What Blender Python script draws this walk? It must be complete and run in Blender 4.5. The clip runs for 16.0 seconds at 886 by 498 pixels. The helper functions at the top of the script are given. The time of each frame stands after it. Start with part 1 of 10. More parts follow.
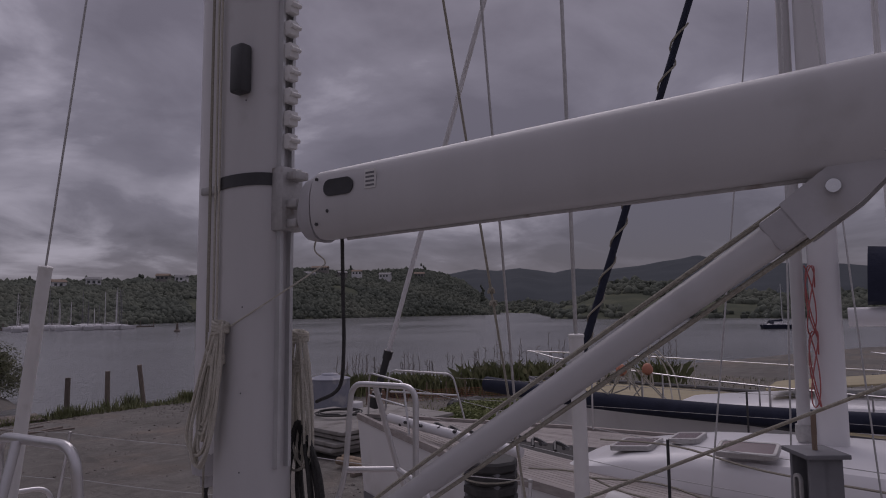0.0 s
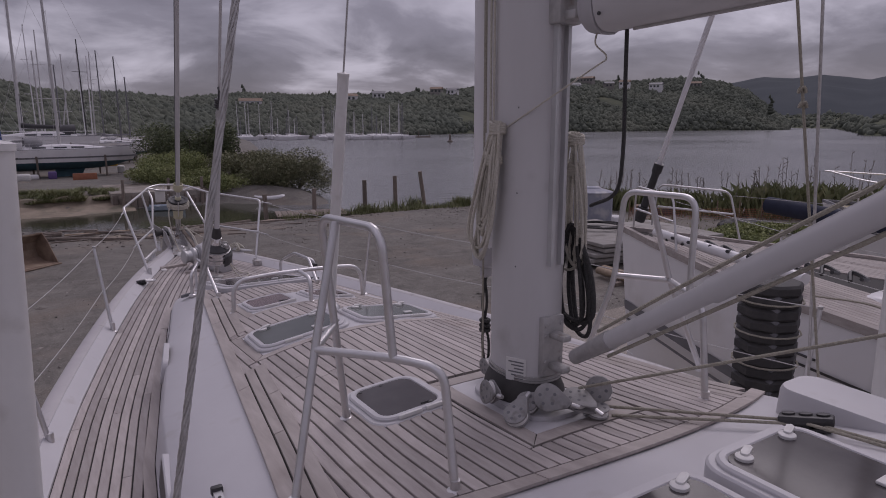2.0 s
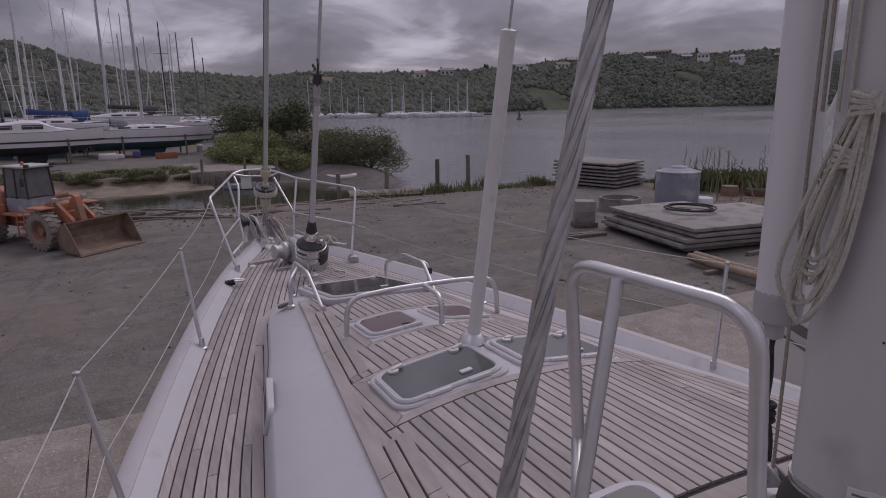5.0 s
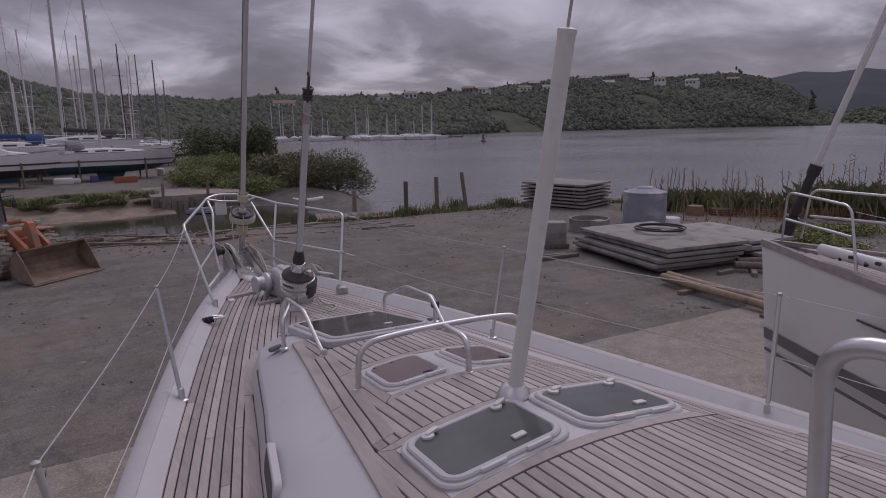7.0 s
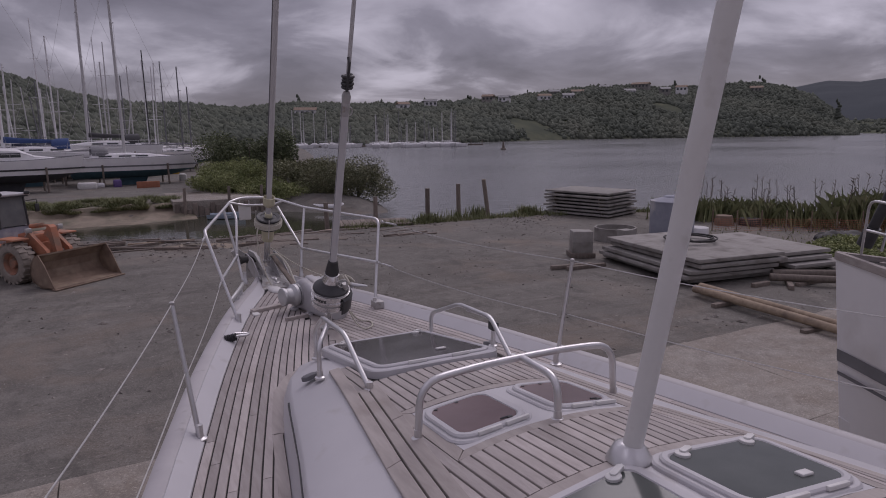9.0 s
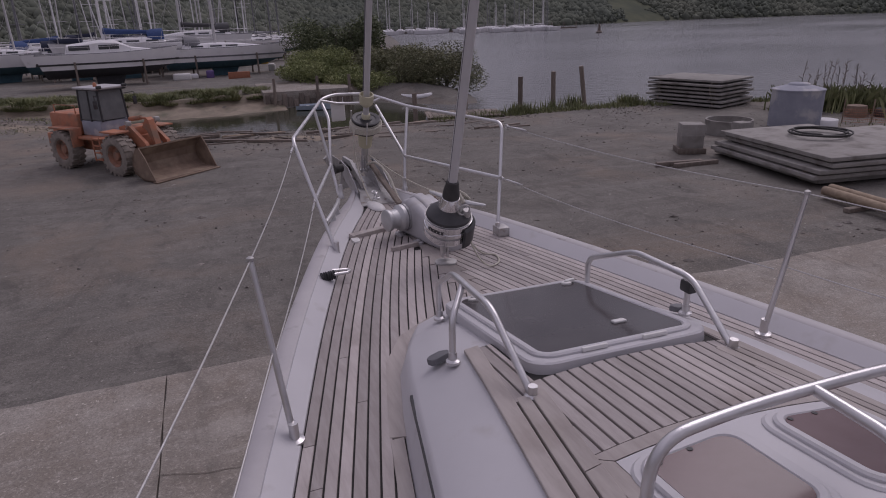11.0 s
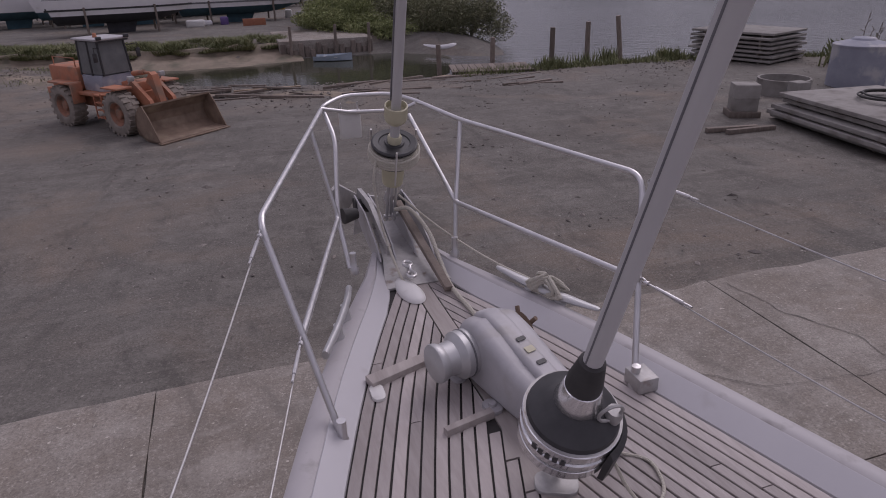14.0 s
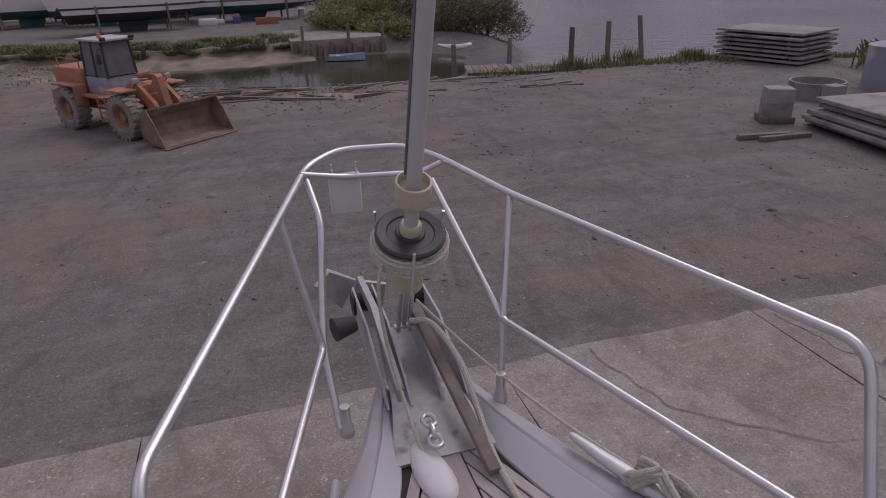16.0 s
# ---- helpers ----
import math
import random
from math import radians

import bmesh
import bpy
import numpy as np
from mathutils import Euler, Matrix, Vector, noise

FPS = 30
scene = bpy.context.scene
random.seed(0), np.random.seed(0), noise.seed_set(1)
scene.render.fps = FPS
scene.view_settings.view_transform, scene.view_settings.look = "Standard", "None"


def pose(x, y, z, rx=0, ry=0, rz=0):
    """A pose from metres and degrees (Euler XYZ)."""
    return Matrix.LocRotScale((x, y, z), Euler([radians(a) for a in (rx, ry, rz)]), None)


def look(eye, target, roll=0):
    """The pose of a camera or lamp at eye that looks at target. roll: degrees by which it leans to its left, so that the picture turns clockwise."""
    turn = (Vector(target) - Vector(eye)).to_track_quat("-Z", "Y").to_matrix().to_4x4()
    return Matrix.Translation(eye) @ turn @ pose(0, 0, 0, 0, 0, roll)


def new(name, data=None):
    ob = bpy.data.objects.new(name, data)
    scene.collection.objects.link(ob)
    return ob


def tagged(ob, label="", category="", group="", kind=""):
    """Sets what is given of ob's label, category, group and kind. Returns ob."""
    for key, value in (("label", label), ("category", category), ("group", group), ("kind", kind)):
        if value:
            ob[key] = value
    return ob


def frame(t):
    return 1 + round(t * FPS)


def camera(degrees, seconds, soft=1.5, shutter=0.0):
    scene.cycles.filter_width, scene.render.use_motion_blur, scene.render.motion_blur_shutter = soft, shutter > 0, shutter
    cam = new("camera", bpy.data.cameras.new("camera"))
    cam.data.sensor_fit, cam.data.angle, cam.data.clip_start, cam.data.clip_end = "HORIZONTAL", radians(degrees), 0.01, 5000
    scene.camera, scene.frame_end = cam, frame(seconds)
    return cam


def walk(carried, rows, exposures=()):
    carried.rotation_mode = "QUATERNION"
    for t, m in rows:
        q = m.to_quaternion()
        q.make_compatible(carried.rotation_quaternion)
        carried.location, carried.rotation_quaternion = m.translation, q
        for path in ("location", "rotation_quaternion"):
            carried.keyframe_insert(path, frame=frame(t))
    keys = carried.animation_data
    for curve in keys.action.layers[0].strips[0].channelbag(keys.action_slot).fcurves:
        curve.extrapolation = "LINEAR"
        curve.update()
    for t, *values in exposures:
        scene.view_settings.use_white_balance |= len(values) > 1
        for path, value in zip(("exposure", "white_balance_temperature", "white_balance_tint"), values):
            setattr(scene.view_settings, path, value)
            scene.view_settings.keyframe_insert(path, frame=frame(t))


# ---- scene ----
EXPO, KELVIN, TINT_ = 0.16, 6330, 26
cam = camera(69.2, 16.0, 1.0)
PATH = [
    (0, (0.319, 0.384, 1.543), (1.954, 1.522, 1.724), -0.5),
    (0.2, (0.327, 0.398, 1.545), (1.972, 1.535, 1.569), -0.2),
    (0.4, (0.332, 0.405, 1.551), (1.974, 1.538, 1.407), -0.1),
    (0.5, (0.353, 0.395, 1.542), (1.979, 1.538, 1.317), -0.3),
    (1, (0.344, 0.416, 1.546), (1.93, 1.573, 1.167), 0.1),
    (1.5, (0.346, 0.432, 1.533), (1.688, 1.864, 1.148), -0.0),
    (2, (0.335, 0.464, 1.502), (1.378, 2.125, 1.113), -0.1),
    (2.5, (0.306, 0.557, 1.486), (1.135, 2.313, 1.005), -0.3),
    (3, (0.282, 0.763, 1.481), (1.105, 2.519, 0.993), -0.3),
    (3.5, (0.288, 0.906, 1.467), (1.112, 2.661, 0.976), -0.3),
    (4, (0.331, 1.132, 1.484), (1.157, 2.885, 0.987), -0.4),
    (4.2, (0.349, 1.227, 1.478), (1.175, 2.982, 0.992), -0.4),
    (6.3, (0.385, 1.91, 1.536), (1.325, 3.626, 1.121), -0.8),
    (6.5, (0.376, 1.971, 1.514), (1.325, 3.685, 1.113), -0.7),
    (7, (0.327, 2.061, 1.462), (1.287, 3.772, 1.073), -0.8),
    (7.5, (0.31, 2.138, 1.453), (1.277, 3.847, 1.073), -0.7),
    (8, (0.33, 2.32, 1.405), (1.304, 4.027, 1.035), -0.7),
    (8.5, (0.344, 2.494, 1.372), (1.313, 4.205, 1.004), -0.7),
    (9, (0.405, 2.693, 1.373), (1.318, 4.434, 1.008), -0.5),
    (9.5, (0.422, 2.928, 1.36), (1.24, 4.715, 0.984), -0.5),
    (10, (0.422, 3.213, 1.337), (1.173, 5.018, 0.915), -0.7),
    (10.2, (0.434, 3.316, 1.326), (1.159, 5.116, 0.844), -1.0),
    (12.3, (0.756, 4.654, 1.354), (1.313, 6.394, 0.541), -1.8),
    (12.5, (0.76, 4.798, 1.36), (1.316, 6.538, 0.544), -1.8),
    (13, (0.812, 5.135, 1.368), (1.37, 6.871, 0.547), -1.8),
    (13.5, (0.945, 5.489, 1.385), (1.505, 7.224, 0.563), -1.7),
    (14, (1.025, 5.827, 1.393), (1.58, 7.562, 0.567), -1.6),
    (14.5, (1.086, 6.154, 1.398), (1.635, 7.89, 0.57), -1.6),
    (15, (1.187, 6.459, 1.411), (1.731, 8.196, 0.582), -1.6),
    (15.5, (1.248, 6.721, 1.4), (1.777, 8.462, 0.569), -1.7),
    (16, (1.317, 7.008, 1.374), (1.834, 8.752, 0.544), -1.7),
]
walk(cam, [(t, look(eye, target, roll)) for t, eye, target, roll in PATH], [(0.0, EXPO - 0.62, KELVIN, TINT_), (0.4, EXPO - 0.4, KELVIN, TINT_), (1.0, EXPO - 0.12, KELVIN, TINT_), (1.6, EXPO - 0.05, KELVIN, TINT_), (4.0, EXPO - 0.06, KELVIN, TINT_), (7.0, EXPO - 0.08, KELVIN, TINT_), (10.0, EXPO - 0.06, KELVIN, TINT_), (12.5, EXPO + 0.02, KELVIN, TINT_), (16.0, EXPO + 0.1, KELVIN, TINT_)])

SKY, SUN = 0.86, 0.8
# world and light: an overcast afternoon sky
world = bpy.data.worlds.new("sky")
scene.world = world
world.use_nodes = True
wt = world.node_tree
for n_ in list(wt.nodes):
    wt.nodes.remove(n_)


def wn(kind, **kw):
    n = wt.nodes.new(kind)
    for k, v in kw.items():
        n.inputs[k].default_value = v
    return n


SUN_EL, SUN_AZ = 48.0, 55.0
sky = wt.nodes.new("ShaderNodeTexSky")
sky.sky_type, sky.sun_disc = "NISHITA", False
sky.sun_elevation, sky.sun_rotation = radians(SUN_EL), radians(SUN_AZ)
wc = wt.nodes.new("ShaderNodeTexCoord")
sep = wt.nodes.new("ShaderNodeSeparateXYZ")
wt.links.new(wc.outputs["Generated"], sep.inputs[0])
# the cloud deck: directions spread on a flat layer overhead
mz = wt.nodes.new("ShaderNodeMath")
mz.operation = "ADD"
mz.inputs[1].default_value = 0.24
absz = wt.nodes.new("ShaderNodeMath")
absz.operation = "ABSOLUTE"
wt.links.new(sep.outputs[2], absz.inputs[0])
wt.links.new(absz.outputs[0], mz.inputs[0])
dv = wt.nodes.new("ShaderNodeVectorMath")
dv.operation = "DIVIDE"
comb = wt.nodes.new("ShaderNodeCombineXYZ")
for i_ in range(3):
    wt.links.new(mz.outputs[0], comb.inputs[i_])
wt.links.new(wc.outputs["Generated"], dv.inputs[0])
wt.links.new(comb.outputs[0], dv.inputs[1])
cl1 = wn("ShaderNodeTexNoise", Scale=1.7, Detail=9.0, Roughness=0.54, Distortion=0.35)
cl2 = wn("ShaderNodeTexNoise", Scale=0.9, Detail=4.0, Roughness=0.5)
wt.links.new(dv.outputs[0], cl1.inputs["Vector"])
wt.links.new(dv.outputs[0], cl2.inputs["Vector"])
mixc = wt.nodes.new("ShaderNodeMath")
mixc.operation = "MULTIPLY"
addc = wt.nodes.new("ShaderNodeMath")
addc.operation = "ADD"
addc.inputs[1].default_value = 0.5
wt.links.new(cl2.outputs["Fac"], addc.inputs[0])
wt.links.new(cl1.outputs["Fac"], mixc.inputs[0])
wt.links.new(addc.outputs[0], mixc.inputs[1])
rampc = wt.nodes.new("ShaderNodeValToRGB")
rampc.color_ramp.elements[0].position, rampc.color_ramp.elements[0].color = 0.34, (0.155, 0.15, 0.17, 1)
rampc.color_ramp.elements[1].position, rampc.color_ramp.elements[1].color = 0.74, (0.52, 0.52, 0.56, 1)
e_ = rampc.color_ramp.elements.new(0.52)
e_.color = (0.232, 0.228, 0.255, 1)
# a heavy deck overhead with a ragged lower edge, and lighter broken cloud beneath it
edge = wt.nodes.new("ShaderNodeMath")
edge.operation, edge.inputs[1].default_value = "MULTIPLY_ADD", 0.32
edge.inputs[2].default_value = -0.16
wt.links.new(cl1.outputs["Fac"], edge.inputs[0])
level = wt.nodes.new("ShaderNodeMath")
level.operation = "ADD"
wt.links.new(edge.outputs[0], level.inputs[0])
wt.links.new(absz.outputs[0], level.inputs[1])
deckc = wt.nodes.new("ShaderNodeValToRGB")
for i_, (p_, v_) in enumerate(((0.0, 0.44), (0.06, 0.42), (0.11, 0.58), (0.18, 0.6), (0.24, 0.36), (0.42, 0.45), (1.0, 0.6))):
    e_ = deckc.color_ramp.elements[i_] if i_ < 2 else deckc.color_ramp.elements.new(p_)
    e_.position, e_.color = p_, (v_, v_, v_, 1)
wt.links.new(level.outputs[0], deckc.inputs[0])
lift = wt.nodes.new("ShaderNodeMath")
lift.operation, lift.inputs[1].default_value = "MULTIPLY_ADD", 0.34
wt.links.new(deckc.outputs[0], lift.inputs[0])
wt.links.new(mixc.outputs[0], lift.inputs[2])
low = wt.nodes.new("ShaderNodeMath")
low.operation, low.inputs[1].default_value = "SUBTRACT", 0.175
wt.links.new(lift.outputs[0], low.inputs[0])
wt.links.new(low.outputs[0], rampc.inputs[0])
bg1 = wn("ShaderNodeBackground", Strength=0.05)
bg2 = wn("ShaderNodeBackground", Strength=SKY)
wt.links.new(sky.outputs[0], bg1.inputs[0])
# an overcast sky is brightest overhead
grad = wt.nodes.new("ShaderNodeMapRange")
grad.inputs["To Min"].default_value, grad.inputs["To Max"].default_value = 0.86, 2.3
wt.links.new(sep.outputs[2], grad.inputs[0])
brt = wt.nodes.new("ShaderNodeVectorMath")
brt.operation = "SCALE"
wt.links.new(rampc.outputs[0], brt.inputs[0])
wt.links.new(grad.outputs[0], brt.inputs["Scale"])
wt.links.new(brt.outputs[0], bg2.inputs[0])
mixw = wn("ShaderNodeMixShader", Fac=0.9)
wt.links.new(bg1.outputs[0], mixw.inputs[1])
wt.links.new(bg2.outputs[0], mixw.inputs[2])
wo = wt.nodes.new("ShaderNodeOutputWorld")
wt.links.new(mixw.outputs[0], wo.inputs[0])

sun = new("sun", bpy.data.lights.new("sun", "SUN"))
sun.data.energy, sun.data.angle, sun.data.color = SUN, radians(45), (1.0, 0.97, 0.93)
sun.matrix_world = look((0, 0, 60), (-60 * math.sin(radians(SUN_AZ)) / math.tan(radians(SUN_EL)), -60 * math.cos(radians(SUN_AZ)) / math.tan(radians(SUN_EL)), 0))

# ---- materials ----


def mat(name, colors, rough=0.5, metal=0.0, scale=4.0, detail=6.0, bump=0.0, bump_scale=None, vary=0.0, stretch=(1, 1, 1), spots=None, spec=0.5, island=False, glass=0.0, cell=False):
    """colors: two to four base colours spread by noise; vary: spread of lightness from piece to piece; spots: (colour, scale, low, high) stains."""
    m = bpy.data.materials.new(name)
    m.use_nodes = True
    nt = m.node_tree
    b = nt.nodes["Principled BSDF"]
    b.inputs["Roughness"].default_value = rough
    b.inputs["Metallic"].default_value = metal
    b.inputs["Specular IOR Level"].default_value = spec
    co = nt.nodes.new("ShaderNodeTexCoord")
    mp = nt.nodes.new("ShaderNodeMapping")
    mp.inputs["Scale"].default_value = stretch
    geo = nt.nodes.new("ShaderNodeNewGeometry")
    nt.links.new(geo.outputs["Position"], mp.inputs[0])
    no = nt.nodes.new("ShaderNodeTexNoise")
    no.inputs["Scale"].default_value = scale
    no.inputs["Detail"].default_value = detail
    no.inputs["Roughness"].default_value = 0.62
    nt.links.new(mp.outputs[0], no.inputs["Vector"])
    r = nt.nodes.new("ShaderNodeValToRGB")
    els = r.color_ramp.elements
    while len(els) < len(colors):
        els.new(0.5)
    for i, c in enumerate(colors):
        els[i].position = 0.3 + 0.4 * i / max(1, len(colors) - 1)
        els[i].color = (*c, 1)
    nt.links.new(no.outputs["Fac"], r.inputs[0])
    out = r.outputs[0]
    if spots:
        n2 = nt.nodes.new("ShaderNodeTexNoise")
        n2.inputs["Scale"].default_value = spots[1]
        n2.inputs["Detail"].default_value = 5
        nt.links.new(geo.outputs["Position"], n2.inputs["Vector"])
        r2 = nt.nodes.new("ShaderNodeMapRange")
        r2.inputs["From Min"].default_value, r2.inputs["From Max"].default_value = spots[2], spots[3]
        nt.links.new(n2.outputs["Fac"], r2.inputs[0])
        mx = nt.nodes.new("ShaderNodeMix")
        mx.data_type = "RGBA"
        nt.links.new(r2.outputs[0], mx.inputs[0])
        nt.links.new(out, mx.inputs[6])
        mx.inputs[7].default_value = (*spots[0], 1)
        out = mx.outputs[2]
    if vary:
        hs = nt.nodes.new("ShaderNodeHueSaturation")
        oi = nt.nodes.new("ShaderNodeObjectInfo")
        rg = nt.nodes.new("ShaderNodeMapRange")
        rg.inputs["To Min"].default_value, rg.inputs["To Max"].default_value = 1 - vary, 1 + vary
        nt.links.new(geo.outputs["Random Per Island"] if island else oi.outputs["Random"], rg.inputs[0])
        nt.links.new(rg.outputs[0], hs.inputs["Value"])
        nt.links.new(out, hs.inputs["Color"])
        out = hs.outputs[0]
    nt.links.new(out, b.inputs["Base Color"])
    rr = nt.nodes.new("ShaderNodeMapRange")
    rr.inputs["To Min"].default_value, rr.inputs["To Max"].default_value = max(0.02, rough - 0.08), min(1, rough + 0.1)
    nt.links.new(no.outputs["Fac"], rr.inputs[0])
    nt.links.new(rr.outputs[0], b.inputs["Roughness"])
    if glass:
        b.inputs["Transmission Weight"].default_value = glass
    if bump:
        bn = nt.nodes.new("ShaderNodeTexNoise")
        bn.inputs["Scale"].default_value = bump_scale or scale * 4
        bn.inputs["Detail"].default_value = 6
        nt.links.new(mp.outputs[0], bn.inputs["Vector"])
        bp = nt.nodes.new("ShaderNodeBump")
        bp.inputs["Strength"].default_value = min(1.0, bump)
        bp.inputs["Distance"].default_value = 0.02 if bump <= 1 else 0.02 * bump
        nt.links.new(bn.outputs["Fac"], bp.inputs["Height"])
        nt.links.new(bp.outputs[0], b.inputs["Normal"])
    return m


GEL = mat("white_gelcoat", [(0.5, 0.49, 0.505), (0.56, 0.55, 0.565)], 0.45, scale=1.5, bump=0.02, bump_scale=3, spots=((0.43, 0.41, 0.4), 6, 0.62, 0.8))
GELRAIL = mat("grey_rubbing_strip", [(0.42, 0.4, 0.41), (0.5, 0.48, 0.48)], 0.55, scale=3, spots=((0.3, 0.28, 0.27), 9, 0.6, 0.75))
TEAK = mat("weathered_teak", [(0.35, 0.312, 0.295), (0.41, 0.369, 0.352), (0.465, 0.425, 0.408)], 0.72, scale=34, stretch=(1, 0.16, 1), vary=0.2, bump=0.12, bump_scale=90, spots=((0.23, 0.19, 0.165), 2.2, 0.6, 0.82))
TEAKX = mat("weathered_teak_trim", [(0.31, 0.276, 0.256), (0.385, 0.345, 0.322), (0.45, 0.41, 0.385)], 0.72, scale=22, stretch=(1, 0.1, 1), vary=0.1, bump=0.06, bump_scale=80, spots=((0.25, 0.21, 0.184), 2.6, 0.6, 0.85))
CAULK = mat("black_caulking", [(0.028, 0.026, 0.025), (0.045, 0.042, 0.04)], 0.8, scale=20)
STEEL = mat("polished_steel", [(0.6, 0.59, 0.59), (0.7, 0.69, 0.69)], 0.32, 0.85, scale=12)
STEELD = mat("dull_steel", [(0.4, 0.39, 0.385), (0.52, 0.51, 0.5)], 0.55, 0.6, scale=30, spots=((0.25, 0.2, 0.17), 14, 0.6, 0.75))
CHROME = mat("chrome", [(0.66, 0.66, 0.66), (0.76, 0.76, 0.76)], 0.16, 0.95)
ALLOY = mat("painted_mast_alloy", [(0.5, 0.49, 0.49), (0.56, 0.55, 0.55)], 0.42, 0.0, scale=3, stretch=(1, 1, 0.2), spots=((0.42, 0.41, 0.4), 5, 0.6, 0.8))
ALLOYB = mat("bare_alloy", [(0.5, 0.5, 0.5), (0.6, 0.6, 0.6)], 0.45, 0.6, scale=8)
CASTG = mat("cast_alloy_paint", [(0.42, 0.41, 0.42), (0.5, 0.49, 0.5)], 0.5, 0.1, scale=10, bump=0.05, spots=((0.4, 0.38, 0.36), 9, 0.55, 0.75))
PLAST = mat("white_plastic", [(0.66, 0.65, 0.63), (0.73, 0.72, 0.7)], 0.45, scale=5, spots=((0.5, 0.48, 0.44), 8, 0.6, 0.8))
BLACK = mat("black_plastic", [(0.028, 0.028, 0.03), (0.055, 0.054, 0.056)], 0.45, scale=10)
RUBBER = mat("black_rubber", [(0.035, 0.034, 0.034), (0.065, 0.062, 0.06)], 0.7, scale=14, bump=0.05)
TINT = mat("tinted_hatch_pane", [(0.06, 0.054, 0.056), (0.085, 0.077, 0.078)], 0.13, scale=5, spec=0.32)
PORTP = mat("portlight_pane", [(0.04, 0.038, 0.04), (0.06, 0.057, 0.058)], 0.35, scale=5, spec=0.12)
# opaque cab panes: grey of reflecting, see-through glass is put into the colour
LOADG = mat("greyed_cab_glass", [(0.12, 0.128, 0.132), (0.19, 0.195, 0.195)], 0.16, scale=1.3)
TINTG = mat("green_tinted_pane", [(0.085, 0.096, 0.09), (0.115, 0.126, 0.118)], 0.1, scale=4, spec=0.55)
TINTR = mat("red_blind_pane", [(0.15, 0.1, 0.1), (0.19, 0.13, 0.13)], 0.18, scale=4, spec=0.5)
ROPEW = mat("cream_rope", [(0.48, 0.45, 0.38), (0.64, 0.61, 0.53)], 0.85, scale=140, bump=0.5, bump_scale=220)
ROPEG = mat("weathered_rope", [(0.28, 0.26, 0.21), (0.44, 0.41, 0.34)], 0.9, scale=120, bump=0.5, bump_scale=220)
ROPEB = mat("black_rope", [(0.025, 0.025, 0.025), (0.07, 0.068, 0.065)], 0.85, scale=120, bump=0.5, bump_scale=220)
WIRE = mat("rigging_wire", [(0.42, 0.41, 0.4), (0.58, 0.57, 0.56)], 0.45, 0.7, scale=60)
CREAMP = mat("yellowed_plastic", [(0.5, 0.47, 0.33), (0.58, 0.55, 0.4)], 0.5, scale=10)


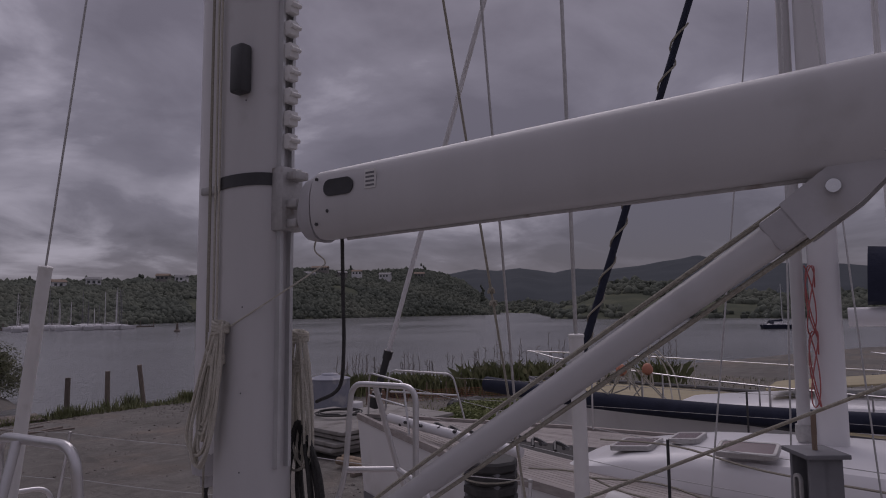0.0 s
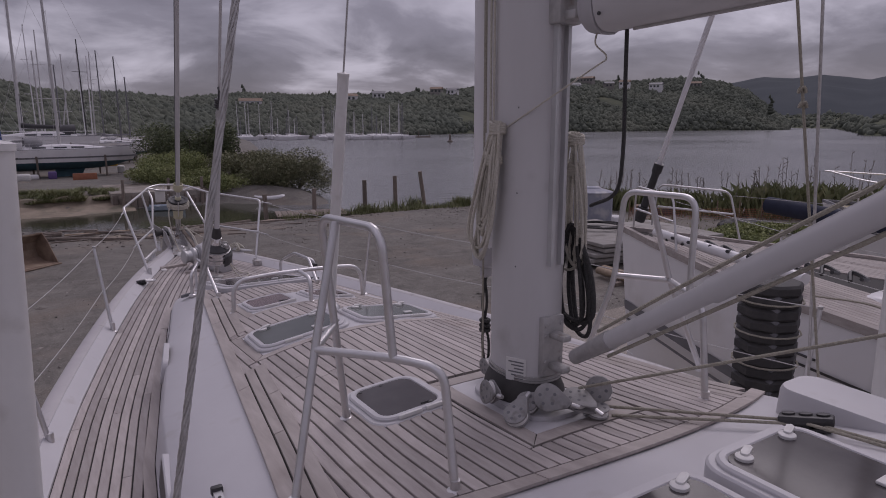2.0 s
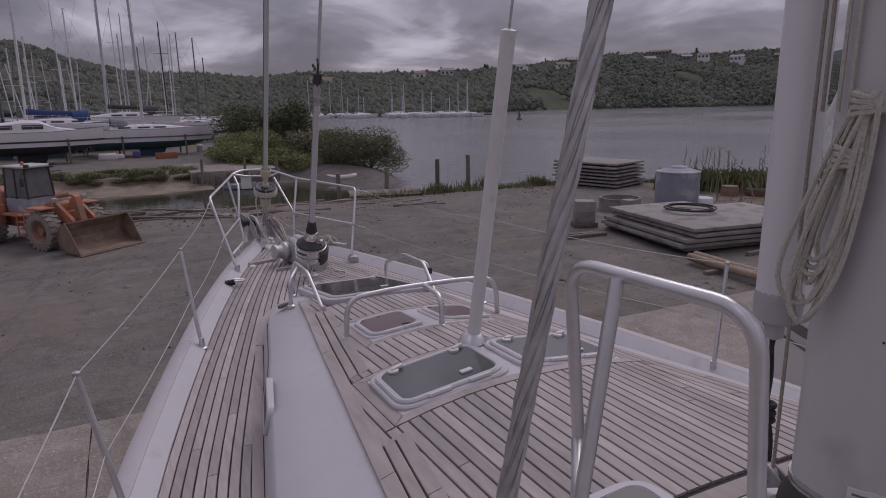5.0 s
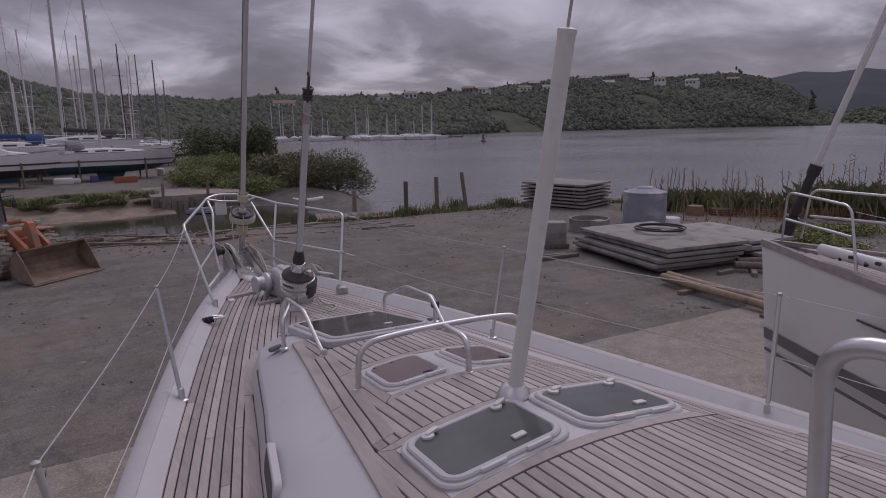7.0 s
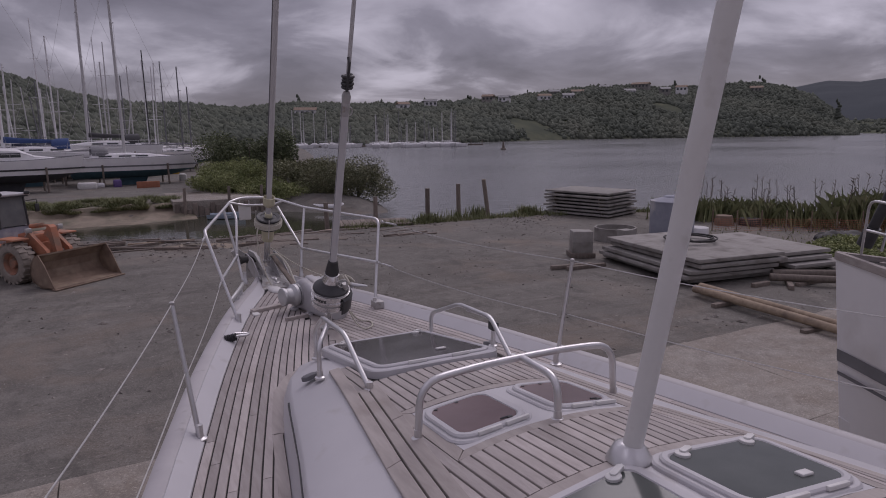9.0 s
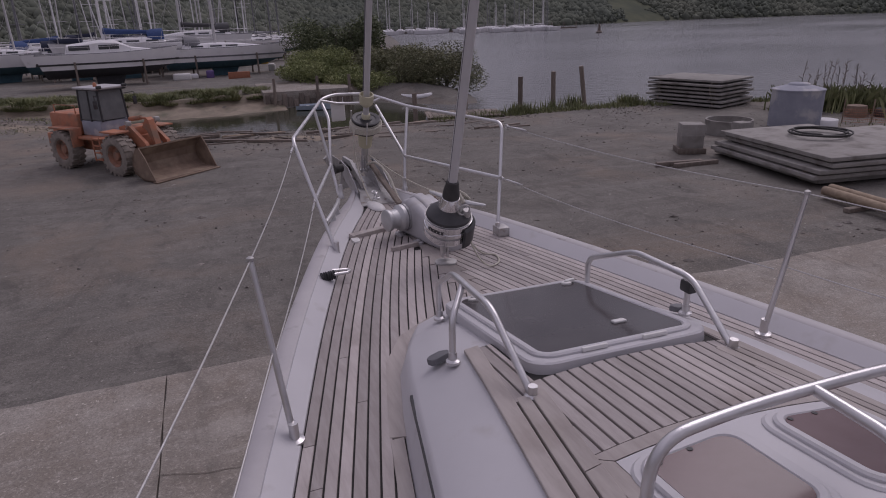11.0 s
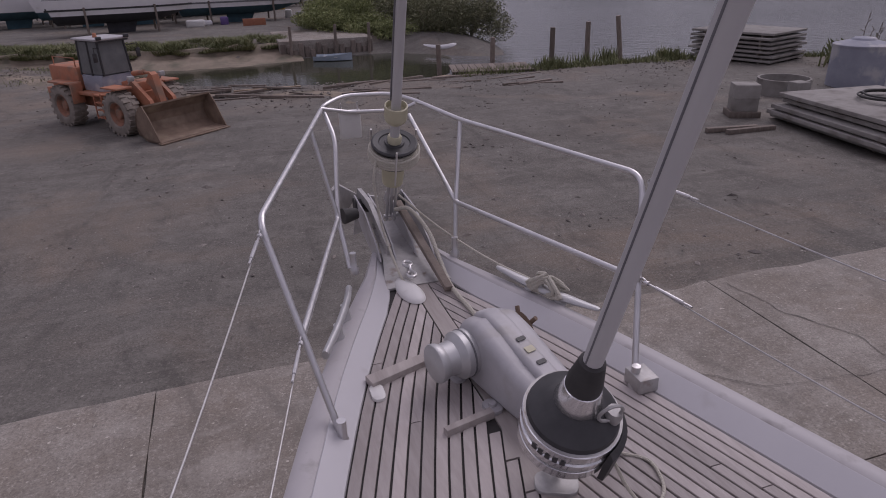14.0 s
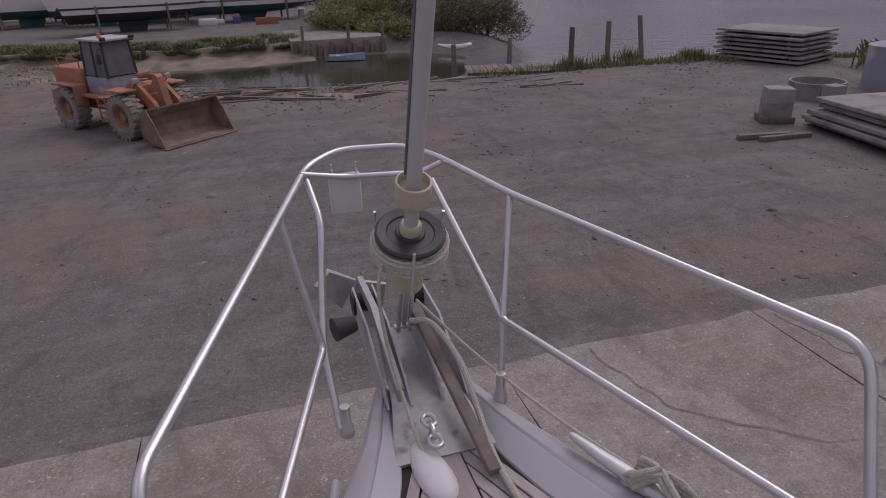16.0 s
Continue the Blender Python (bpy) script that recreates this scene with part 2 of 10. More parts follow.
def yard_surface(name, base, fine, blotch, stain, track=None, rough=0.92, grit=30.0, bump=0.35):
    """Ground at three scales: grit, blotches some metres wide and stains; track: (bearing, spacing, colour) of worn wheel lines."""
    m = bpy.data.materials.new(name)
    m.use_nodes = True
    nt = m.node_tree
    b = nt.nodes["Principled BSDF"]
    b.inputs["Specular IOR Level"].default_value = 0.3
    geo = nt.nodes.new("ShaderNodeNewGeometry")

    def noise_at(scale, detail, rough_=0.6, rot=0.0, stretch=(1, 1, 1), dist=0.0):
        mp = nt.nodes.new("ShaderNodeMapping")
        mp.inputs["Scale"].default_value = stretch
        mp.inputs["Rotation"].default_value = (0, 0, rot)
        nt.links.new(geo.outputs["Position"], mp.inputs[0])
        n = nt.nodes.new("ShaderNodeTexNoise")
        n.inputs["Scale"].default_value, n.inputs["Detail"].default_value, n.inputs["Roughness"].default_value, n.inputs["Distortion"].default_value = scale, detail, rough_, dist
        nt.links.new(mp.outputs[0], n.inputs["Vector"])
        return n.outputs["Fac"]

    def spread(fac, lo, hi, a, b_):
        r = nt.nodes.new("ShaderNodeMapRange")
        for k, v in (("From Min", lo), ("From Max", hi), ("To Min", a), ("To Max", b_)):
            r.inputs[k].default_value = v
        nt.links.new(fac, r.inputs[0])
        return r.outputs[0]

    def blend(fac, a, colour):
        mx = nt.nodes.new("ShaderNodeMix")
        mx.data_type = "RGBA"
        nt.links.new(fac, mx.inputs[0])
        if isinstance(a, tuple):
            mx.inputs[6].default_value = (*a, 1)
        else:
            nt.links.new(a, mx.inputs[6])
        mx.inputs[7].default_value = (*colour, 1)
        return mx.outputs[2]
    grit_f = noise_at(grit, 12, 0.82)
    c = blend(spread(grit_f, 0.38, 0.64, 0, 1), base, fine)
    c = blend(spread(noise_at(0.55, 9, 0.66), 0.42, 0.68, 0, 0.75), c, blotch)
    c = blend(spread(noise_at(0.16, 6, 0.6, dist=0.6), 0.5, 0.66, 0, 0.8), c, stain)
    if track:
        c = blend(spread(noise_at(1.0, 6, 0.6, radians(track[0]), (0.05, track[1], 1), 0.5), 0.52, 0.64, 0, 0.42), c, track[2])
        c = blend(spread(noise_at(1.3, 6, 0.6, radians(track[0] - 8), (0.06, track[1] * 2.2, 1), 0.6), 0.57, 0.66, 0, 0.28), c, tuple(min(1, v * 0.95) for v in fine))
        c = blend(spread(noise_at(1.0, 6, 0.6, radians(track[0] + 28), (0.06, track[1] * 1.6, 1), 0.6), 0.56, 0.68, 0, 0.3), c, track[2])
    # coarse grains
    c = blend(spread(noise_at(30.0, 4, 0.7), 0.46, 0.62, 0, 0.5), c, tuple(v * 0.55 for v in base))
    c = blend(spread(noise_at(22.0, 4, 0.7), 0.54, 0.68, 0, 0.5), c, tuple(min(1, v * 1.35) for v in fine))
    # pale dust and darker damp in patches a stride wide
    c = blend(spread(noise_at(1.7, 8, 0.7, 0.4, (0.5, 1, 1), 0.8), 0.54, 0.7, 0, 0.45), c, tuple(min(1, v * 1.05) for v in fine))
    c = blend(spread(noise_at(0.8, 9, 0.72, 1.1, (1, 0.4, 1), 1.0), 0.52, 0.66, 0, 0.5), c, tuple(v * 0.62 for v in base))
    # scattered dark and pale flecks of debris
    c = blend(spread(noise_at(4.5, 4, 0.6), 0.66, 0.72, 0, 0.6), c, tuple(v * 0.45 for v in base))
    c = blend(spread(noise_at(9.0, 3, 0.5), 0.7, 0.75, 0, 0.6), c, tuple(min(1, v * 1.9) for v in fine))
    nt.links.new(c, b.inputs["Base Color"])
    nt.links.new(spread(noise_at(0.3, 5), 0.35, 0.65, rough - 0.12, rough), b.inputs["Roughness"])
    bp = nt.nodes.new("ShaderNodeBump")
    bp.inputs["Strength"].default_value, bp.inputs["Distance"].default_value = bump, 0.03
    nt.links.new(noise_at(11.0, 9, 0.7), bp.inputs["Height"])
    nt.links.new(bp.outputs[0], b.inputs["Normal"])
    return m


GROUND = yard_surface("yard_gravel", (0.122, 0.113, 0.101), (0.255, 0.24, 0.214), (0.108, 0.1, 0.088), (0.235, 0.19, 0.15), (-62, 0.7, (0.108, 0.097, 0.085)), 0.92, 2.2, 0.7)
CONC = yard_surface("old_concrete", (0.235, 0.212, 0.186), (0.41, 0.38, 0.338), (0.26, 0.215, 0.172), (0.17, 0.142, 0.115), None, 0.88, 1.6, 0.5)
SLABC = mat("slab_concrete", [(0.25, 0.235, 0.215), (0.33, 0.315, 0.295)], 0.85, scale=3, bump=0.25, vary=0.1, spots=((0.17, 0.155, 0.14), 1.5, 0.5, 0.7))
MUD = mat("tidal_mud", [(0.17, 0.135, 0.1), (0.24, 0.195, 0.145), (0.3, 0.25, 0.19)], 0.8, scale=0.9, detail=10, bump=0.9, bump_scale=5, spots=((0.12, 0.112, 0.075), 0.5, 0.5, 0.68))
GRASSM = mat("rough_grass", [(0.115, 0.132, 0.055), (0.17, 0.185, 0.085), (0.28, 0.265, 0.15)], 0.85, scale=1.1, bump=0.4, bump_scale=12, vary=0.35, island=True)
LEAFD = mat("dark_foliage", [(0.075, 0.092, 0.05), (0.115, 0.138, 0.07), (0.165, 0.185, 0.095)], 0.75, scale=0.9, vary=0.4, island=True)
LEAFO = mat("mangrove_foliage", [(0.115, 0.122, 0.07), (0.17, 0.175, 0.095), (0.24, 0.23, 0.135)], 0.75, scale=0.9, vary=0.4, island=True)
LEAFV = mat("vine_foliage", [(0.14, 0.165, 0.065), (0.215, 0.245, 0.095), (0.31, 0.32, 0.15)], 0.75, scale=0.8, vary=0.4, island=True)
# far foliage is lightened and greyed in its colours, standing in for haze
FOREST = mat("far_forest", [(0.1, 0.112, 0.094), (0.122, 0.134, 0.108), (0.145, 0.153, 0.122)], 0.95, scale=0.02, vary=0.22, island=True, spec=0.03)
FIELD = mat("far_fields", [(0.075, 0.085, 0.066), (0.1, 0.11, 0.08), (0.15, 0.155, 0.105)], 0.95, scale=0.05, spec=0.03)
# aerial haze is put into the ridge's blue-grey colours
FARBLUE = mat("haze_tinted_ridge", [(0.055, 0.065, 0.075), (0.075, 0.085, 0.095)], 0.95, scale=0.006, spec=0.1)
WOODOLD = mat("old_timber", [(0.14, 0.115, 0.095), (0.24, 0.2, 0.17)], 0.85, scale=9, stretch=(1, 1, 0.3), bump=0.3, vary=0.25)
LOGM = mat("peeled_log", [(0.26, 0.195, 0.135), (0.38, 0.3, 0.215)], 0.8, scale=5, bump=0.25, vary=0.15, spots=((0.17, 0.13, 0.1), 1.5, 0.5, 0.7))
ORANGE = mat("faded_orange_paint", [(0.4, 0.15, 0.08), (0.5, 0.22, 0.13)], 0.7, scale=2, bump=0.1, spots=((0.27, 0.165, 0.115), 1.8, 0.46, 0.68))
RIMM = mat("dirty_orange_rim", [(0.28, 0.13, 0.08), (0.37, 0.185, 0.12)], 0.75, scale=3, spots=((0.17, 0.125, 0.095), 2.5, 0.45, 0.65))
RUST = mat("rusty_steel", [(0.17, 0.12, 0.088), (0.27, 0.195, 0.145)], 0.8, 0.1, scale=2.5, bump=0.2, spots=((0.33, 0.26, 0.19), 1.4, 0.5, 0.7))
TYRE = mat("dusty_tyre", [(0.2, 0.175, 0.15), (0.32, 0.28, 0.24)], 0.92, scale=4, bump=0.2)
CABGLASS = mat("cab_glass", [(0.055, 0.06, 0.064), (0.09, 0.096, 0.1)], 0.07, scale=1)
GREYP = mat("grey_paint", [(0.13, 0.13, 0.14), (0.19, 0.19, 0.2)], 0.6, scale=3)
HULLW = mat("white_hull", [(0.7, 0.69, 0.7), (0.78, 0.77, 0.77)], 0.3, scale=0.8, vary=0.06, spots=((0.6, 0.58, 0.56), 1.2, 0.6, 0.8))
ANTIB = mat("blue_antifouling", [(0.045, 0.1, 0.13), (0.065, 0.135, 0.165)], 0.8, scale=2)
ANTIK = mat("dark_antifouling", [(0.035, 0.036, 0.042), (0.06, 0.06, 0.066)], 0.8, scale=2)
NAVY = mat("navy_cloth", [(0.012, 0.016, 0.035), (0.025, 0.03, 0.055)], 0.85, scale=6, bump=0.3)
BLUEC = mat("blue_cloth", [(0.03, 0.06, 0.16), (0.05, 0.09, 0.22)], 0.85, scale=6, bump=0.3)
CANVAS = mat("tan_canvas", [(0.44, 0.36, 0.25), (0.54, 0.45, 0.32)], 0.9, scale=3, bump=0.3, bump_scale=60)
OCHRE = mat("ochre_deck_paint", [(0.35, 0.3, 0.18), (0.43, 0.37, 0.24)], 0.8, scale=3)
SOLAR = mat("solar_cell", [(0.012, 0.022, 0.06), (0.02, 0.035, 0.09)], 0.15, scale=20, vary=0.2)
REDR = mat("red_rope", [(0.35, 0.08, 0.08), (0.45, 0.16, 0.15)], 0.85, scale=60)
TERRA = mat("orange_plastic_mesh", [(0.3, 0.12, 0.07), (0.4, 0.17, 0.1)], 0.8, scale=5)
YELL = mat("yellow_paint", [(0.6, 0.38, 0.03), (0.7, 0.45, 0.05)], 0.5, scale=3)
LILAC = mat("patched_blue_grey_steel", [(0.24, 0.25, 0.3), (0.32, 0.33, 0.38)], 0.75, scale=1.6, spots=((0.45, 0.44, 0.45), 1.1, 0.52, 0.62))


def water_material():
    m = bpy.data.materials.new("estuary_water")
    m.use_nodes = True
    nt = m.node_tree
    b = nt.nodes["Principled BSDF"]
    b.inputs["Base Color"].default_value = (0.16, 0.162, 0.166, 1)
    b.inputs["Roughness"].default_value = 0.16
    b.inputs["IOR"].default_value = 1.33
    geo = nt.nodes.new("ShaderNodeNewGeometry")
    mp = nt.nodes.new("ShaderNodeMapping")
    mp.inputs["Scale"].default_value = (0.6, 1.0, 1)
    mp.inputs["Rotation"].default_value = (0, 0, radians(40))
    nt.links.new(geo.outputs["Position"], mp.inputs[0])
    n1 = nt.nodes.new("ShaderNodeTexNoise")
    n1.inputs["Scale"].default_value, n1.inputs["Detail"].default_value = 1.3, 8
    nt.links.new(mp.outputs[0], n1.inputs["Vector"])
    n2 = nt.nodes.new("ShaderNodeTexNoise")
    n2.inputs["Scale"].default_value, n2.inputs["Detail"].default_value = 0.03, 4
    nt.links.new(mp.outputs[0], n2.inputs["Vector"])
    mr = nt.nodes.new("ShaderNodeMapRange")
    mr.inputs["To Min"].default_value, mr.inputs["To Max"].default_value = 0.05, 0.32
    nt.links.new(n2.outputs["Fac"], mr.inputs[0])
    nt.links.new(mr.outputs[0], b.inputs["Roughness"])
    bp = nt.nodes.new("ShaderNodeBump")
    bp.inputs["Strength"].default_value, bp.inputs["Distance"].default_value = 0.9, 0.12
    nt.links.new(n1.outputs["Fac"], bp.inputs["Height"])
    nt.links.new(bp.outputs[0], b.inputs["Normal"])
    return m


WATER = water_material()

# ---- mesh helpers ----


def link_mesh(name, bm, material, smooth=False):
    me = bpy.data.meshes.new(name)
    bm.normal_update()
    bm.to_mesh(me)
    bm.free()
    if smooth:
        me.polygons.foreach_set("use_smooth", [True] * len(me.polygons))
        me.set_sharp_from_angle(angle=radians(38))
    me.materials.append(material)
    return new(name, me)


def part(name, bm, material, parent=None, label="", smooth=True):
    ob = link_mesh(name, bm, material, smooth)
    if parent is not None:
        ob.parent = parent
        ob.matrix_parent_inverse = parent.matrix_basis.inverted()
    if label:
        ob["label"] = label
    return ob


def thing(name, at, label, category, group="", kind=""):
    ob = new(name)
    ob.location = at
    ob.empty_display_size = 0.1
    return tagged(ob, label, category, group, kind)


def B():
    return bmesh.new()


def box(bm, lo, hi, m=None, bevel=0.0, seg=2):
    m = m or Matrix()
    vs = [bm.verts.new(m @ Vector((x, y, z))) for x in (lo[0], hi[0]) for y in (lo[1], hi[1]) for z in (lo[2], hi[2])]
    fs = [bm.faces.new([vs[i] for i in f]) for f in ((0, 1, 3, 2), (4, 6, 7, 5), (0, 4, 5, 1), (2, 3, 7, 6), (0, 2, 6, 4), (1, 5, 7, 3))]
    if bevel:
        es = list({e for f in fs for e in f.edges})
        bmesh.ops.bevel(bm, geom=es, offset=bevel, segments=seg, profile=0.5, affect="EDGES", clamp_overlap=True)
    return bm


def smooth_path(pts, n=6):
    """Points along a rounded curve through the given ones."""
    p = [Vector(a) for a in pts]
    p = [p[0] * 2 - p[1]] + p + [p[-1] * 2 - p[-2]]
    out = []
    for i in range(1, len(p) - 2):
        for k in range(n):
            t = k / n
            a, b, c, d = p[i - 1:i + 3]
            out.append(0.5 * (2 * b + (c - a) * t + (2 * a - 5 * b + 4 * c - d) * t * t + (3 * b - a - 3 * c + d) * t ** 3))
    return out + [p[-2]]


def fillet(pts, r, n=5):
    """A polyline with its corners rounded to the radius r."""
    p = [Vector(a) for a in pts]
    out = [p[0]]
    for a, b, c in zip(p, p[1:], p[2:]):
        d1, d2 = (a - b), (c - b)
        k = min(r, d1.length * 0.49, d2.length * 0.49)
        s, e = b + d1.normalized() * k, b + d2.normalized() * k
        for i in range(n + 1):
            t = i / n
            out.append(s * (1 - t) ** 2 + b * 2 * t * (1 - t) + e * t * t)
    return out + [p[-1]]


def tube(bm, pts, r, seg=10, r2=None, cap=True, flat=1.0):
    """A round bar along points; r may run to r2; flat squeezes it across."""
    pts = [Vector(p) for p in pts]
    n = len(pts)
    prev, up = None, None
    rings = []
    for i, p in enumerate(pts):
        d = (pts[min(n - 1, i + 1)] - pts[max(0, i - 1)])
        d = d.normalized() if d.length > 1e-9 else (prev or Vector((0, 0, 1)))
        if up is None:
            up = d.cross(Vector((0.31, 0.17, 0.93)))
            if up.length < 0.1:
                up = d.cross(Vector((1, 0, 0)))
        up = (up - d * up.dot(d)).normalized()
        side = d.cross(up)
        rad = r if r2 is None else r + (r2 - r) * i / max(1, n - 1)
        rings.append([bm.verts.new(p + (up * math.cos(a) * flat + side * math.sin(a)) * rad) for a in (2 * math.pi * k / seg for k in range(seg))])
        prev = d
    for a, b in zip(rings, rings[1:]):
        for k in range(seg):
            bm.faces.new((a[k], a[(k + 1) % seg], b[(k + 1) % seg], b[k]))
    if cap:
        bm.faces.new(list(reversed(rings[0])))
        bm.faces.new(rings[-1])
    return bm


def lathe(bm, prof, m=None, seg=24):
    """A turned shape: (radius, height) from bottom to top round the z axis of m."""
    m = m or Matrix()
    rings = [[bm.verts.new(m @ Vector((max(r, 1e-4) * math.cos(a), max(r, 1e-4) * math.sin(a), z))) for a in (2 * math.pi * k / seg for k in range(seg))] for r, z in prof]
    for a, b in zip(rings, rings[1:]):
        for k in range(seg):
            bm.faces.new((a[k], a[(k + 1) % seg], b[(k + 1) % seg], b[k]))
    bm.faces.new(list(reversed(rings[0])))
    bm.faces.new(rings[-1])
    return bm


def loft(bm, sections, closed=True, caps=True):
    rings = [[bm.verts.new(Vector(p)) for p in s] for s in sections]
    n = len(rings[0])
    for a, b in zip(rings, rings[1:]):
        for k in range(n if closed else n - 1):
            bm.faces.new((a[k], a[(k + 1) % n], b[(k + 1) % n], b[k]))
    if closed and caps:
        bm.faces.new(list(reversed(rings[0])))
        bm.faces.new(rings[-1])
    return bm


def prism(bm, outline, z0, z1, m=None, bevel=0.0):
    m = m or Matrix()
    a = [bm.verts.new(m @ Vector((x, y, z0))) for x, y in outline]
    b = [bm.verts.new(m @ Vector((x, y, z1))) for x, y in outline]
    n = len(a)
    bm.faces.new(list(reversed(a)))
    top = bm.faces.new(b)
    for k in range(n):
        bm.faces.new((a[k], a[(k + 1) % n], b[(k + 1) % n], b[k]))
    if bevel:
        bmesh.ops.bevel(bm, geom=list(top.edges), offset=bevel, segments=2, profile=0.5, affect="EDGES", clamp_overlap=True)
    return bm


def rounded(w, h, r, n=5, cx=0.0, cy=0.0):
    """A rectangle's outline with round corners, counterclockwise."""
    out = []
    for sx, sy, a0 in ((1, -1, -90), (1, 1, 0), (-1, 1, 90), (-1, -1, 180)):
        for i in range(n + 1):
            a = radians(a0 + 90 * i / n)
            out.append((cx + sx * (w / 2 - r) + r * math.cos(a), cy + sy * (h / 2 - r) + r * math.sin(a)))
    return out


def lerp(table, v):
    """Reads a table of (at, value) pairs, smoothly between the rows."""
    if v <= table[0][0]:
        return table[0][1]
    for (a, p), (b, q) in zip(table, table[1:]):
        if v <= b:
            return p + (q - p) * (v - a) / (b - a)
    return table[-1][1]


def ease(table, v):
    """As lerp, with a rounded curve."""
    h = 0.25
    return (lerp(table, v - h) + 2 * lerp(table, v) + lerp(table, v + h)) / 4


def axes(origin, x, y=None):
    """A frame at origin whose x axis points along x, and z as near up as may be."""
    x = Vector(x).normalized()
    z = Vector((0, 0, 1)) if abs(x.z) < 0.95 else Vector((0, 1, 0))
    yy = z.cross(x).normalized()
    zz = x.cross(yy)
    m = Matrix((x, yy, zz)).transposed().to_4x4()
    m.translation = Vector(origin)
    return m


# ---- the yacht's lines ----
CX = 1.76
BEAM = [(-6, 2.1), (-3, 2.2), (0, 2.1), (2, 1.88), (3, 1.77), (4.17, 1.58), (5, 1.39), (5.3, 1.32), (6.2, 1.085), (6.6, 0.975), (7.3, 0.76), (7.9, 0.555), (8.55, 0.27), (8.85, 0.13)]
COACH = [(-6, 1.45), (0, 1.35), (2, 1.27), (3.48, 1.11), (4.78, 0.87), (5.05, 0.81), (5.65, 0.7), (6.1, 0.585), (6.3, 0.47), (6.42, 0.3), (6.47, 0.0)]
ROOF = [(-6, 0.72), (0.6, 0.7), (1.1, 0.62), (1.5, 0.53), (1.8, 0.455), (2.05, 0.432), (3, 0.4), (4, 0.362), (4.43, 0.318), (5.67, 0.195), (6.2, 0.095), (6.45, 0.0), (6.5, -0.05)]
DECK = -0.065


def beam(y):
    return ease(BEAM, y)


def coach(y):
    return lerp(COACH, y)


def roof_z(x, y):
    return max(DECK, ease(ROOF, y) - lerp([(2.6, 0.12), (3.8, 0.25), (4.6, 0.28), (5.6, 0.14)], y) * (lerp([(2.4, 0.4), (4.2, 0.8), (5.0, 1.0)], y) if x > CX else 1.0) * (x - CX) ** 2)

# ---- ground, water, far shore ----
GZ = -4.74
WZ = -5.55


def shore_y(x):
    """Where the yard ends at the water, along the bow's heading."""
    return lerp([(-60, 82), (-20, 63), (-10, 56.5), (-6.5, 50.5), (-3, 46.5), (1, 44), (5, 42.7), (10, 41.5), (20, 41.5), (28, 41), (36, 38), (45, 31), (60, 24), (110, 5), (200, -40)], x)


def build_ground():
    bm = B()
    nx, ny = 150, 90
    rows = []
    for j in range(ny + 1):
        row = []
        for i in range(nx + 1):
            x = -80 + 240 * i / nx
            s = shore_y(x)
            v = j / ny
            y = -60 + (s + 7 + 60) * v ** 0.8
            over = y - s
            z = GZ + 0.05 * noise.noise((x * 0.35, y * 0.35, 0)) + 0.03 * noise.noise((x * 1.3, y * 1.3, 5))
            if y < 17:
                z = GZ - 0.01 + 0.2 * (z - GZ)
            if x < 8 and over > -9:
                z -= 0.1 * min(1, (over + 9) / 9)
            if over > 0:
                z -= 1.9 * min(1, over / 5)
            row.append(bm.verts.new((x, y, z)))
        rows.append(row)
    for a, b in zip(rows, rows[1:]):
        for i in range(nx):
            bm.faces.new((a[i], a[i + 1], b[i + 1], b[i]))
    tagged(part("ground", bm, GROUND), "dark grey gravel yard with tyre tracks", "ground", kind="structure")


build_ground()
bm = B()
bmesh.ops.create_grid(bm, x_segments=4, y_segments=4, size=3500)
for v_ in bm.verts:
    v_.co.z = WZ
tagged(part("water", bm, WATER), "grey rippled tidal estuary water", "water", kind="structure")


def calm_water():
    """Still, silty water in the creek's lee."""
    m = bpy.data.materials.new("creek_water")
    m.use_nodes = True
    nt = m.node_tree
    b = nt.nodes["Principled BSDF"]
    b.inputs["Base Color"].default_value = (0.05, 0.052, 0.036, 1)
    b.inputs["Roughness"].default_value, b.inputs["IOR"].default_value = 0.06, 1.33
    geo = nt.nodes.new("ShaderNodeNewGeometry")
    n1 = nt.nodes.new("ShaderNodeTexNoise")
    n1.inputs["Scale"].default_value, n1.inputs["Detail"].default_value = 2.2, 4
    nt.links.new(geo.outputs["Position"], n1.inputs["Vector"])
    bp = nt.nodes.new("ShaderNodeBump")
    bp.inputs["Strength"].default_value, bp.inputs["Distance"].default_value = 0.3, 0.03
    nt.links.new(n1.outputs["Fac"], bp.inputs["Height"])
    nt.links.new(bp.outputs[0], b.inputs["Normal"])
    return m


bm = B()
prism(bm, [(-12, 44), (11, 42), (15, 47), (17.5, 54), (16, 60), (-12, 63)], WZ - 0.05, WZ + 0.012)
tagged(part("water_creek", bm, calm_water()), "still dark green water in the creek", "water", kind="structure")


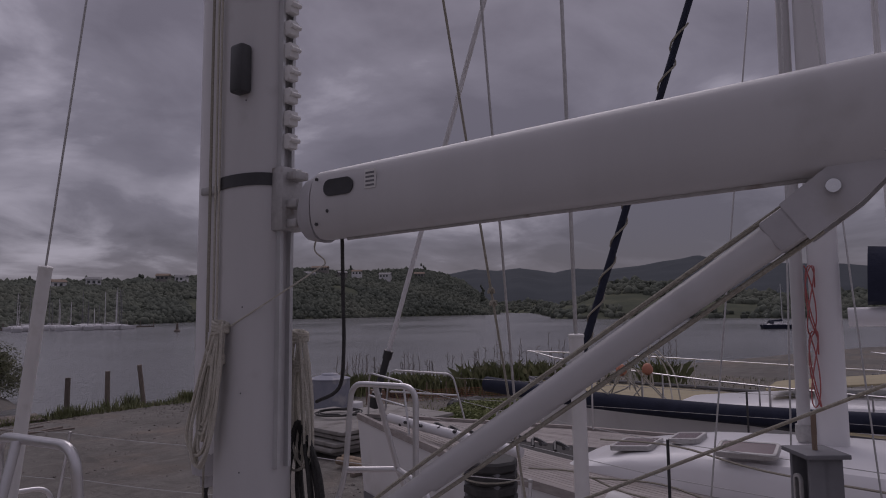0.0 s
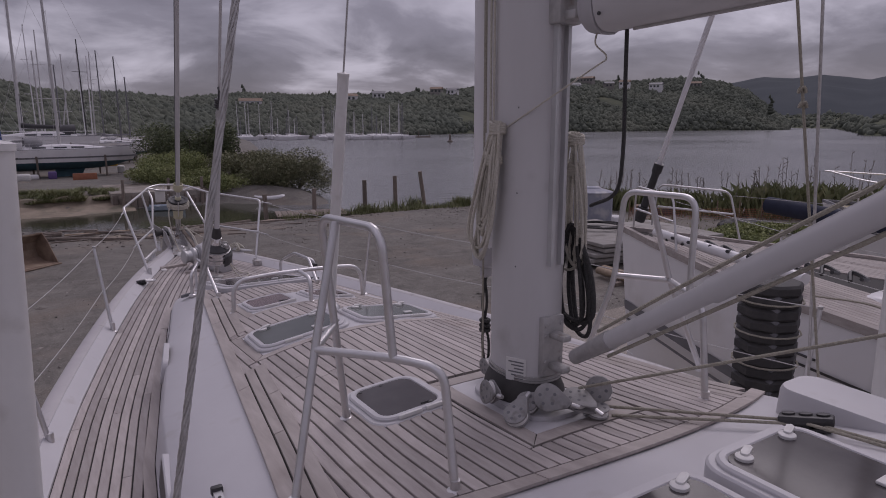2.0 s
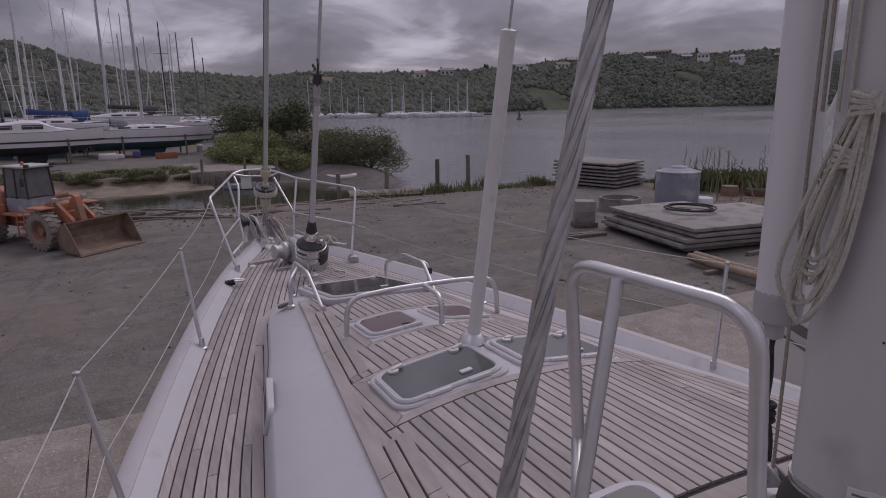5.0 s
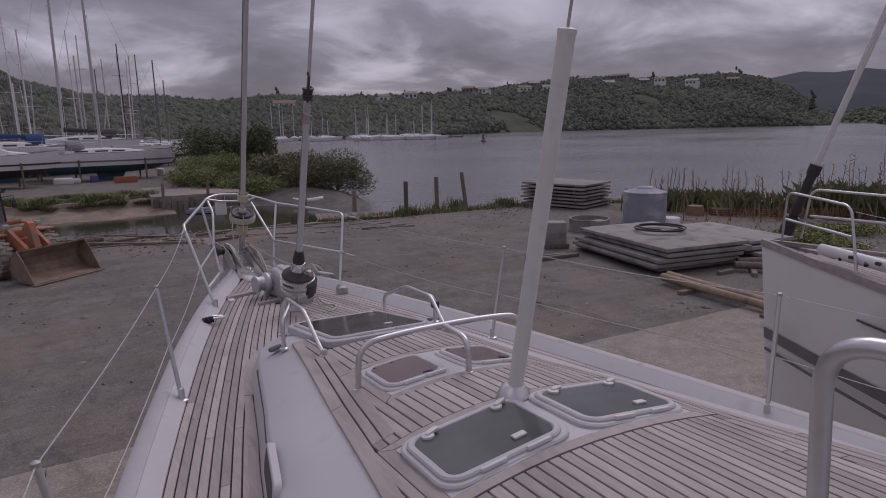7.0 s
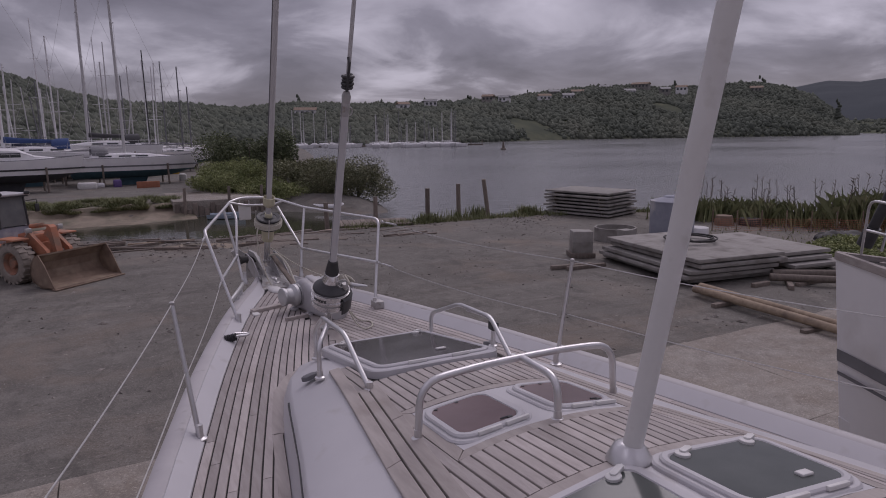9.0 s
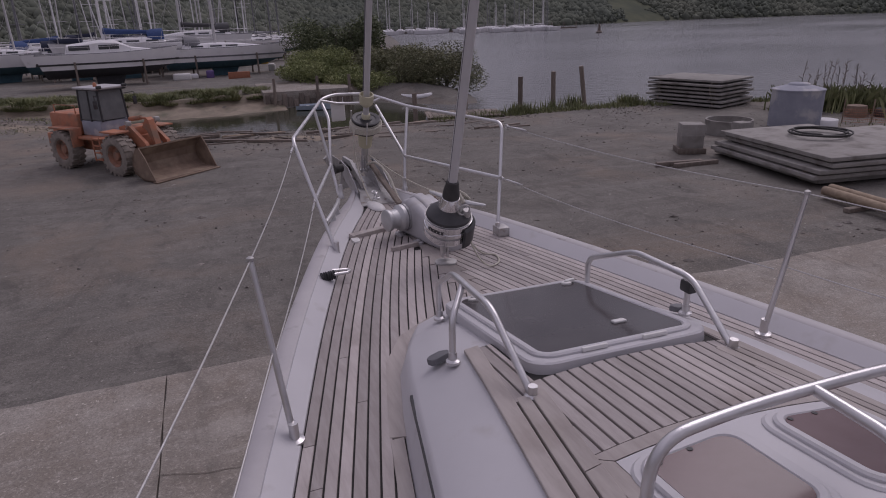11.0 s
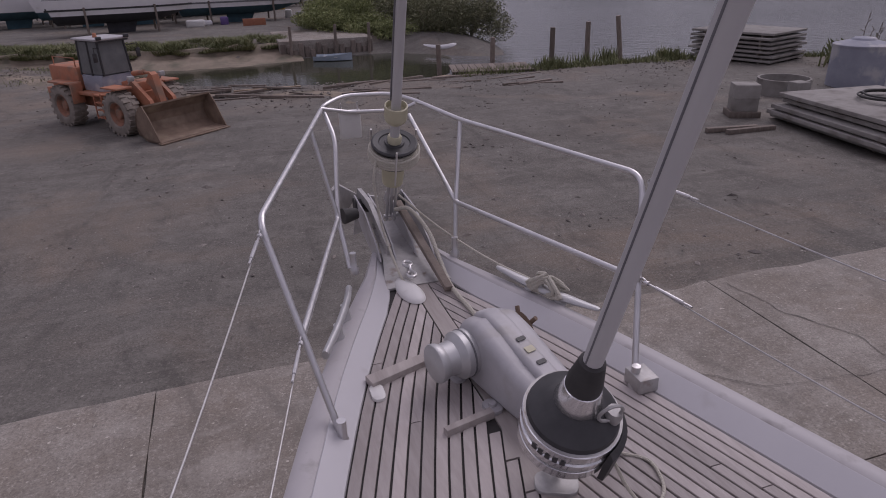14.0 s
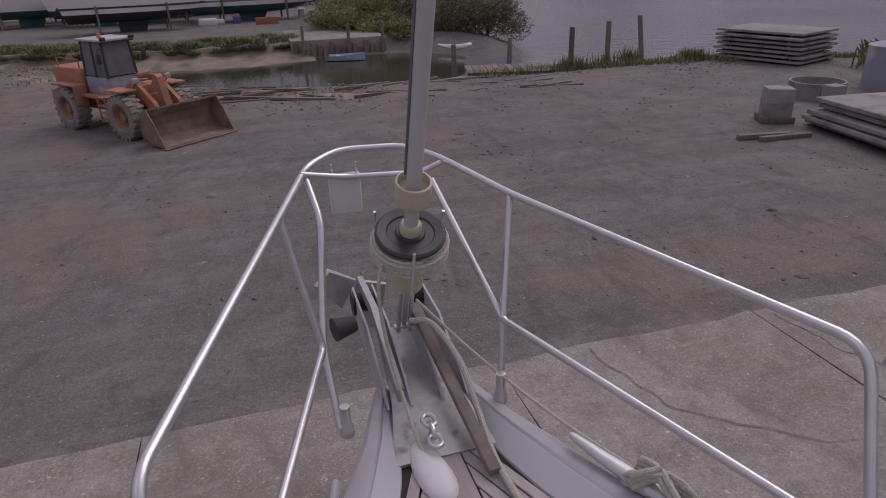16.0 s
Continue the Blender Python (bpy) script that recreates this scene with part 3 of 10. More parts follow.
def hill(name, rng, r0, r1, tops, material, label, step=1.0, rough=1.0, rows=14):
    """A range of hills: bearings from rng[0] to rng[1], from the shore at r0 to the crest at r1."""
    bm = B()
    grid = []
    n = int((rng[1] - rng[0]) / step)
    for i in range(n + 1):
        a = rng[0] + step * i
        ra, rb, top = lerp(r0, a), lerp(r1, a), lerp(tops, a)
        col = []
        for j in range(rows + 1):
            v = j / rows
            rr = ra + (rb - ra) * v
            h = (WZ - 1) + (top - WZ + 1) * (v ** 0.75)
            if 0 < v:
                h += rough * (0.12 * (top - WZ)) * noise.noise((rr * math.sin(radians(a)) * 0.012, rr * math.cos(radians(a)) * 0.012, v)) * (1 if v < 1 else 0.6)
            col.append((rr * math.sin(radians(a)), rr * math.cos(radians(a)), h))
        back = lerp(r1, a) + 300
        col.append((back * math.sin(radians(a)), back * math.cos(radians(a)), WZ - 2))
        grid.append(col)
    loft(bm, grid, closed=False)
    return tagged(part(name, bm, material), label, "hill", kind="structure"), grid


SHORE_R = [(-60, 230), (0, 260), (14, 310), (21, 290), (27, 330), (38, 420), (48, 480), (60, 600), (62, 620)]
CREST_R = [(-60, 420), (0, 480), (14, 520), (27, 520), (38, 600), (48, 650), (60, 720), (62, 720)]
TOPS = [(-60, 40), (-20, 42), (-6, 36), (-2.6, 27), (1.2, 20.5), (6.5, 21), (10.4, 16.5), (15, 20.5), (21, 19.5), (27, 22.5), (32, 27), (36, 31), (41, 37), (45, 38.5), (48, 39), (53, 39), (55, 36), (57, 28), (58.5, 14), (59.5, 3), (60, -2)]
HILL, HGRID = hill("hill_near_shore", (-60, 60), SHORE_R, CREST_R, TOPS, FIELD, "wooded hillside across the estuary", 0.75)
RIDGE, RGRID = hill("hill_far_ridge", (48, 100), [(48, 1500), (100, 1500)], [(48, 2400), (100, 2400)], [(48, 60), (53, 100), (55.5, 124), (58, 142), (60, 136), (62, 146), (65, 126), (67, 140), (69.4, 133), (73.4, 150), (76.8, 174), (78.8, 153), (88, 124), (100, 90)], FARBLUE, "distant hills coloured blue-grey for haze", 0.5, 0.5)
SPIT, SGRID = hill("hill_spit", (59, 100), [(59, 800), (63, 700), (65, 370), (100, 370)], [(59, 1150), (63, 900), (65, 520), (100, 520)], [(59, 10), (63, 9), (65, 2), (66.8, 6), (69, 18), (71.7, 22), (77.8, 14), (83.7, 7), (100, 20)], FIELD, "low wooded spit across the water", 0.5)

# ---- the yacht: hull, deck, coachroof (setting) ----
YS = [-6 + 0.5 * i for i in range(25)] + [6.2 + 0.15 * i for i in range(17)] + [8.72, 8.85]
ROOFW = [(-6, 1.1), (1.7, 0.97), (2.0, 0.93), (5.7, 0.435), (6.1, 0.355), (6.3, 0.27), (6.42, 0.15), (6.47, 0.0)]


def roof_half(y):
    return lerp(ROOFW, y)


def build_hull():
    hull = thing("hull", (CX, 2, GZ), "white yacht hull standing ashore on its keel", "boat hull", kind="structure")
    secs = []
    for y in YS:
        b = beam(y)
        d = 1.9 * min(1.0, max(0.05, (8.95 - y) / 6.5)) ** 0.6 + 0.25
        s = [(b, -0.05), (b * 0.98 - 0.01, -0.3), (b * 0.93 - 0.02, -0.3 - d * 0.3), (b * 0.75, -0.3 - d * 0.65), (b * 0.4, -0.3 - d * 0.92), (0, -0.3 - d)]
        ring = [(CX - max(0.0, x), y, z) for x, z in s] + [(CX + max(0.0, x), y, z) for x, z in reversed(s[:-1])]
        secs.append(ring)
    bm = B()
    loft(bm, secs, closed=False)
    box(bm, (CX - beam(-6), -6.01, -2.2), (CX + beam(-6), -6.0, -0.06))
    part("hull_shell", bm, HULLW, hull)
    bm = B()
    loft(bm, [[(CX - w, y0, z), (CX + w, y0, z), (CX + w * 0.4, y1, z), (CX - w * 0.4, y1, z)] for w, y0, y1, z in ((0.2, -0.8, 2.4, -2.1), (0.2, -0.6, 2.0, -4.45))])
    part("keel", bm, ANTIB, hull)
    for y in (-0.5, 0.6, 1.6):
        bm = B()
        box(bm, (CX - 0.5, y - 0.12, GZ), (CX + 0.5, y + 0.12, -4.45), bevel=0.01)
        part("keel_block", bm, WOODOLD, hull)
    for sx in (-1, 1):
        # rubbing strip and white bulwark along the sheer
        g, w = [], []
        for y in YS:
            b = beam(y)
            k = min(1.0, b / 0.35)
            f = lambda h, z: (CX + sx * max(0.0, b - h * k), y, z)
            g.append([f(0, -0.09), f(-0.015, -0.05), f(-0.012, -0.015), f(0.012, 0.0), f(0.062, 0.0), f(0.076, -0.01), f(0.078, -0.03)])
            w.append([f(0.074, -0.02), f(0.075, -0.006), f(0.08, -0.003), f(0.086, -0.006), f(0.156, DECK + 0.014), f(0.163, DECK + 0.01), f(0.167, DECK - 0.01)])
        bm = B()
        loft(bm, g, closed=False)
        part("rubbing_strip", bm, GELRAIL, hull, "grey weathered rubbing strip")
        bm = B()
        loft(bm, w, closed=False)
        part("bulwark", bm, GEL, hull, "glossy white gelcoat bulwark")
    bm = B()
    loft(bm, [[(CX - beam(y) + 0.1 * min(1, beam(y) / 0.35), y, DECK), (CX + beam(y) - 0.1 * min(1, beam(y) / 0.35), y, DECK)] for y in YS], closed=False)
    tagged(part("deck", bm, CAULK), "black-caulked base of the teak deck", "deck", kind="structure")
    bm = B()
    secs = []
    for y in [-6 + 0.25 * i for i in range(50)] + [6.3, 6.35, 6.4, 6.44, 6.465]:
        c, r = max(0.015, coach(y)), max(0.005, roof_half(y))
        k = min(1, c / 0.3)

        def half_section(sx):
            zr = roof_z(CX + sx * r, y)
            h = zr - DECK
            half = [(c, DECK - 0.01), (c - 0.027 * k, DECK + 0.4 * h), (c - 0.045 * k, DECK + 0.66 * h), (c - 0.06 * k, DECK + 0.71 * h)]
            if half[-1][0] < r:
                half = [(c, DECK - 0.01), ((c * 2 + r) / 3, DECK + 0.4 * h), ((c + r) / 2, DECK + 0.75 * h), ((c + r * 2) / 3, DECK + 0.92 * h)]
            half += [(r + (half[-1][0] - r) * 0.5, (half[-1][1] + zr) / 2 + 0.004 * k)]
            half += [(r * q, roof_z(CX + sx * r * q, y) - (0.0 if q == 1 else 0.003)) for q in (1, 0.8, 0.6, 0.4, 0.2)]
            return [(CX + sx * x, y, z) for x, z in half]
        secs.append(half_section(-1) + [(CX, y, roof_z(CX, y) - 0.003)] + half_section(1)[::-1])
    loft(bm, secs, closed=False)
    tagged(part("coachroof", bm, GEL), "white moulded coachroof of the yacht", "coachroof", kind="structure")


build_hull()


# ---- mast, boom and vang ----
MX, MY = 1.885, 2.33


def oval(a, b, cx, cy, z, n=28, groove=True):
    out = []
    for k in range(n):
        t = 2 * math.pi * k / n
        s, c = math.sin(t), math.cos(t)
        out.append((cx + b * math.copysign(abs(c) ** 0.8, c), cy + a * math.copysign(abs(s) ** 0.85, s), z))
    return out


def build_mast():
    mast = thing("mast", (MX, MY, roof_z(MX, MY)), "pale grey painted alloy yacht mast stepped on the coachroof", "mast")
    zb = roof_z(MX, MY) + 0.02
    bm = B()
    loft(bm, [oval(0.152, 0.108, MX, MY, zb + 0.07), oval(0.152, 0.108, MX, MY, 19.0)])
    body = part("mast_section", bm, ALLOY, mast)
    bm = B()
    for x in (-0.024, 0.024):
        box(bm, (MX + x - 0.007, MY - 0.172, zb + 0.55), (MX + x + 0.007, MY - 0.14, 18.5))
    part("sail_track", bm, ALLOYB, mast)
    # a stack of sail slides parked in the track above the boom
    for i in range(13):
        bm = B()
        z = 2.12 + i * 0.085
        box(bm, (MX - 0.022, MY - 0.2, z), (MX + 0.022, MY - 0.165, z + 0.055), bevel=0.005)
        tube(bm, [(MX - 0.022, MY - 0.205, z + 0.03), (MX + 0.022, MY - 0.205, z + 0.03)], 0.009, 8)
        part("sail_slide", bm, PLAST, mast)
    bm = B()
    lathe(bm, [(0.17, 0.0), (0.185, 0.02), (0.18, 0.05), (0.165, 0.08), (0.155, 0.1)], Matrix.Translation((MX, MY, zb)) @ Matrix.Diagonal((0.78, 1.0, 1, 1)), 28)
    part("mast_collar", bm, RUBBER, mast, "black rubber mast boot")
    bm = B()
    for z in (zb + 0.1, zb + 0.115):
        loft(bm, [oval(0.158, 0.114, MX, MY, z), oval(0.158, 0.114, MX, MY, z + 0.008)])
    part("mast_band", bm, STEELD, mast)
    # gooseneck band and hinge plates
    bm = B()
    loft(bm, [oval(0.157, 0.113, MX, MY, 1.985), oval(0.157, 0.113, MX, MY, 2.03)])
    part("gooseneck_band", bm, BLACK, mast)
    bm = B()
    box(bm, (MX - 0.05, MY - 0.2, 1.82), (MX + 0.05, MY - 0.14, 2.05), bevel=0.008)
    for z in (1.83, 1.9, 2.0):
        box(bm, (MX - 0.03, MY - 0.25, z), (MX + 0.03, MY - 0.19, z + 0.03), bevel=0.005)
    part("gooseneck", bm, STEELD, mast)
    bm = B()
    box(bm, (MX - 0.05, MY - 0.165, 0.57), (MX + 0.05, MY - 0.13, 0.8), bevel=0.005)
    for z in (0.6, 0.72):
        box(bm, (MX - 0.022, MY - 0.24, z), (MX + 0.022, MY - 0.16, z + 0.025), bevel=0.008)
    for z in (0.59, 0.63, 0.73, 0.77):
        for x in (-0.045, 0.045):
            lathe(bm, [(0.009, 0), (0.008, 0.006)], axes((MX + x * 0.8, MY - 0.165, z), (0, -1, 0)) @ Matrix.Rotation(radians(90), 4, "Y"), 8)
    part("vang_bracket", bm, STEELD, mast)
    # plate with maker's text, too small to read
    bm = B()
    m = Matrix.Translation((MX - 0.102, MY - 0.075, 0.585)) @ Matrix.Rotation(radians(27), 4, "Z")
    box(bm, (-0.002, -0.04, -0.045), (0.002, 0.04, 0.045), m)
    lab = part("label", bm, PLAST, mast, "white sticker with fine grey print")
    bm = B()
    for i in range(6):
        box(bm, (-0.0035, -0.032, 0.028 - i * 0.013), (-0.002, 0.03 - 0.012 * (i % 3), 0.033 - i * 0.013), m)
    part("print", bm, GREYP, lab)
    # rope jammer high on the mast
    bm = B()
    box(bm, (MX - 0.15, MY - 0.09, 2.32), (MX - 0.1, MY - 0.02, 2.5), bevel=0.012)
    part("clutch", bm, BLACK, mast)
    for z in (2.3, 0.98, 1.25, 1.55):
        bm = B()
        lathe(bm, [(0.0035, 0), (0.003, 0.003)], axes((MX - 0.1, MY - 0.06, z), (-1, 0, 0)) @ Matrix.Rotation(radians(90), 4, "Y"), 8)
        part("rivet", bm, BLACK, mast)
    return mast


build_mast()


def build_boom():
    y0, y1 = 1.96, -3.4
    bm = B()
    secs = []
    for i in range(13):
        k = i / 12
        y = y0 + (y1 - y0) * k
        zc = 1.892 + (y0 - y) * 0.026
        secs.append([(x, y, z) for x, _, z in (lambda o: [(MX + px * 0.078, 0, zc + pz * 0.118) for px, pz in o])([(math.copysign(abs(math.cos(t)) ** 0.75, math.cos(t)), math.copysign(abs(math.sin(t)) ** 0.85, math.sin(t))) for t in (2 * math.pi * q / 24 for q in range(24))])])
    loft(bm, secs)
    boom = thing("boom", (MX, y0, 1.9), "pale grey alloy boom hinged to the mast", "boom")
    part("boom_section", bm, ALLOY, boom)
    bm = B()
    secs = []
    for y, s in ((y0 + 0.004, 1.01), (y0 + 0.06, 0.9), (y0 + 0.1, 0.55)):
        secs.append([(MX + 0.078 * s * math.copysign(abs(math.cos(t)) ** 0.75, math.cos(t)), y, 1.885 + (1 - s) * -0.03 + 0.118 * s * math.copysign(abs(math.sin(t)) ** 0.85, math.sin(t))) for t in (2 * math.pi * q / 24 for q in range(24))])
    loft(bm, secs)
    part("boom_end", bm, CASTG, boom, "grey cast end fitting")
    bm = B()
    prism(bm, rounded(0.13, 0.055, 0.027), 0, 0.004, Matrix.Translation((MX - 0.0775, 1.83, 1.935)) @ Matrix.Rotation(radians(90), 4, "Z") @ Matrix.Rotation(radians(90), 4, "X") @ Matrix.Rotation(radians(180), 4, "Y"))
    part("boom_slot", bm, BLACK, boom, "dark oval rope slot")
    bm = B()
    box(bm, (MX - 0.0805, 1.67, 1.915), (MX - 0.077, 1.715, 1.975))
    lab = part("label", bm, PLAST, boom, "small white sticker with grey print")
    bm = B()
    for i in range(4):
        box(bm, (MX - 0.0815, 1.675, 1.921 + i * 0.013), (MX - 0.0804, 1.71, 1.927 + i * 0.013))
    part("print", bm, GREYP, lab)
    bm = B()
    tube(bm, [(MX, y0 - 0.1 - i * 0.5, 1.772 + (0.1 + i * 0.5) * 0.026) for i in range(11)], 0.006, 6)
    part("foot_track", bm, STEELD, boom)
    for y, z in ((1.93, 1.97), (1.93, 1.82), (1.88, 1.86)):
        bm = B()
        lathe(bm, [(0.006, 0), (0.006, 0.005)], axes((MX - 0.074, y, z), (-1, 0, 0)) @ Matrix.Rotation(radians(90), 4, "Y"), 8)
        part("rivet", bm, BLACK, boom)
    v0, v1 = Vector((MX, 2.02, 0.70)), Vector((MX, 0.52, 1.735))
    d = (v1 - v0).normalized()
    vang = thing("boom_vang", v0, "grey tubular rigid vang bracing the boom from the mast foot", "vang")
    bm = B()
    tube(bm, [v0 + d * 0.08, v0 + d * 0.7], 0.03, 20)
    part("inner_tube", bm, ALLOY, vang)
    bm = B()
    tube(bm, [v0 + d * 0.6, v1 - d * 0.02], 0.0375, 20)
    part("outer_tube", bm, ALLOY, vang)
    bm = B()
    tube(bm, [v0 - d * 0.04, v0 + d * 0.03, v0 + d * 0.1, v0 + d * 0.16], 0.026, 14, 0.034)
    part("heel_fitting", bm, STEELD, vang)
    bm = B()
    m = axes(v1 - d * 0.03, d)
    for s in (-0.045, 0.035):
        loft(bm, [[m @ Vector((x, s + dy, z)) for x, z in ((0, -0.05), (0.12, -0.045), (0.24, -0.02), (0.27, 0.02), (0.25, 0.05), (0.1, 0.05), (0, 0.045))] for dy in (0, 0.01)])
    box(bm, (-0.06, -0.04, -0.04), (0.05, 0.04, 0.04), m, 0.01)
    part("head_fitting", bm, CASTG, vang, "cast alloy cheek plates with bolts")
    for x in (0.1, 0.22):
        for s in (-0.052, 0.05):
            bm = B()
            lathe(bm, [(0.016, -0.004), (0.014, 0.006)], m @ Matrix.Translation((x, s, 0.01)) @ Matrix.Rotation(radians(90), 4, "X"), 12)
            part("bolt", bm, CHROME, vang)
    for i, (o, mm) in enumerate(((0.049, ROPEG), (-0.05, ROPEG))):
        rope = thing("rope", v0, "weathered green-grey rope running along the vang", "rope")
        bm = B()
        up = Vector((0, -d.z, d.y)) * -1
        if up.z < 0:
            up = -up
        tube(bm, smooth_path([v0 + d * 0.12 + up * o * 0.9, v0 + d * 0.7 + up * o * 1.02 + Vector((-0.01, 0, 0)), v0 + d * 1.3 + up * o, v1 + up * o * 0.9], 8), 0.006, 6)
        part("strand", bm, mm, rope)


build_boom()


def pole_and_shrouds():
    pole = thing("spinnaker_pole", (1.9, 2.6, 0.9), "white alloy pole stowed upright against the mast", "pole")
    bm = B()
    tube(bm, [(1.893, 2.6, 0.96), (1.893, 2.6, 6.0)], 0.058, 20)
    part("pole_tube", bm, HULLW, pole)
    bm = B()
    lathe(bm, [(0.035, -0.04), (0.058, -0.03), (0.062, 0.02), (0.058, 0.05)], Matrix.Translation((1.893, 2.6, 0.945)), 20)
    box(bm, (1.868, 2.58, 0.86), (1.908, 2.62, 0.91), bevel=0.008)
    part("pole_end", bm, CASTG, pole)
    bm = B()
    box(bm, (1.83, MY + 0.14, 1.99), (1.94, 2.6, 2.02), bevel=0.005)
    part("pole_bracket", bm, STEELD, pole)
    for x, sy, dx, ht in ((0.212, 1.8, 0.006, 1.5), (3.258, 1.63, 0.0, 1.44)):
        s = thing("shroud", (x, sy, DECK), "wire shroud with a white plastic cover tube", "shroud", "mast shrouds")
        bm = B()
        w = (1.885 - x) * 0.022
        lathe(bm, [(0.032, 0), (0.035, 0.02), (0.035, ht), (0.038, ht + 0.002), (0.038, ht + 0.014), (0.03, ht + 0.017), (0.013, ht + 0.019)], Matrix.Translation((x, sy, DECK + 0.02)) @ Matrix.Rotation(math.atan(w + dx / 3), 4, "Y"), 20)
        part("cover_tube", bm, PLAST, s)
        bm = B()
        tube(bm, [(x + (w + dx / 3) * ht, sy, DECK + ht - 0.06), (x + w * 14 + dx, sy + 0.05, 14.0)], 0.0095, 10)
        part("wire", bm, WIRE, s)
        if x < 1:
            a = Vector((x + (w + dx / 3) * ht, sy, DECK + ht))
            ax = axes(a, Vector((x + w * 14 + dx, sy + 0.05, 14.0)) - a)
            for q in range(7):
                bm = B()
                tube(bm, [ax @ Vector((t * 0.012, 0.0092 * math.cos(q * 0.898 + t * 0.4), 0.0092 * math.sin(q * 0.898 + t * 0.4))) for t in range(60)], 0.0038, 5)
                part("wire_strand", bm, WIRE, s)
    for sx in (0, 1):
        f = (lambda p: p) if not sx else (lambda p: (2 * 1.87 - p[0], p[1], p[2]))
        s = thing("lower_shroud", f((0.44, 1.947, 0.15)), "twisted steel wire lower shroud", "shroud", "lower shrouds")
        bm = B()
        a, b = Vector(f((0.448, 1.946, 0.2))), Vector(f((1.576, 1.793, 6.5)))
        tube(bm, [a, b], 0.0062, 10)
        part("wire", bm, WIRE, s)
        bm = B()
        d = (b - a).normalized()
        tube(bm, [a - d * 0.1, a + d * 0.02], 0.012, 10)
        tube(bm, [a - d * 0.3, a - d * 0.09], 0.009, 10)
        part("turnbuckle", bm, STEEL, s)
        # the strands of the near wire
        if not sx:
            ax = axes(a, d)
            for q in range(6):
                bm = B()
                tube(bm, [ax @ Vector((t * 0.02, 0.0062 * math.cos(q * 1.047 + t * 0.55), 0.0062 * math.sin(q * 1.047 + t * 0.55))) for t in range(110)], 0.0028, 5)
                part("wire_strand", bm, WIRE, s)


pole_and_shrouds()

# ---- rails ----


def bar_thing(name, label, category, group, bars, r=0.0125, feet=(), material=None, wrap=None):
    t = thing(name, feet[0] if feet else bars[0][1][0], label, category, group)
    for nm, pts, rad in bars:
        bm = B()
        tube(bm, fillet(pts, rad, 7), r, 12)
        part(nm, bm, material or STEEL, t)
    for p in feet:
        bm = B()
        lathe(bm, [(0.026, -0.004), (0.026, 0.006), (0.016, 0.012), (0.015, 0.04)], Matrix.Translation(p), 16)
        part("foot_flange", bm, STEEL, t)
    return t


def granny(f):
    A, Bf, C = f(0.889, 2.205), f(1.279, 1.902), f(1.238, 2.598)
    z = lambda p: (p[0], p[1], roof_z(p[0], p[1]) + 0.004)
    A, Bf, C = z(A), z(Bf), z(C)
    bar_thing("mast_guard_rail", "polished steel guard rail on the coachroof beside the mast", "guard rail", "mast guard rails", [
        ("hoop", [C, (*f(1.165, 2.5), 0.78), (*f(1.125, 2.5), 1.19), (*f(1.15, 2.1), 1.2), (*f(1.176, 2.085), 0.81)], 0.075),
        ("brace", [A, (*f(1.016, 2.31), 0.797), (*f(1.12, 2.36), 1.19)], 0.03),
        ("low_bar", [(*f(1.016, 2.31), 0.797), (*f(1.176, 2.085), 0.81), (*f(1.27, 1.95), 0.8), Bf], 0.06),
        ("rear_link", [(*f(1.016, 2.31), 0.797), (*f(1.16, 2.5), 0.8)], 0.02)], 0.0135, (A, Bf, C))


granny(lambda x, y: (x, y))
granny(lambda x, y: (2 * 1.86 - x, y))


def rz(x, y, up=0.004):
    return (x, y, roof_z(x, y) + up)


def top(p, z):
    return (p[0], p[1], p[2] + z)


a_, b_, c_ = rz(1.342, 4.69), rz(1.795, 4.45), rz(2.285, 4.69)
bar_thing("hatch_guard", "steel guard rail arching over the twin hatches", "guard rail", "", [
    ("cross_bar", [a_, (1.352, 4.69, 0.468), (1.6, 4.7, 0.482), (1.82, 4.7, 0.484), (2.05, 4.7, 0.48), (2.268, 4.69, 0.466), c_], 0.1),
    ("aft_bar", [(1.805, 4.7, 0.482), (1.8, 4.46, 0.48), b_], 0.09)], 0.0145, (a_, b_, c_))
for mx_ in (False, True):
    g_ = (lambda x, y: (2 * 1.775 - x, y)) if mx_ else (lambda x, y: (x, y))
    up_ = 0.205 if mx_ else 0.24
    p1, p2, p3 = rz(*g_(1.4, 6.19)), rz(*g_(1.266, 5.67)), rz(*g_(1.385, 5.29))
    bar_thing("handrail", "bent steel handrail beside the fore hatch", "handrail", "fore hatch handrails", [
        ("long_bar", [p1, top(p1, 0.17), (*g_(1.36, 5.9), p2[2] + up_), (*g_(1.36, 5.55), p3[2] + up_ - 0.04), p3], 0.05),
        ("side_leg", [p2, top(p2, 0.17), (*g_(1.36, 5.8), p2[2] + up_ - 0.005)], 0.05)], 0.0125, (p1, p2, p3))


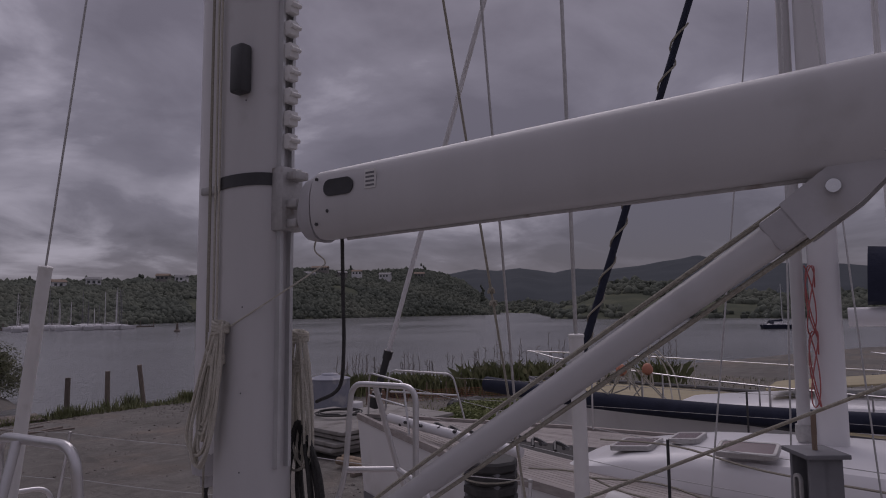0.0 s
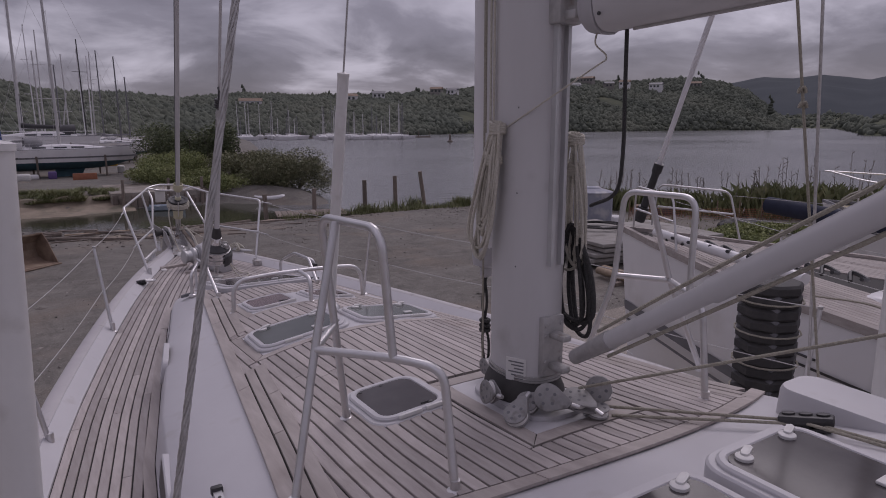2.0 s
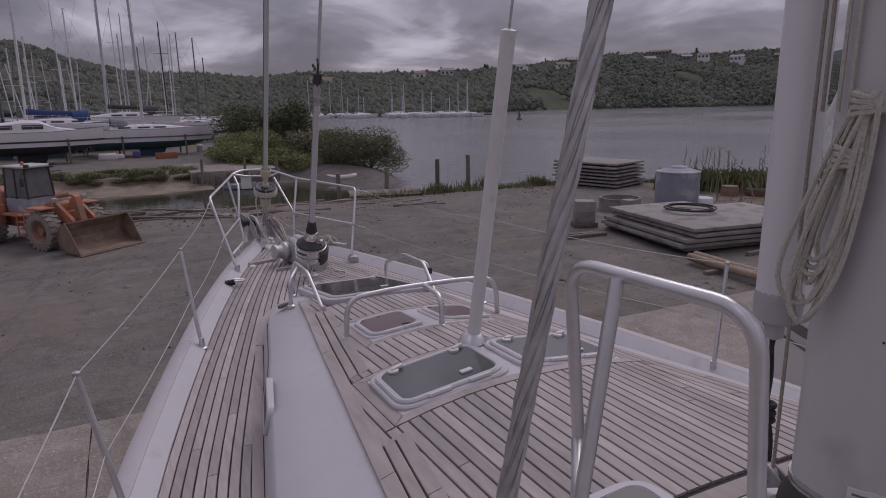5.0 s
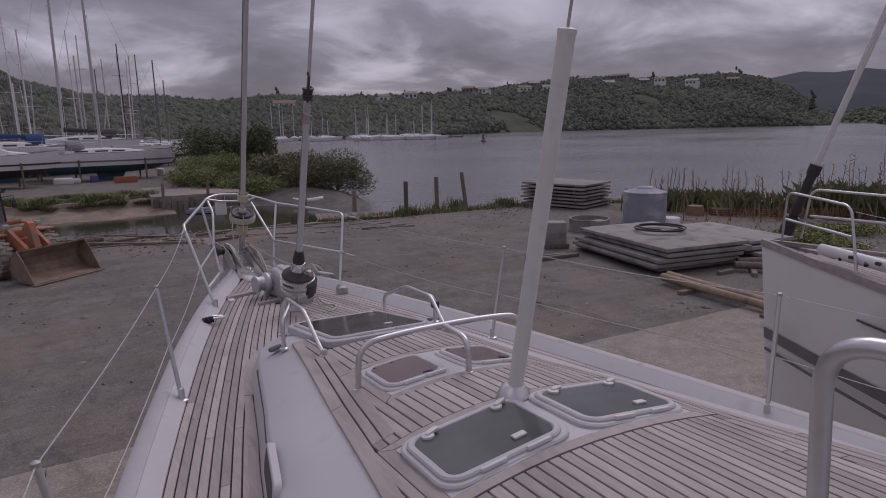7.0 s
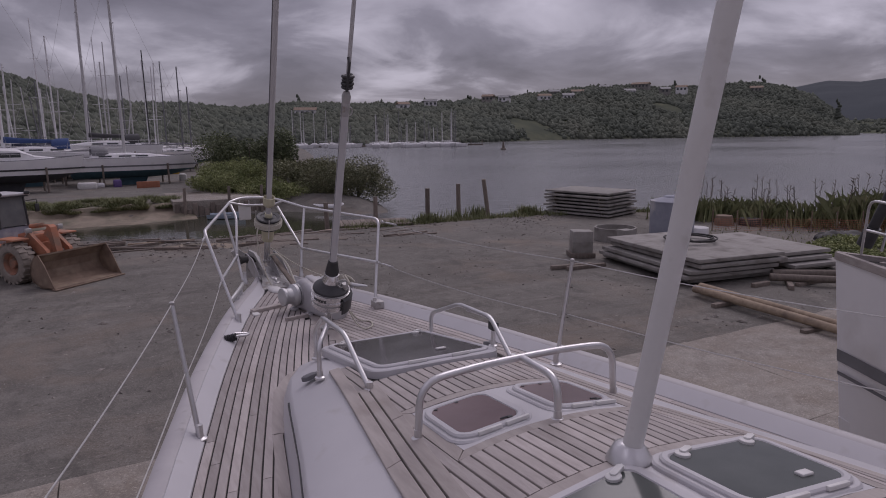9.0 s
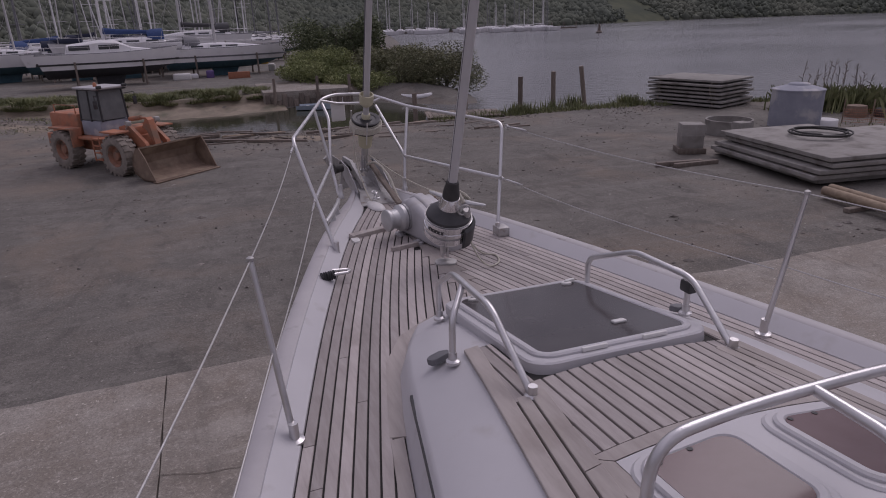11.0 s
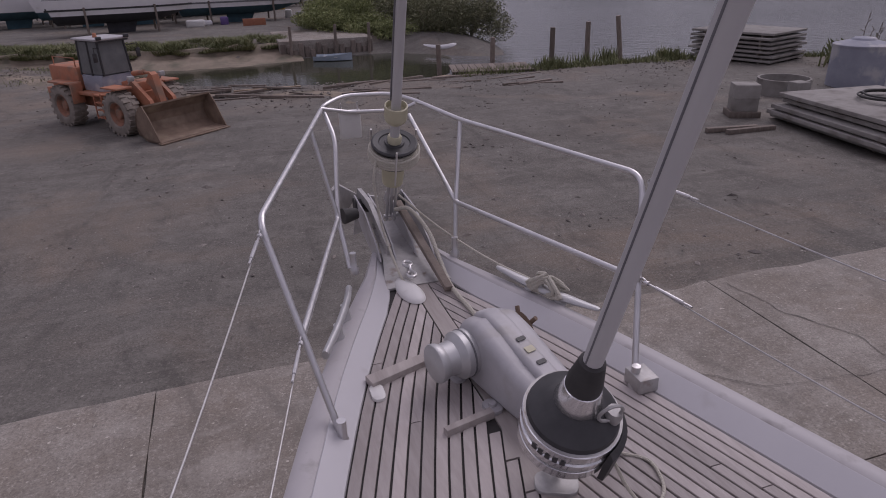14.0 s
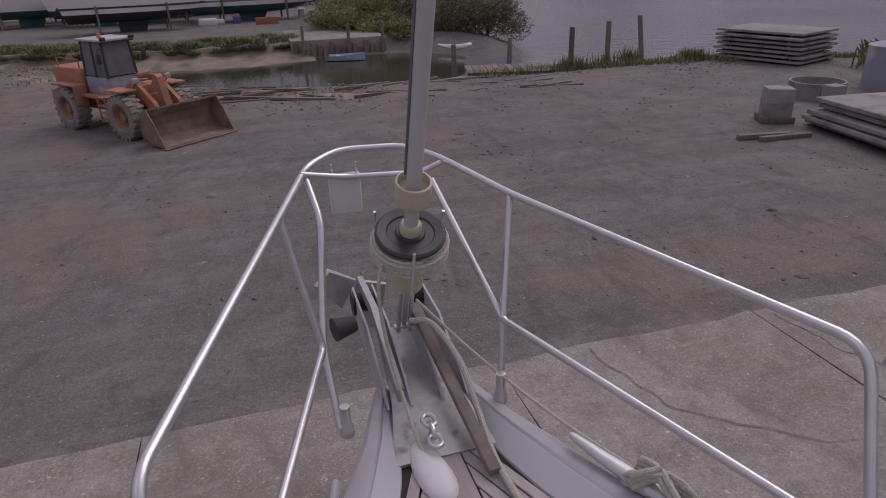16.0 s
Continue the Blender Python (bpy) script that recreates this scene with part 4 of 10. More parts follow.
def pulpit():
    t = thing("pulpit", (CX, 8.6, 0), "white-bright steel tube pulpit round the bow", "pulpit")
    R, L = (2.47, 7.82, 0.62), (1.05, 7.9, 0.615)
    rp, rm, rb = (2.13, 8.93, 0.63), (2.03, 8.735, 0.26), (1.995, 8.66, 0.02)
    lp = (1.375, 8.95, 0.665)
    def bars(nm, pts, rad, r=0.0125):
        bm = B()
        tube(bm, fillet(pts, rad, 6), r, 12)
        part(nm, bm, STEEL, t)
    bars("top_rail", [(2.27, 7.46, -0.05), R, rp, (1.98, 9.3, 0.68), (1.88, 9.42, 0.7), (1.62, 9.42, 0.71), (1.49, 9.31, 0.69), lp, L, (1.205, 7.53, -0.05)], 0.07)
    bars("bow_bar", [(1.46, 9.22, 0.69), (1.62, 9.26, 0.65), (1.9, 9.24, 0.64), (1.98, 9.24, 0.67)], 0.03, 0.011)
    bars("mid_rail", [(2.365, 7.62, 0.285), rm, (1.93, 9.2, 0.62)], 0.03)
    bars("post", [rp, rm, rb], 0.01)
    bars("mid_rail", [(1.125, 7.7, 0.26), (1.437, 8.805, 0.232), (1.36, 8.9, 0.66)], 0.03)
    bars("post", [(1.475, 9.24, 0.68), (1.5, 9.08, 0.56), (1.437, 8.805, 0.232), (1.451, 8.66, 0.02)], 0.06)
    for p in (rb, (1.47, 8.66, 0.02), (2.27, 7.46, -0.05), (1.205, 7.53, -0.05)):
        bm = B()
        lathe(bm, [(0.024, -0.03), (0.024, 0.0), (0.0165, 0.01), (0.0165, 0.08)], Matrix.Translation(p), 14)
        part("post_socket", bm, STEEL, t)
    bm = B()
    box(bm, (2.25, 7.4, -0.055), (2.33, 7.5, 0.005), bevel=0.006)
    part("side_plate", bm, STEELD, t)
    # navigation lamp box under the bow bar
    bm = B()
    box(bm, (1.56, 9.27, 0.5), (1.68, 9.29, 0.66), bevel=0.02, seg=3)
    part("plate", bm, PLAST, t, "small white board hung under the bow rail")
    for x in (1.575, 1.665):
        bm = B()
        tube(bm, [(x, 9.28, 0.64), (x, 9.27, 0.7)], 0.004, 6)
        part("hanger", bm, STEEL, t)
    for p, q in (((2.48, 7.79, 0.6), (2.823, 5.65, 0.6)), ((2.365, 7.62, 0.285), (2.74, 5.68, 0.27)), ((1.05, 7.88, 0.58), (0.632, 5.891, 0.572)), ((1.125, 7.7, 0.26), (0.665, 5.8, 0.25))):
        w = thing("lifeline", p, "thin steel wire lifeline", "lifeline", "lifelines")
        bm = B()
        a, b = Vector(p), Vector(q)
        tube(bm, [a.lerp(b, i / 12) - Vector((0, 0, 0.03 * math.sin(math.pi * i / 12))) for i in range(13)], 0.0028, 6)
        part("wire", bm, WIRE, w)
        bm = B()
        d = (b - a).normalized()
        ring = axes(a + d * 0.012, d)
        tube(bm, [ring @ Vector((0.017 * math.cos(t), 0, 0.012 * math.sin(t))) for t in (2 * math.pi * q / 12 for q in range(13))], 0.0032, 6)
        tube(bm, [a + d * 0.022, a + d * 0.04], 0.009, 8)
        tube(bm, [a + d * 0.04, a + d * 0.075], 0.004, 8)
        tube(bm, [a + d * 0.075, a + d * 0.2], 0.0068, 8)
        tube(bm, [a + d * 0.2, a + d * 0.24], 0.0045, 8)
        part("tensioner", bm, STEEL, w)


pulpit()


def stanchion(base, head, nxt=None):
    s = thing("stanchion", base, "steel lifeline stanchion standing at the deck edge", "stanchion", "stanchions")
    b, h = Vector(base), Vector(head)
    bm = B()
    tube(bm, [b, h], 0.0125, 12, 0.011)
    part("post", bm, STEEL, s)
    bm = B()
    d = (h - b).normalized()
    lathe(bm, [(0.035, -0.006), (0.035, 0.004), (0.018, 0.01), (0.0165, 0.07)], Matrix.Translation(b), 16)
    part("base_socket", bm, STEEL, s)
    bm = B()
    lathe(bm, [(0.011, -0.005), (0.0135, 0), (0.013, 0.01), (0.005, 0.015)], Matrix.Translation(h), 12)
    part("cap", bm, STEELD, s)


ST_P = [((0.691, 5.724, DECK + 0.015), (0.632, 5.891, 0.572)), ((0.25, 3.93, DECK + 0.015), (0.14, 3.98, 0.57)), ((0.02, 2.1, DECK + 0.015), (-0.1, 2.1, 0.57))]
ST_S = [((2.76, 5.7, DECK + 0.015), (2.823, 5.65, 0.6)), ((3.27, 3.93, DECK + 0.015), (3.37, 3.98, 0.57)), ((3.5, 2.1, DECK + 0.015), (3.62, 2.1, 0.57))]
for lst in (ST_P, ST_S):
    for b_, h_ in lst:
        stanchion(b_, h_)
    for (b0, h0), (b1, h1) in zip(lst, lst[1:]):
        for k in (1.0, 0.5):
            a, b = Vector(b0).lerp(Vector(h0), k), Vector(b1).lerp(Vector(h1), k)
            w = thing("lifeline", a, "thin steel wire lifeline", "lifeline", "lifelines")
            bm = B()
            tube(bm, [a.lerp(b, i / 8) - Vector((0, 0, 0.02 * math.sin(math.pi * i / 8))) for i in range(9)], 0.0028, 6)
            part("wire", bm, WIRE, w)


# ---- hatches ----


def surface(x, y, up=0.0, yaw=0.0):
    """A frame lying on the coachroof at x, y."""
    e = 0.03
    n = Vector((-(roof_z(x + e, y) - roof_z(x - e, y)) / (2 * e), -(roof_z(x, y + e) - roof_z(x, y - e)) / (2 * e), 1)).normalized()
    yv = Vector((0, 1, 0))
    yv = (yv - n * yv.dot(n)).normalized()
    xv = yv.cross(n)
    m = Matrix((xv, yv, n)).transposed().to_4x4()
    m.translation = Vector((x, y, roof_z(x, y))) + n * up
    return m @ Matrix.Rotation(radians(yaw), 4, "Z")


def ring_prism(bm, w, h, r, t, z0, z1, m, bev=0.006):
    """A rounded frame of width t."""
    o, i = rounded(w, h, r), rounded(w - 2 * t, h - 2 * t, max(0.01, r - t))
    n = len(o)
    def ringv(pts, z):
        return [bm.verts.new(m @ Vector((x, y, z))) for x, y in pts]
    s = lambda pts, d: [(x * (1 - 2 * d / w), y * (1 - 2 * d / h)) for x, y in pts]
    rs = [ringv(o, z0), ringv(o, z1 - bev), ringv(s(o, bev), z1), ringv(s(i, -bev), z1), ringv(i, z1 - bev), ringv(i, z0)]
    for a, b in zip(rs, rs[1:]):
        for k in range(n):
            bm.faces.new((a[k], a[(k + 1) % n], b[(k + 1) % n], b[k]))
    for k in range(n):
        bm.faces.new((rs[-1][k], rs[-1][(k + 1) % n], rs[0][(k + 1) % n], rs[0][k]))


def hatch(x, y, w, l, pane, label, handles=((0.3, 0.36), (-0.3, 0.36)), pad=0.03, up=0.0, yaw=0.0, hinge=True, level=False):
    m = Matrix.Translation((x, y, roof_z(x, y) + up)) if level else surface(x, y, up, yaw)
    h = thing("deck_hatch", m.translation, label, "hatch", "deck hatches")
    bm = B()
    ring_prism(bm, w + pad, l + pad, 0.085, 0.06, -0.09 if level else -0.03, 0.014, m, 0.006)
    part("base_frame", bm, GEL, h)
    bm = B()
    ring_prism(bm, w - 0.012, l - 0.012, 0.075, 0.03, 0.0, 0.027, m, 0.006)
    part("lid_frame", bm, GEL, h)
    bm = B()
    prism(bm, rounded(w - 0.07, l - 0.07, 0.05), 0.008, 0.024, m)
    part("pane", bm, pane, h)
    for hx_, hy_ in handles:
        bm = B()
        mm = m @ Matrix.Translation((hx_ * w, hy_ * l, 0.024)) @ Matrix.Rotation(radians(20), 4, "Z")
        lathe(bm, [(0.024, 0), (0.024, 0.008), (0.016, 0.012)], mm, 16)
        prism(bm, rounded(0.062, 0.022, 0.01), 0.008, 0.018, mm @ Matrix.Translation((0.022, 0, 0)), 0.003)
        part("handle", bm, PLAST, h)
    if hinge:
        for hx_ in (-0.25, 0.12):
            bm = B()
            box(bm, (hx_ * w, -l / 2 - 0.002, 0.015), (hx_ * w + 0.1, -l / 2 + 0.012, 0.031), m, 0.004)
            part("hinge", bm, PLAST, h)
        if handles:
            bm = B()
            box(bm, (0.12 * w, -0.3 * l, 0.023), (0.12 * w + 0.055, -0.3 * l + 0.03, 0.034), m, 0.005)
            part("vent_knob", bm, PLAST, h)
        else:
            bm = B()
            box(bm, (0.2 * w, -l / 2 + 0.03, 0.02), (0.2 * w + 0.022, -l / 2 + 0.044, 0.032), m, 0.003)
            tube(bm, [m @ Vector((0.2 * w + 0.005, -l / 2 + 0.04, 0.03)), m @ Vector((0.2 * w - 0.03, -l / 2 + 0.034, 0.034))], 0.004, 6)
            part("latch", bm, BLACK, h, "small black latch")
            for hx_, hy_ in ((-0.3, 0.36), (0.0, 0.38)):
                bm = B()
                lathe(bm, [(0.008, 0.02), (0.008, 0.026)], m @ Matrix.Translation((hx_ * w, hy_ * l, 0)), 10)
                part("stud", bm, BLACK, h)
    return h


def pad(name, x0, x1, y0, y1, border=0.05):
    """A white moulded panel let into the teak, with margin boards round it."""
    bm = B()
    n = 8
    ring = [[(x0 + (x1 - x0) * i / n, y, roof_z(x0 + (x1 - x0) * i / n, y) + 0.011) for i in range(n + 1)] for y in (y0, (y0 + y1) / 2, y1)]
    loft(bm, ring, closed=False)
    tagged(part(name, bm, GEL), "white moulded panel let into the teak", "deck panel", kind="structure")
    def strip(nm, pts, w0):
        bm = B()
        secs = []
        for (ax, ay), (bx, by) in pts:
            secs.append([(ax, ay, roof_z(ax, ay) + 0.004), (ax, ay, roof_z(ax, ay) + 0.0125), (bx, by, roof_z(bx, by) + 0.0125), (bx, by, roof_z(bx, by) + 0.004)])
        loft(bm, secs)
        tagged(part(nm, bm, TEAKX), "grey-brown teak margin board", "trim", kind="structure")
    g = 0.003
    t = lambda k: x0 - border + (x1 - x0 + 2 * border) * k / 8
    strip("trim", [((t(k), y0 - border), (max(x0, min(x1, t(k))), y0 - g)) for k in range(9)], border)
    strip("trim", [((t(k), y1 + border), (max(x0, min(x1, t(k))), y1 + g)) for k in range(9)], border)
    strip("trim", [((x0 - border, y0 - border + g), (x0 - g, y0)), ((x0 - border, y1 + border - g), (x0 - g, y1))], border)
    strip("trim", [((x1 + border, y0 - border + g), (x1 + g, y0)), ((x1 + border, y1 + border - g), (x1 + g, y1))], border)


pad("panel_mast", 1.69, 2.07, 2.02, 2.57, 0.068)
pad("panel_mid", 1.22, 2.3, 3.62, 4.03)
pad("panel_fore", 1.41, 2.15, 4.47, 4.89)
hatch(1.475, 3.83, 0.5, 0.38, TINTG, "closed deck hatch with a green-tinted pane in a white frame")
hatch(2.045, 3.83, 0.5, 0.38, TINTG, "closed deck hatch with a green-tinted pane in a white frame")
hatch(1.575, 4.68, 0.32, 0.36, TINTR, "closed small hatch with a dull red blind behind its pane", (), )
hatch(1.985, 4.68, 0.32, 0.36, TINTR, "closed small hatch with a dull red blind behind its pane", ())
hatch(1.455, 2.6, 0.32, 0.36, TINT, "closed small hatch with a dark pane beside the mast", ())
hatch(1.8, 5.83, 0.66, 0.86, TINT, "large closed fore hatch with a dark smoked pane", ((0.36, 0.42), (-0.36, 0.42)), 0.06, 0.0)
hatch(1.97, 1.225, 0.41, 0.43, TINT, "closed deck hatch with a dark pane and white latches", ((-0.28, 0.34), (0.25, 0.36)), 0.03, 0.004, level=True)
hatch(1.5, 1.225, 0.41, 0.43, TINT, "closed deck hatch with a dark pane and white latches", ((-0.28, 0.34), (0.25, 0.36)), 0.03, 0.004, level=True)


# ---- teak planks (last of the boat's structure is cheap, shared look) ----
PW = 0.0465


def plank_mesh(bm, left, right, z, ys, thick=0.009, start=None, end=None):
    """start, end: where the plank's left and right edges begin and stop, for ends cut on the slant."""
    secs = []
    for i, y in enumerate(ys):
        a, b = left(y), right(y)
        cut = start if i == 0 else (end if i == len(ys) - 1 else None)
        if cut:
            ya, yb = cut
            a, b = left(ya), right(yb)
            ym = (ya + yb) / 2
            secs.append([(a, ya, z(a, ya) - 0.002), (a, ya, z(a, ya) + thick - 0.0015), (a + (b - a) * 0.04, ya, z(a, ya) + thick), (b - (b - a) * 0.04, yb, z(b, yb) + thick), (b, yb, z(b, yb) + thick - 0.0015), (b, yb, z(b, yb) - 0.002)])
            continue
        secs.append([(a, y, z(a, y) - 0.002), (a, y, z(a, y) + thick - 0.0015), (a + (b - a) * 0.04, y, z(a, y) + thick), (b - (b - a) * 0.04, y, z(b, y) + thick), (b, y, z(b, y) + thick - 0.0015), (b, y, z(b, y) - 0.002)])
    loft(bm, secs)


def stations(y0, y1, step):
    n = max(2, int(math.ceil((y1 - y0) / step)))
    return [y0 + (y1 - y0) * i / n for i in range(n + 1)]


def build_planks():
    teak = thing("teak_deck", (CX, 6, DECK), "weathered grey-brown teak planking with black caulked seams", "decking", kind="structure")
    rng = random.Random(7)
    flat = lambda x, y: DECK
    nibs = {-1: [], 1: []}
    for sx in (-1, 1):
        for k in range(24):
            o0 = 0.172 + k * PW
            inner = lambda y: beam(y) - o0 - PW + 0.0075
            outer = lambda y: beam(y) - o0 - 0.0
            ys = [y / 50 for y in range(-100, 441) if inner(y / 50) > (coach(y / 50) + 0.008 if y / 50 < 6.47 else 0.045)]
            if len(ys) < 4:
                continue
            runs, cur = [], [ys[0]]
            for a, b in zip(ys, ys[1:]):
                if b - a > 0.03:
                    runs.append(cur)
                    cur = []
                cur.append(b)
            runs.append(cur)
            for run in runs:
                lo, hi = run[0], run[-1]
                y = lo
                while y < hi - 0.04:
                    e = min(hi, y + rng.uniform(1.5, 2.9))
                    if hi - e < 0.4:
                        e = hi
                    bm = B()
                    f, g = (lambda yy: CX - outer(yy), lambda yy: CX - inner(yy)) if sx < 0 else (lambda yy: CX + inner(yy), lambda yy: CX + outer(yy))
                    cut = None
                    if e == hi and 7.45 < hi < 8.6:
                        ends = []
                        for fn in (outer, inner):
                            q = hi - 0.1
                            while fn(q) > 0.045 and q < 8.6:
                                q += 0.004
                            ends.append(q)
                        cut = tuple(ends) if sx < 0 else (ends[1], ends[0])
                    elif e == hi and hi > 6.5:
                        nibs[sx].append((hi, o0 + PW - 0.0075))
                    plank_mesh(bm, f, g, flat, stations(y + 0.002, e - 0.002, 0.3), end=cut)
                    part("plank", bm, TEAK, teak, smooth=False)
                    y = e
        # margin board against the coachroof
        ys = [-2 + 0.25 * i for i in range(33)] + [6.1, 6.2, 6.3, 6.36]
        for y0, y1 in ((-2, 1), (1, 3.2), (3.2, 5.0), (5.0, 5.6)):
            bm = B()
            f, g = (lambda yy: CX - coach(yy) - 0.05, lambda yy: CX - coach(yy) - 0.0) if sx < 0 else (lambda yy: CX + coach(yy), lambda yy: CX + coach(yy) + 0.05)
            plank_mesh(bm, f, g, flat, stations(y0 + 0.002, min(y1, 5.6), 0.12), 0.0108)
            part("margin_board", bm, TEAKX, teak, smooth=False)
    # covering board round the front of the coachroof
    line = [(-coach(y), y) for y in (5.604, 5.7, 5.8, 5.95, 6.1, 6.2, 6.3, 6.36, 6.42, 6.45, 6.47)]
    line = line + [(-x, y) for x, y in reversed(line[:-1])]
    for a0, a1 in ((0, 8), (8, 13), (13, len(line))):
        secs = []
        for i in range(max(0, a0 - 1), a1):
            x, y = line[i]
            (xa, ya), (xb, yb) = line[max(0, i - 1)], line[min(len(line) - 1, i + 1)]
            nv = Vector((-(yb - ya), xb - xa, 0)).normalized()
            o = 0.05
            secs.append([(CX + x - nv.x * 0.03, y - nv.y * 0.03, DECK), (CX + x - nv.x * 0.03, y - nv.y * 0.03, DECK + 0.0108), (CX + x + nv.x * o, y + nv.y * o, DECK + 0.0108), (CX + x + nv.x * o, y + nv.y * o, DECK)])
        bm = B()
        loft(bm, secs)
        part("covering_board", bm, TEAKX, teak, smooth=False)
    # king plank down the middle of the foredeck, its edges stepped where the planks butt into it
    def king_edge(sx):
        ends = sorted(nibs[sx])
        out, y_ = [], 6.5
        for e, o in ends:
            if e <= y_:
                continue
            out += [(max(0.012, beam(y_ + 0.006) - o - 0.007), y_ + 0.006), (max(0.012, beam((y_ + e) / 2) - o - 0.007), (y_ + e) / 2), (max(0.012, beam(e + 0.006) - o - 0.007), e + 0.006)]
            y_ = e
        return [(min(0.3, x), y) for x, y in out] + [(0.038, y_ + 0.02), (0.038, 8.57)]
    left, right = king_edge(-1), king_edge(1)
    bm = B()
    prism(bm, [(CX + x, y) for x, y in right] + [(CX - x, y) for x, y in reversed(left)], DECK - 0.002, DECK + 0.0092)
    part("king_plank", bm, TEAKX, teak, "wide king plank with notched edges", smooth=False)
    roof = thing("teak_roof", (CX, 4, 0.3), "weathered teak planking on the coachroof with black seams", "decking", kind="structure")
    aft = lambda x: 1.7 + 0.22 * (x - 1.95) ** 2
    base = B()
    loft(base, [[(CX + q * (roof_half(y) * 0.995), max(y, aft(CX + q * roof_half(y)) + 0.02), roof_z(CX + q * roof_half(y), max(y, aft(CX + q * roof_half(y)) + 0.02)) + 0.0035) for q in (-1, -0.8, -0.6, -0.4, -0.2, 0, 0.2, 0.4, 0.6, 0.8, 1)] for y in [1.72 + 0.1 * i for i in range(41)]], closed=False)
    part("seam_bed", base, CAULK, roof, "black caulking between the planks", smooth=True)
    holes = ((1.17, 2.35, 3.57, 4.08), (1.36, 2.2, 4.42, 4.94), (1.43, 2.17, 5.36, 6.4), (1.615, 2.145, 1.945, 2.645))
    nrow = 54
    edge_boards = lambda y: 1.9 < y < 3.48 or 4.16 < y < 5.28
    for k in range(-nrow // 2, nrow // 2 + 1):
        xa = CX + k * PW + 0.0225
        xb = xa + PW - 0.0075
        xm = (xa + xb) / 2
        ys = [y / 50 for y in range(84, 286) if y / 50 > aft(xm) + 0.07 and abs(xm - CX) + PW / 2 < roof_half(y / 50) - (0.118 if edge_boards(y / 50) else 0.012) and not any(a < xb and b > xa and c < y / 50 < d for a, b, c, d in holes)]
        # narrow pieces beside the panels
        for a, b, c, d in holes:
            for l_, r_ in ((xa, a - 0.004), (b + 0.004, xb)):
                if xa <= l_ < r_ <= xb and r_ - l_ > 0.006 and (a < xb and b > xa):
                    bm = B()
                    plank_mesh(bm, lambda yy: l_, lambda yy: r_, lambda x, yy: roof_z(x, yy) + 0.004, stations(c, min(d, 5.7), 0.4))
                    part("plank", bm, TEAK, roof, smooth=False)
        if len(ys) < 6:
            continue
        runs, cur = [], [ys[0]]
        for a, b in zip(ys, ys[1:]):
            if b - a > 0.03:
                runs.append(cur)
                cur = []
            cur.append(b)
        runs.append(cur)
        for run in runs:
            y, hi = run[0], run[-1]
            while y < hi - 0.05:
                e = min(hi, y + rng.uniform(1.2, 2.4))
                if hi - e < 0.3:
                    e = hi
                bm = B()
                first = y < aft(xm) + 0.1
                plank_mesh(bm, lambda yy: xa, lambda yy: xb, lambda x, yy: roof_z(x, yy) + 0.004, stations(y + 0.002, e - 0.002, 0.4), start=(aft(xa) + 0.066, aft(xb) + 0.066) if first else None)
                part("plank", bm, TEAK, roof, smooth=False)
                y = e
    for sx in (-1, 1):
        for o0, o1, spans in ((0.0, 0.055, ((1.9, 3.3), (3.3, 4.6), (4.6, 5.72))), (0.0625, 0.102, ((1.86, 2.7), (2.7, 3.5), (4.14, 5.3))), (0.1095, 0.158, ((1.83, 3.1), (3.1, 3.5), (4.14, 4.9), (4.9, 5.3)))):
            for y0, y1 in spans:
                bm = B()
                f, g = (lambda yy: CX - roof_half(yy) + o0, lambda yy: CX - roof_half(yy) + o1) if sx < 0 else (lambda yy: CX + roof_half(yy) - o1, lambda yy: CX + roof_half(yy) - o0)
                plank_mesh(bm, f, g, lambda x, yy: roof_z(x, yy) + 0.004, stations(y0 + 0.002, y1 - 0.002, 0.2), 0.0108)
                part("margin_board", bm, TEAKX, roof, smooth=False)
    for x0, x1 in ((0.8, 1.5), (1.5, 2.15), (2.15, 2.74)):
        bm = B()
        xs = [x0 + 0.002 + (x1 - x0 - 0.004) * i / 8 for i in range(9)]
        loft(bm, [[(x, aft(x) + q, roof_z(x, aft(x) + q) + zz) for q, zz in ((0, 0.002), (0, 0.013), (0.06, 0.013), (0.06, 0.002))] for x in xs])
        part("margin_board", bm, TEAKX, roof, smooth=False)


build_planks()


# ---- bow gear ----


def along(p, d, t):
    return Vector(p) + Vector(d).normalized() * t


def coil(bm, m, r, turns, pitch, rr, seg=7, n=26):
    tube(bm, [m @ Vector((r * math.cos(2 * math.pi * i / n), r * math.sin(2 * math.pi * i / n), pitch * i / n)) for i in range(int(turns * n) + 1)], rr, seg)


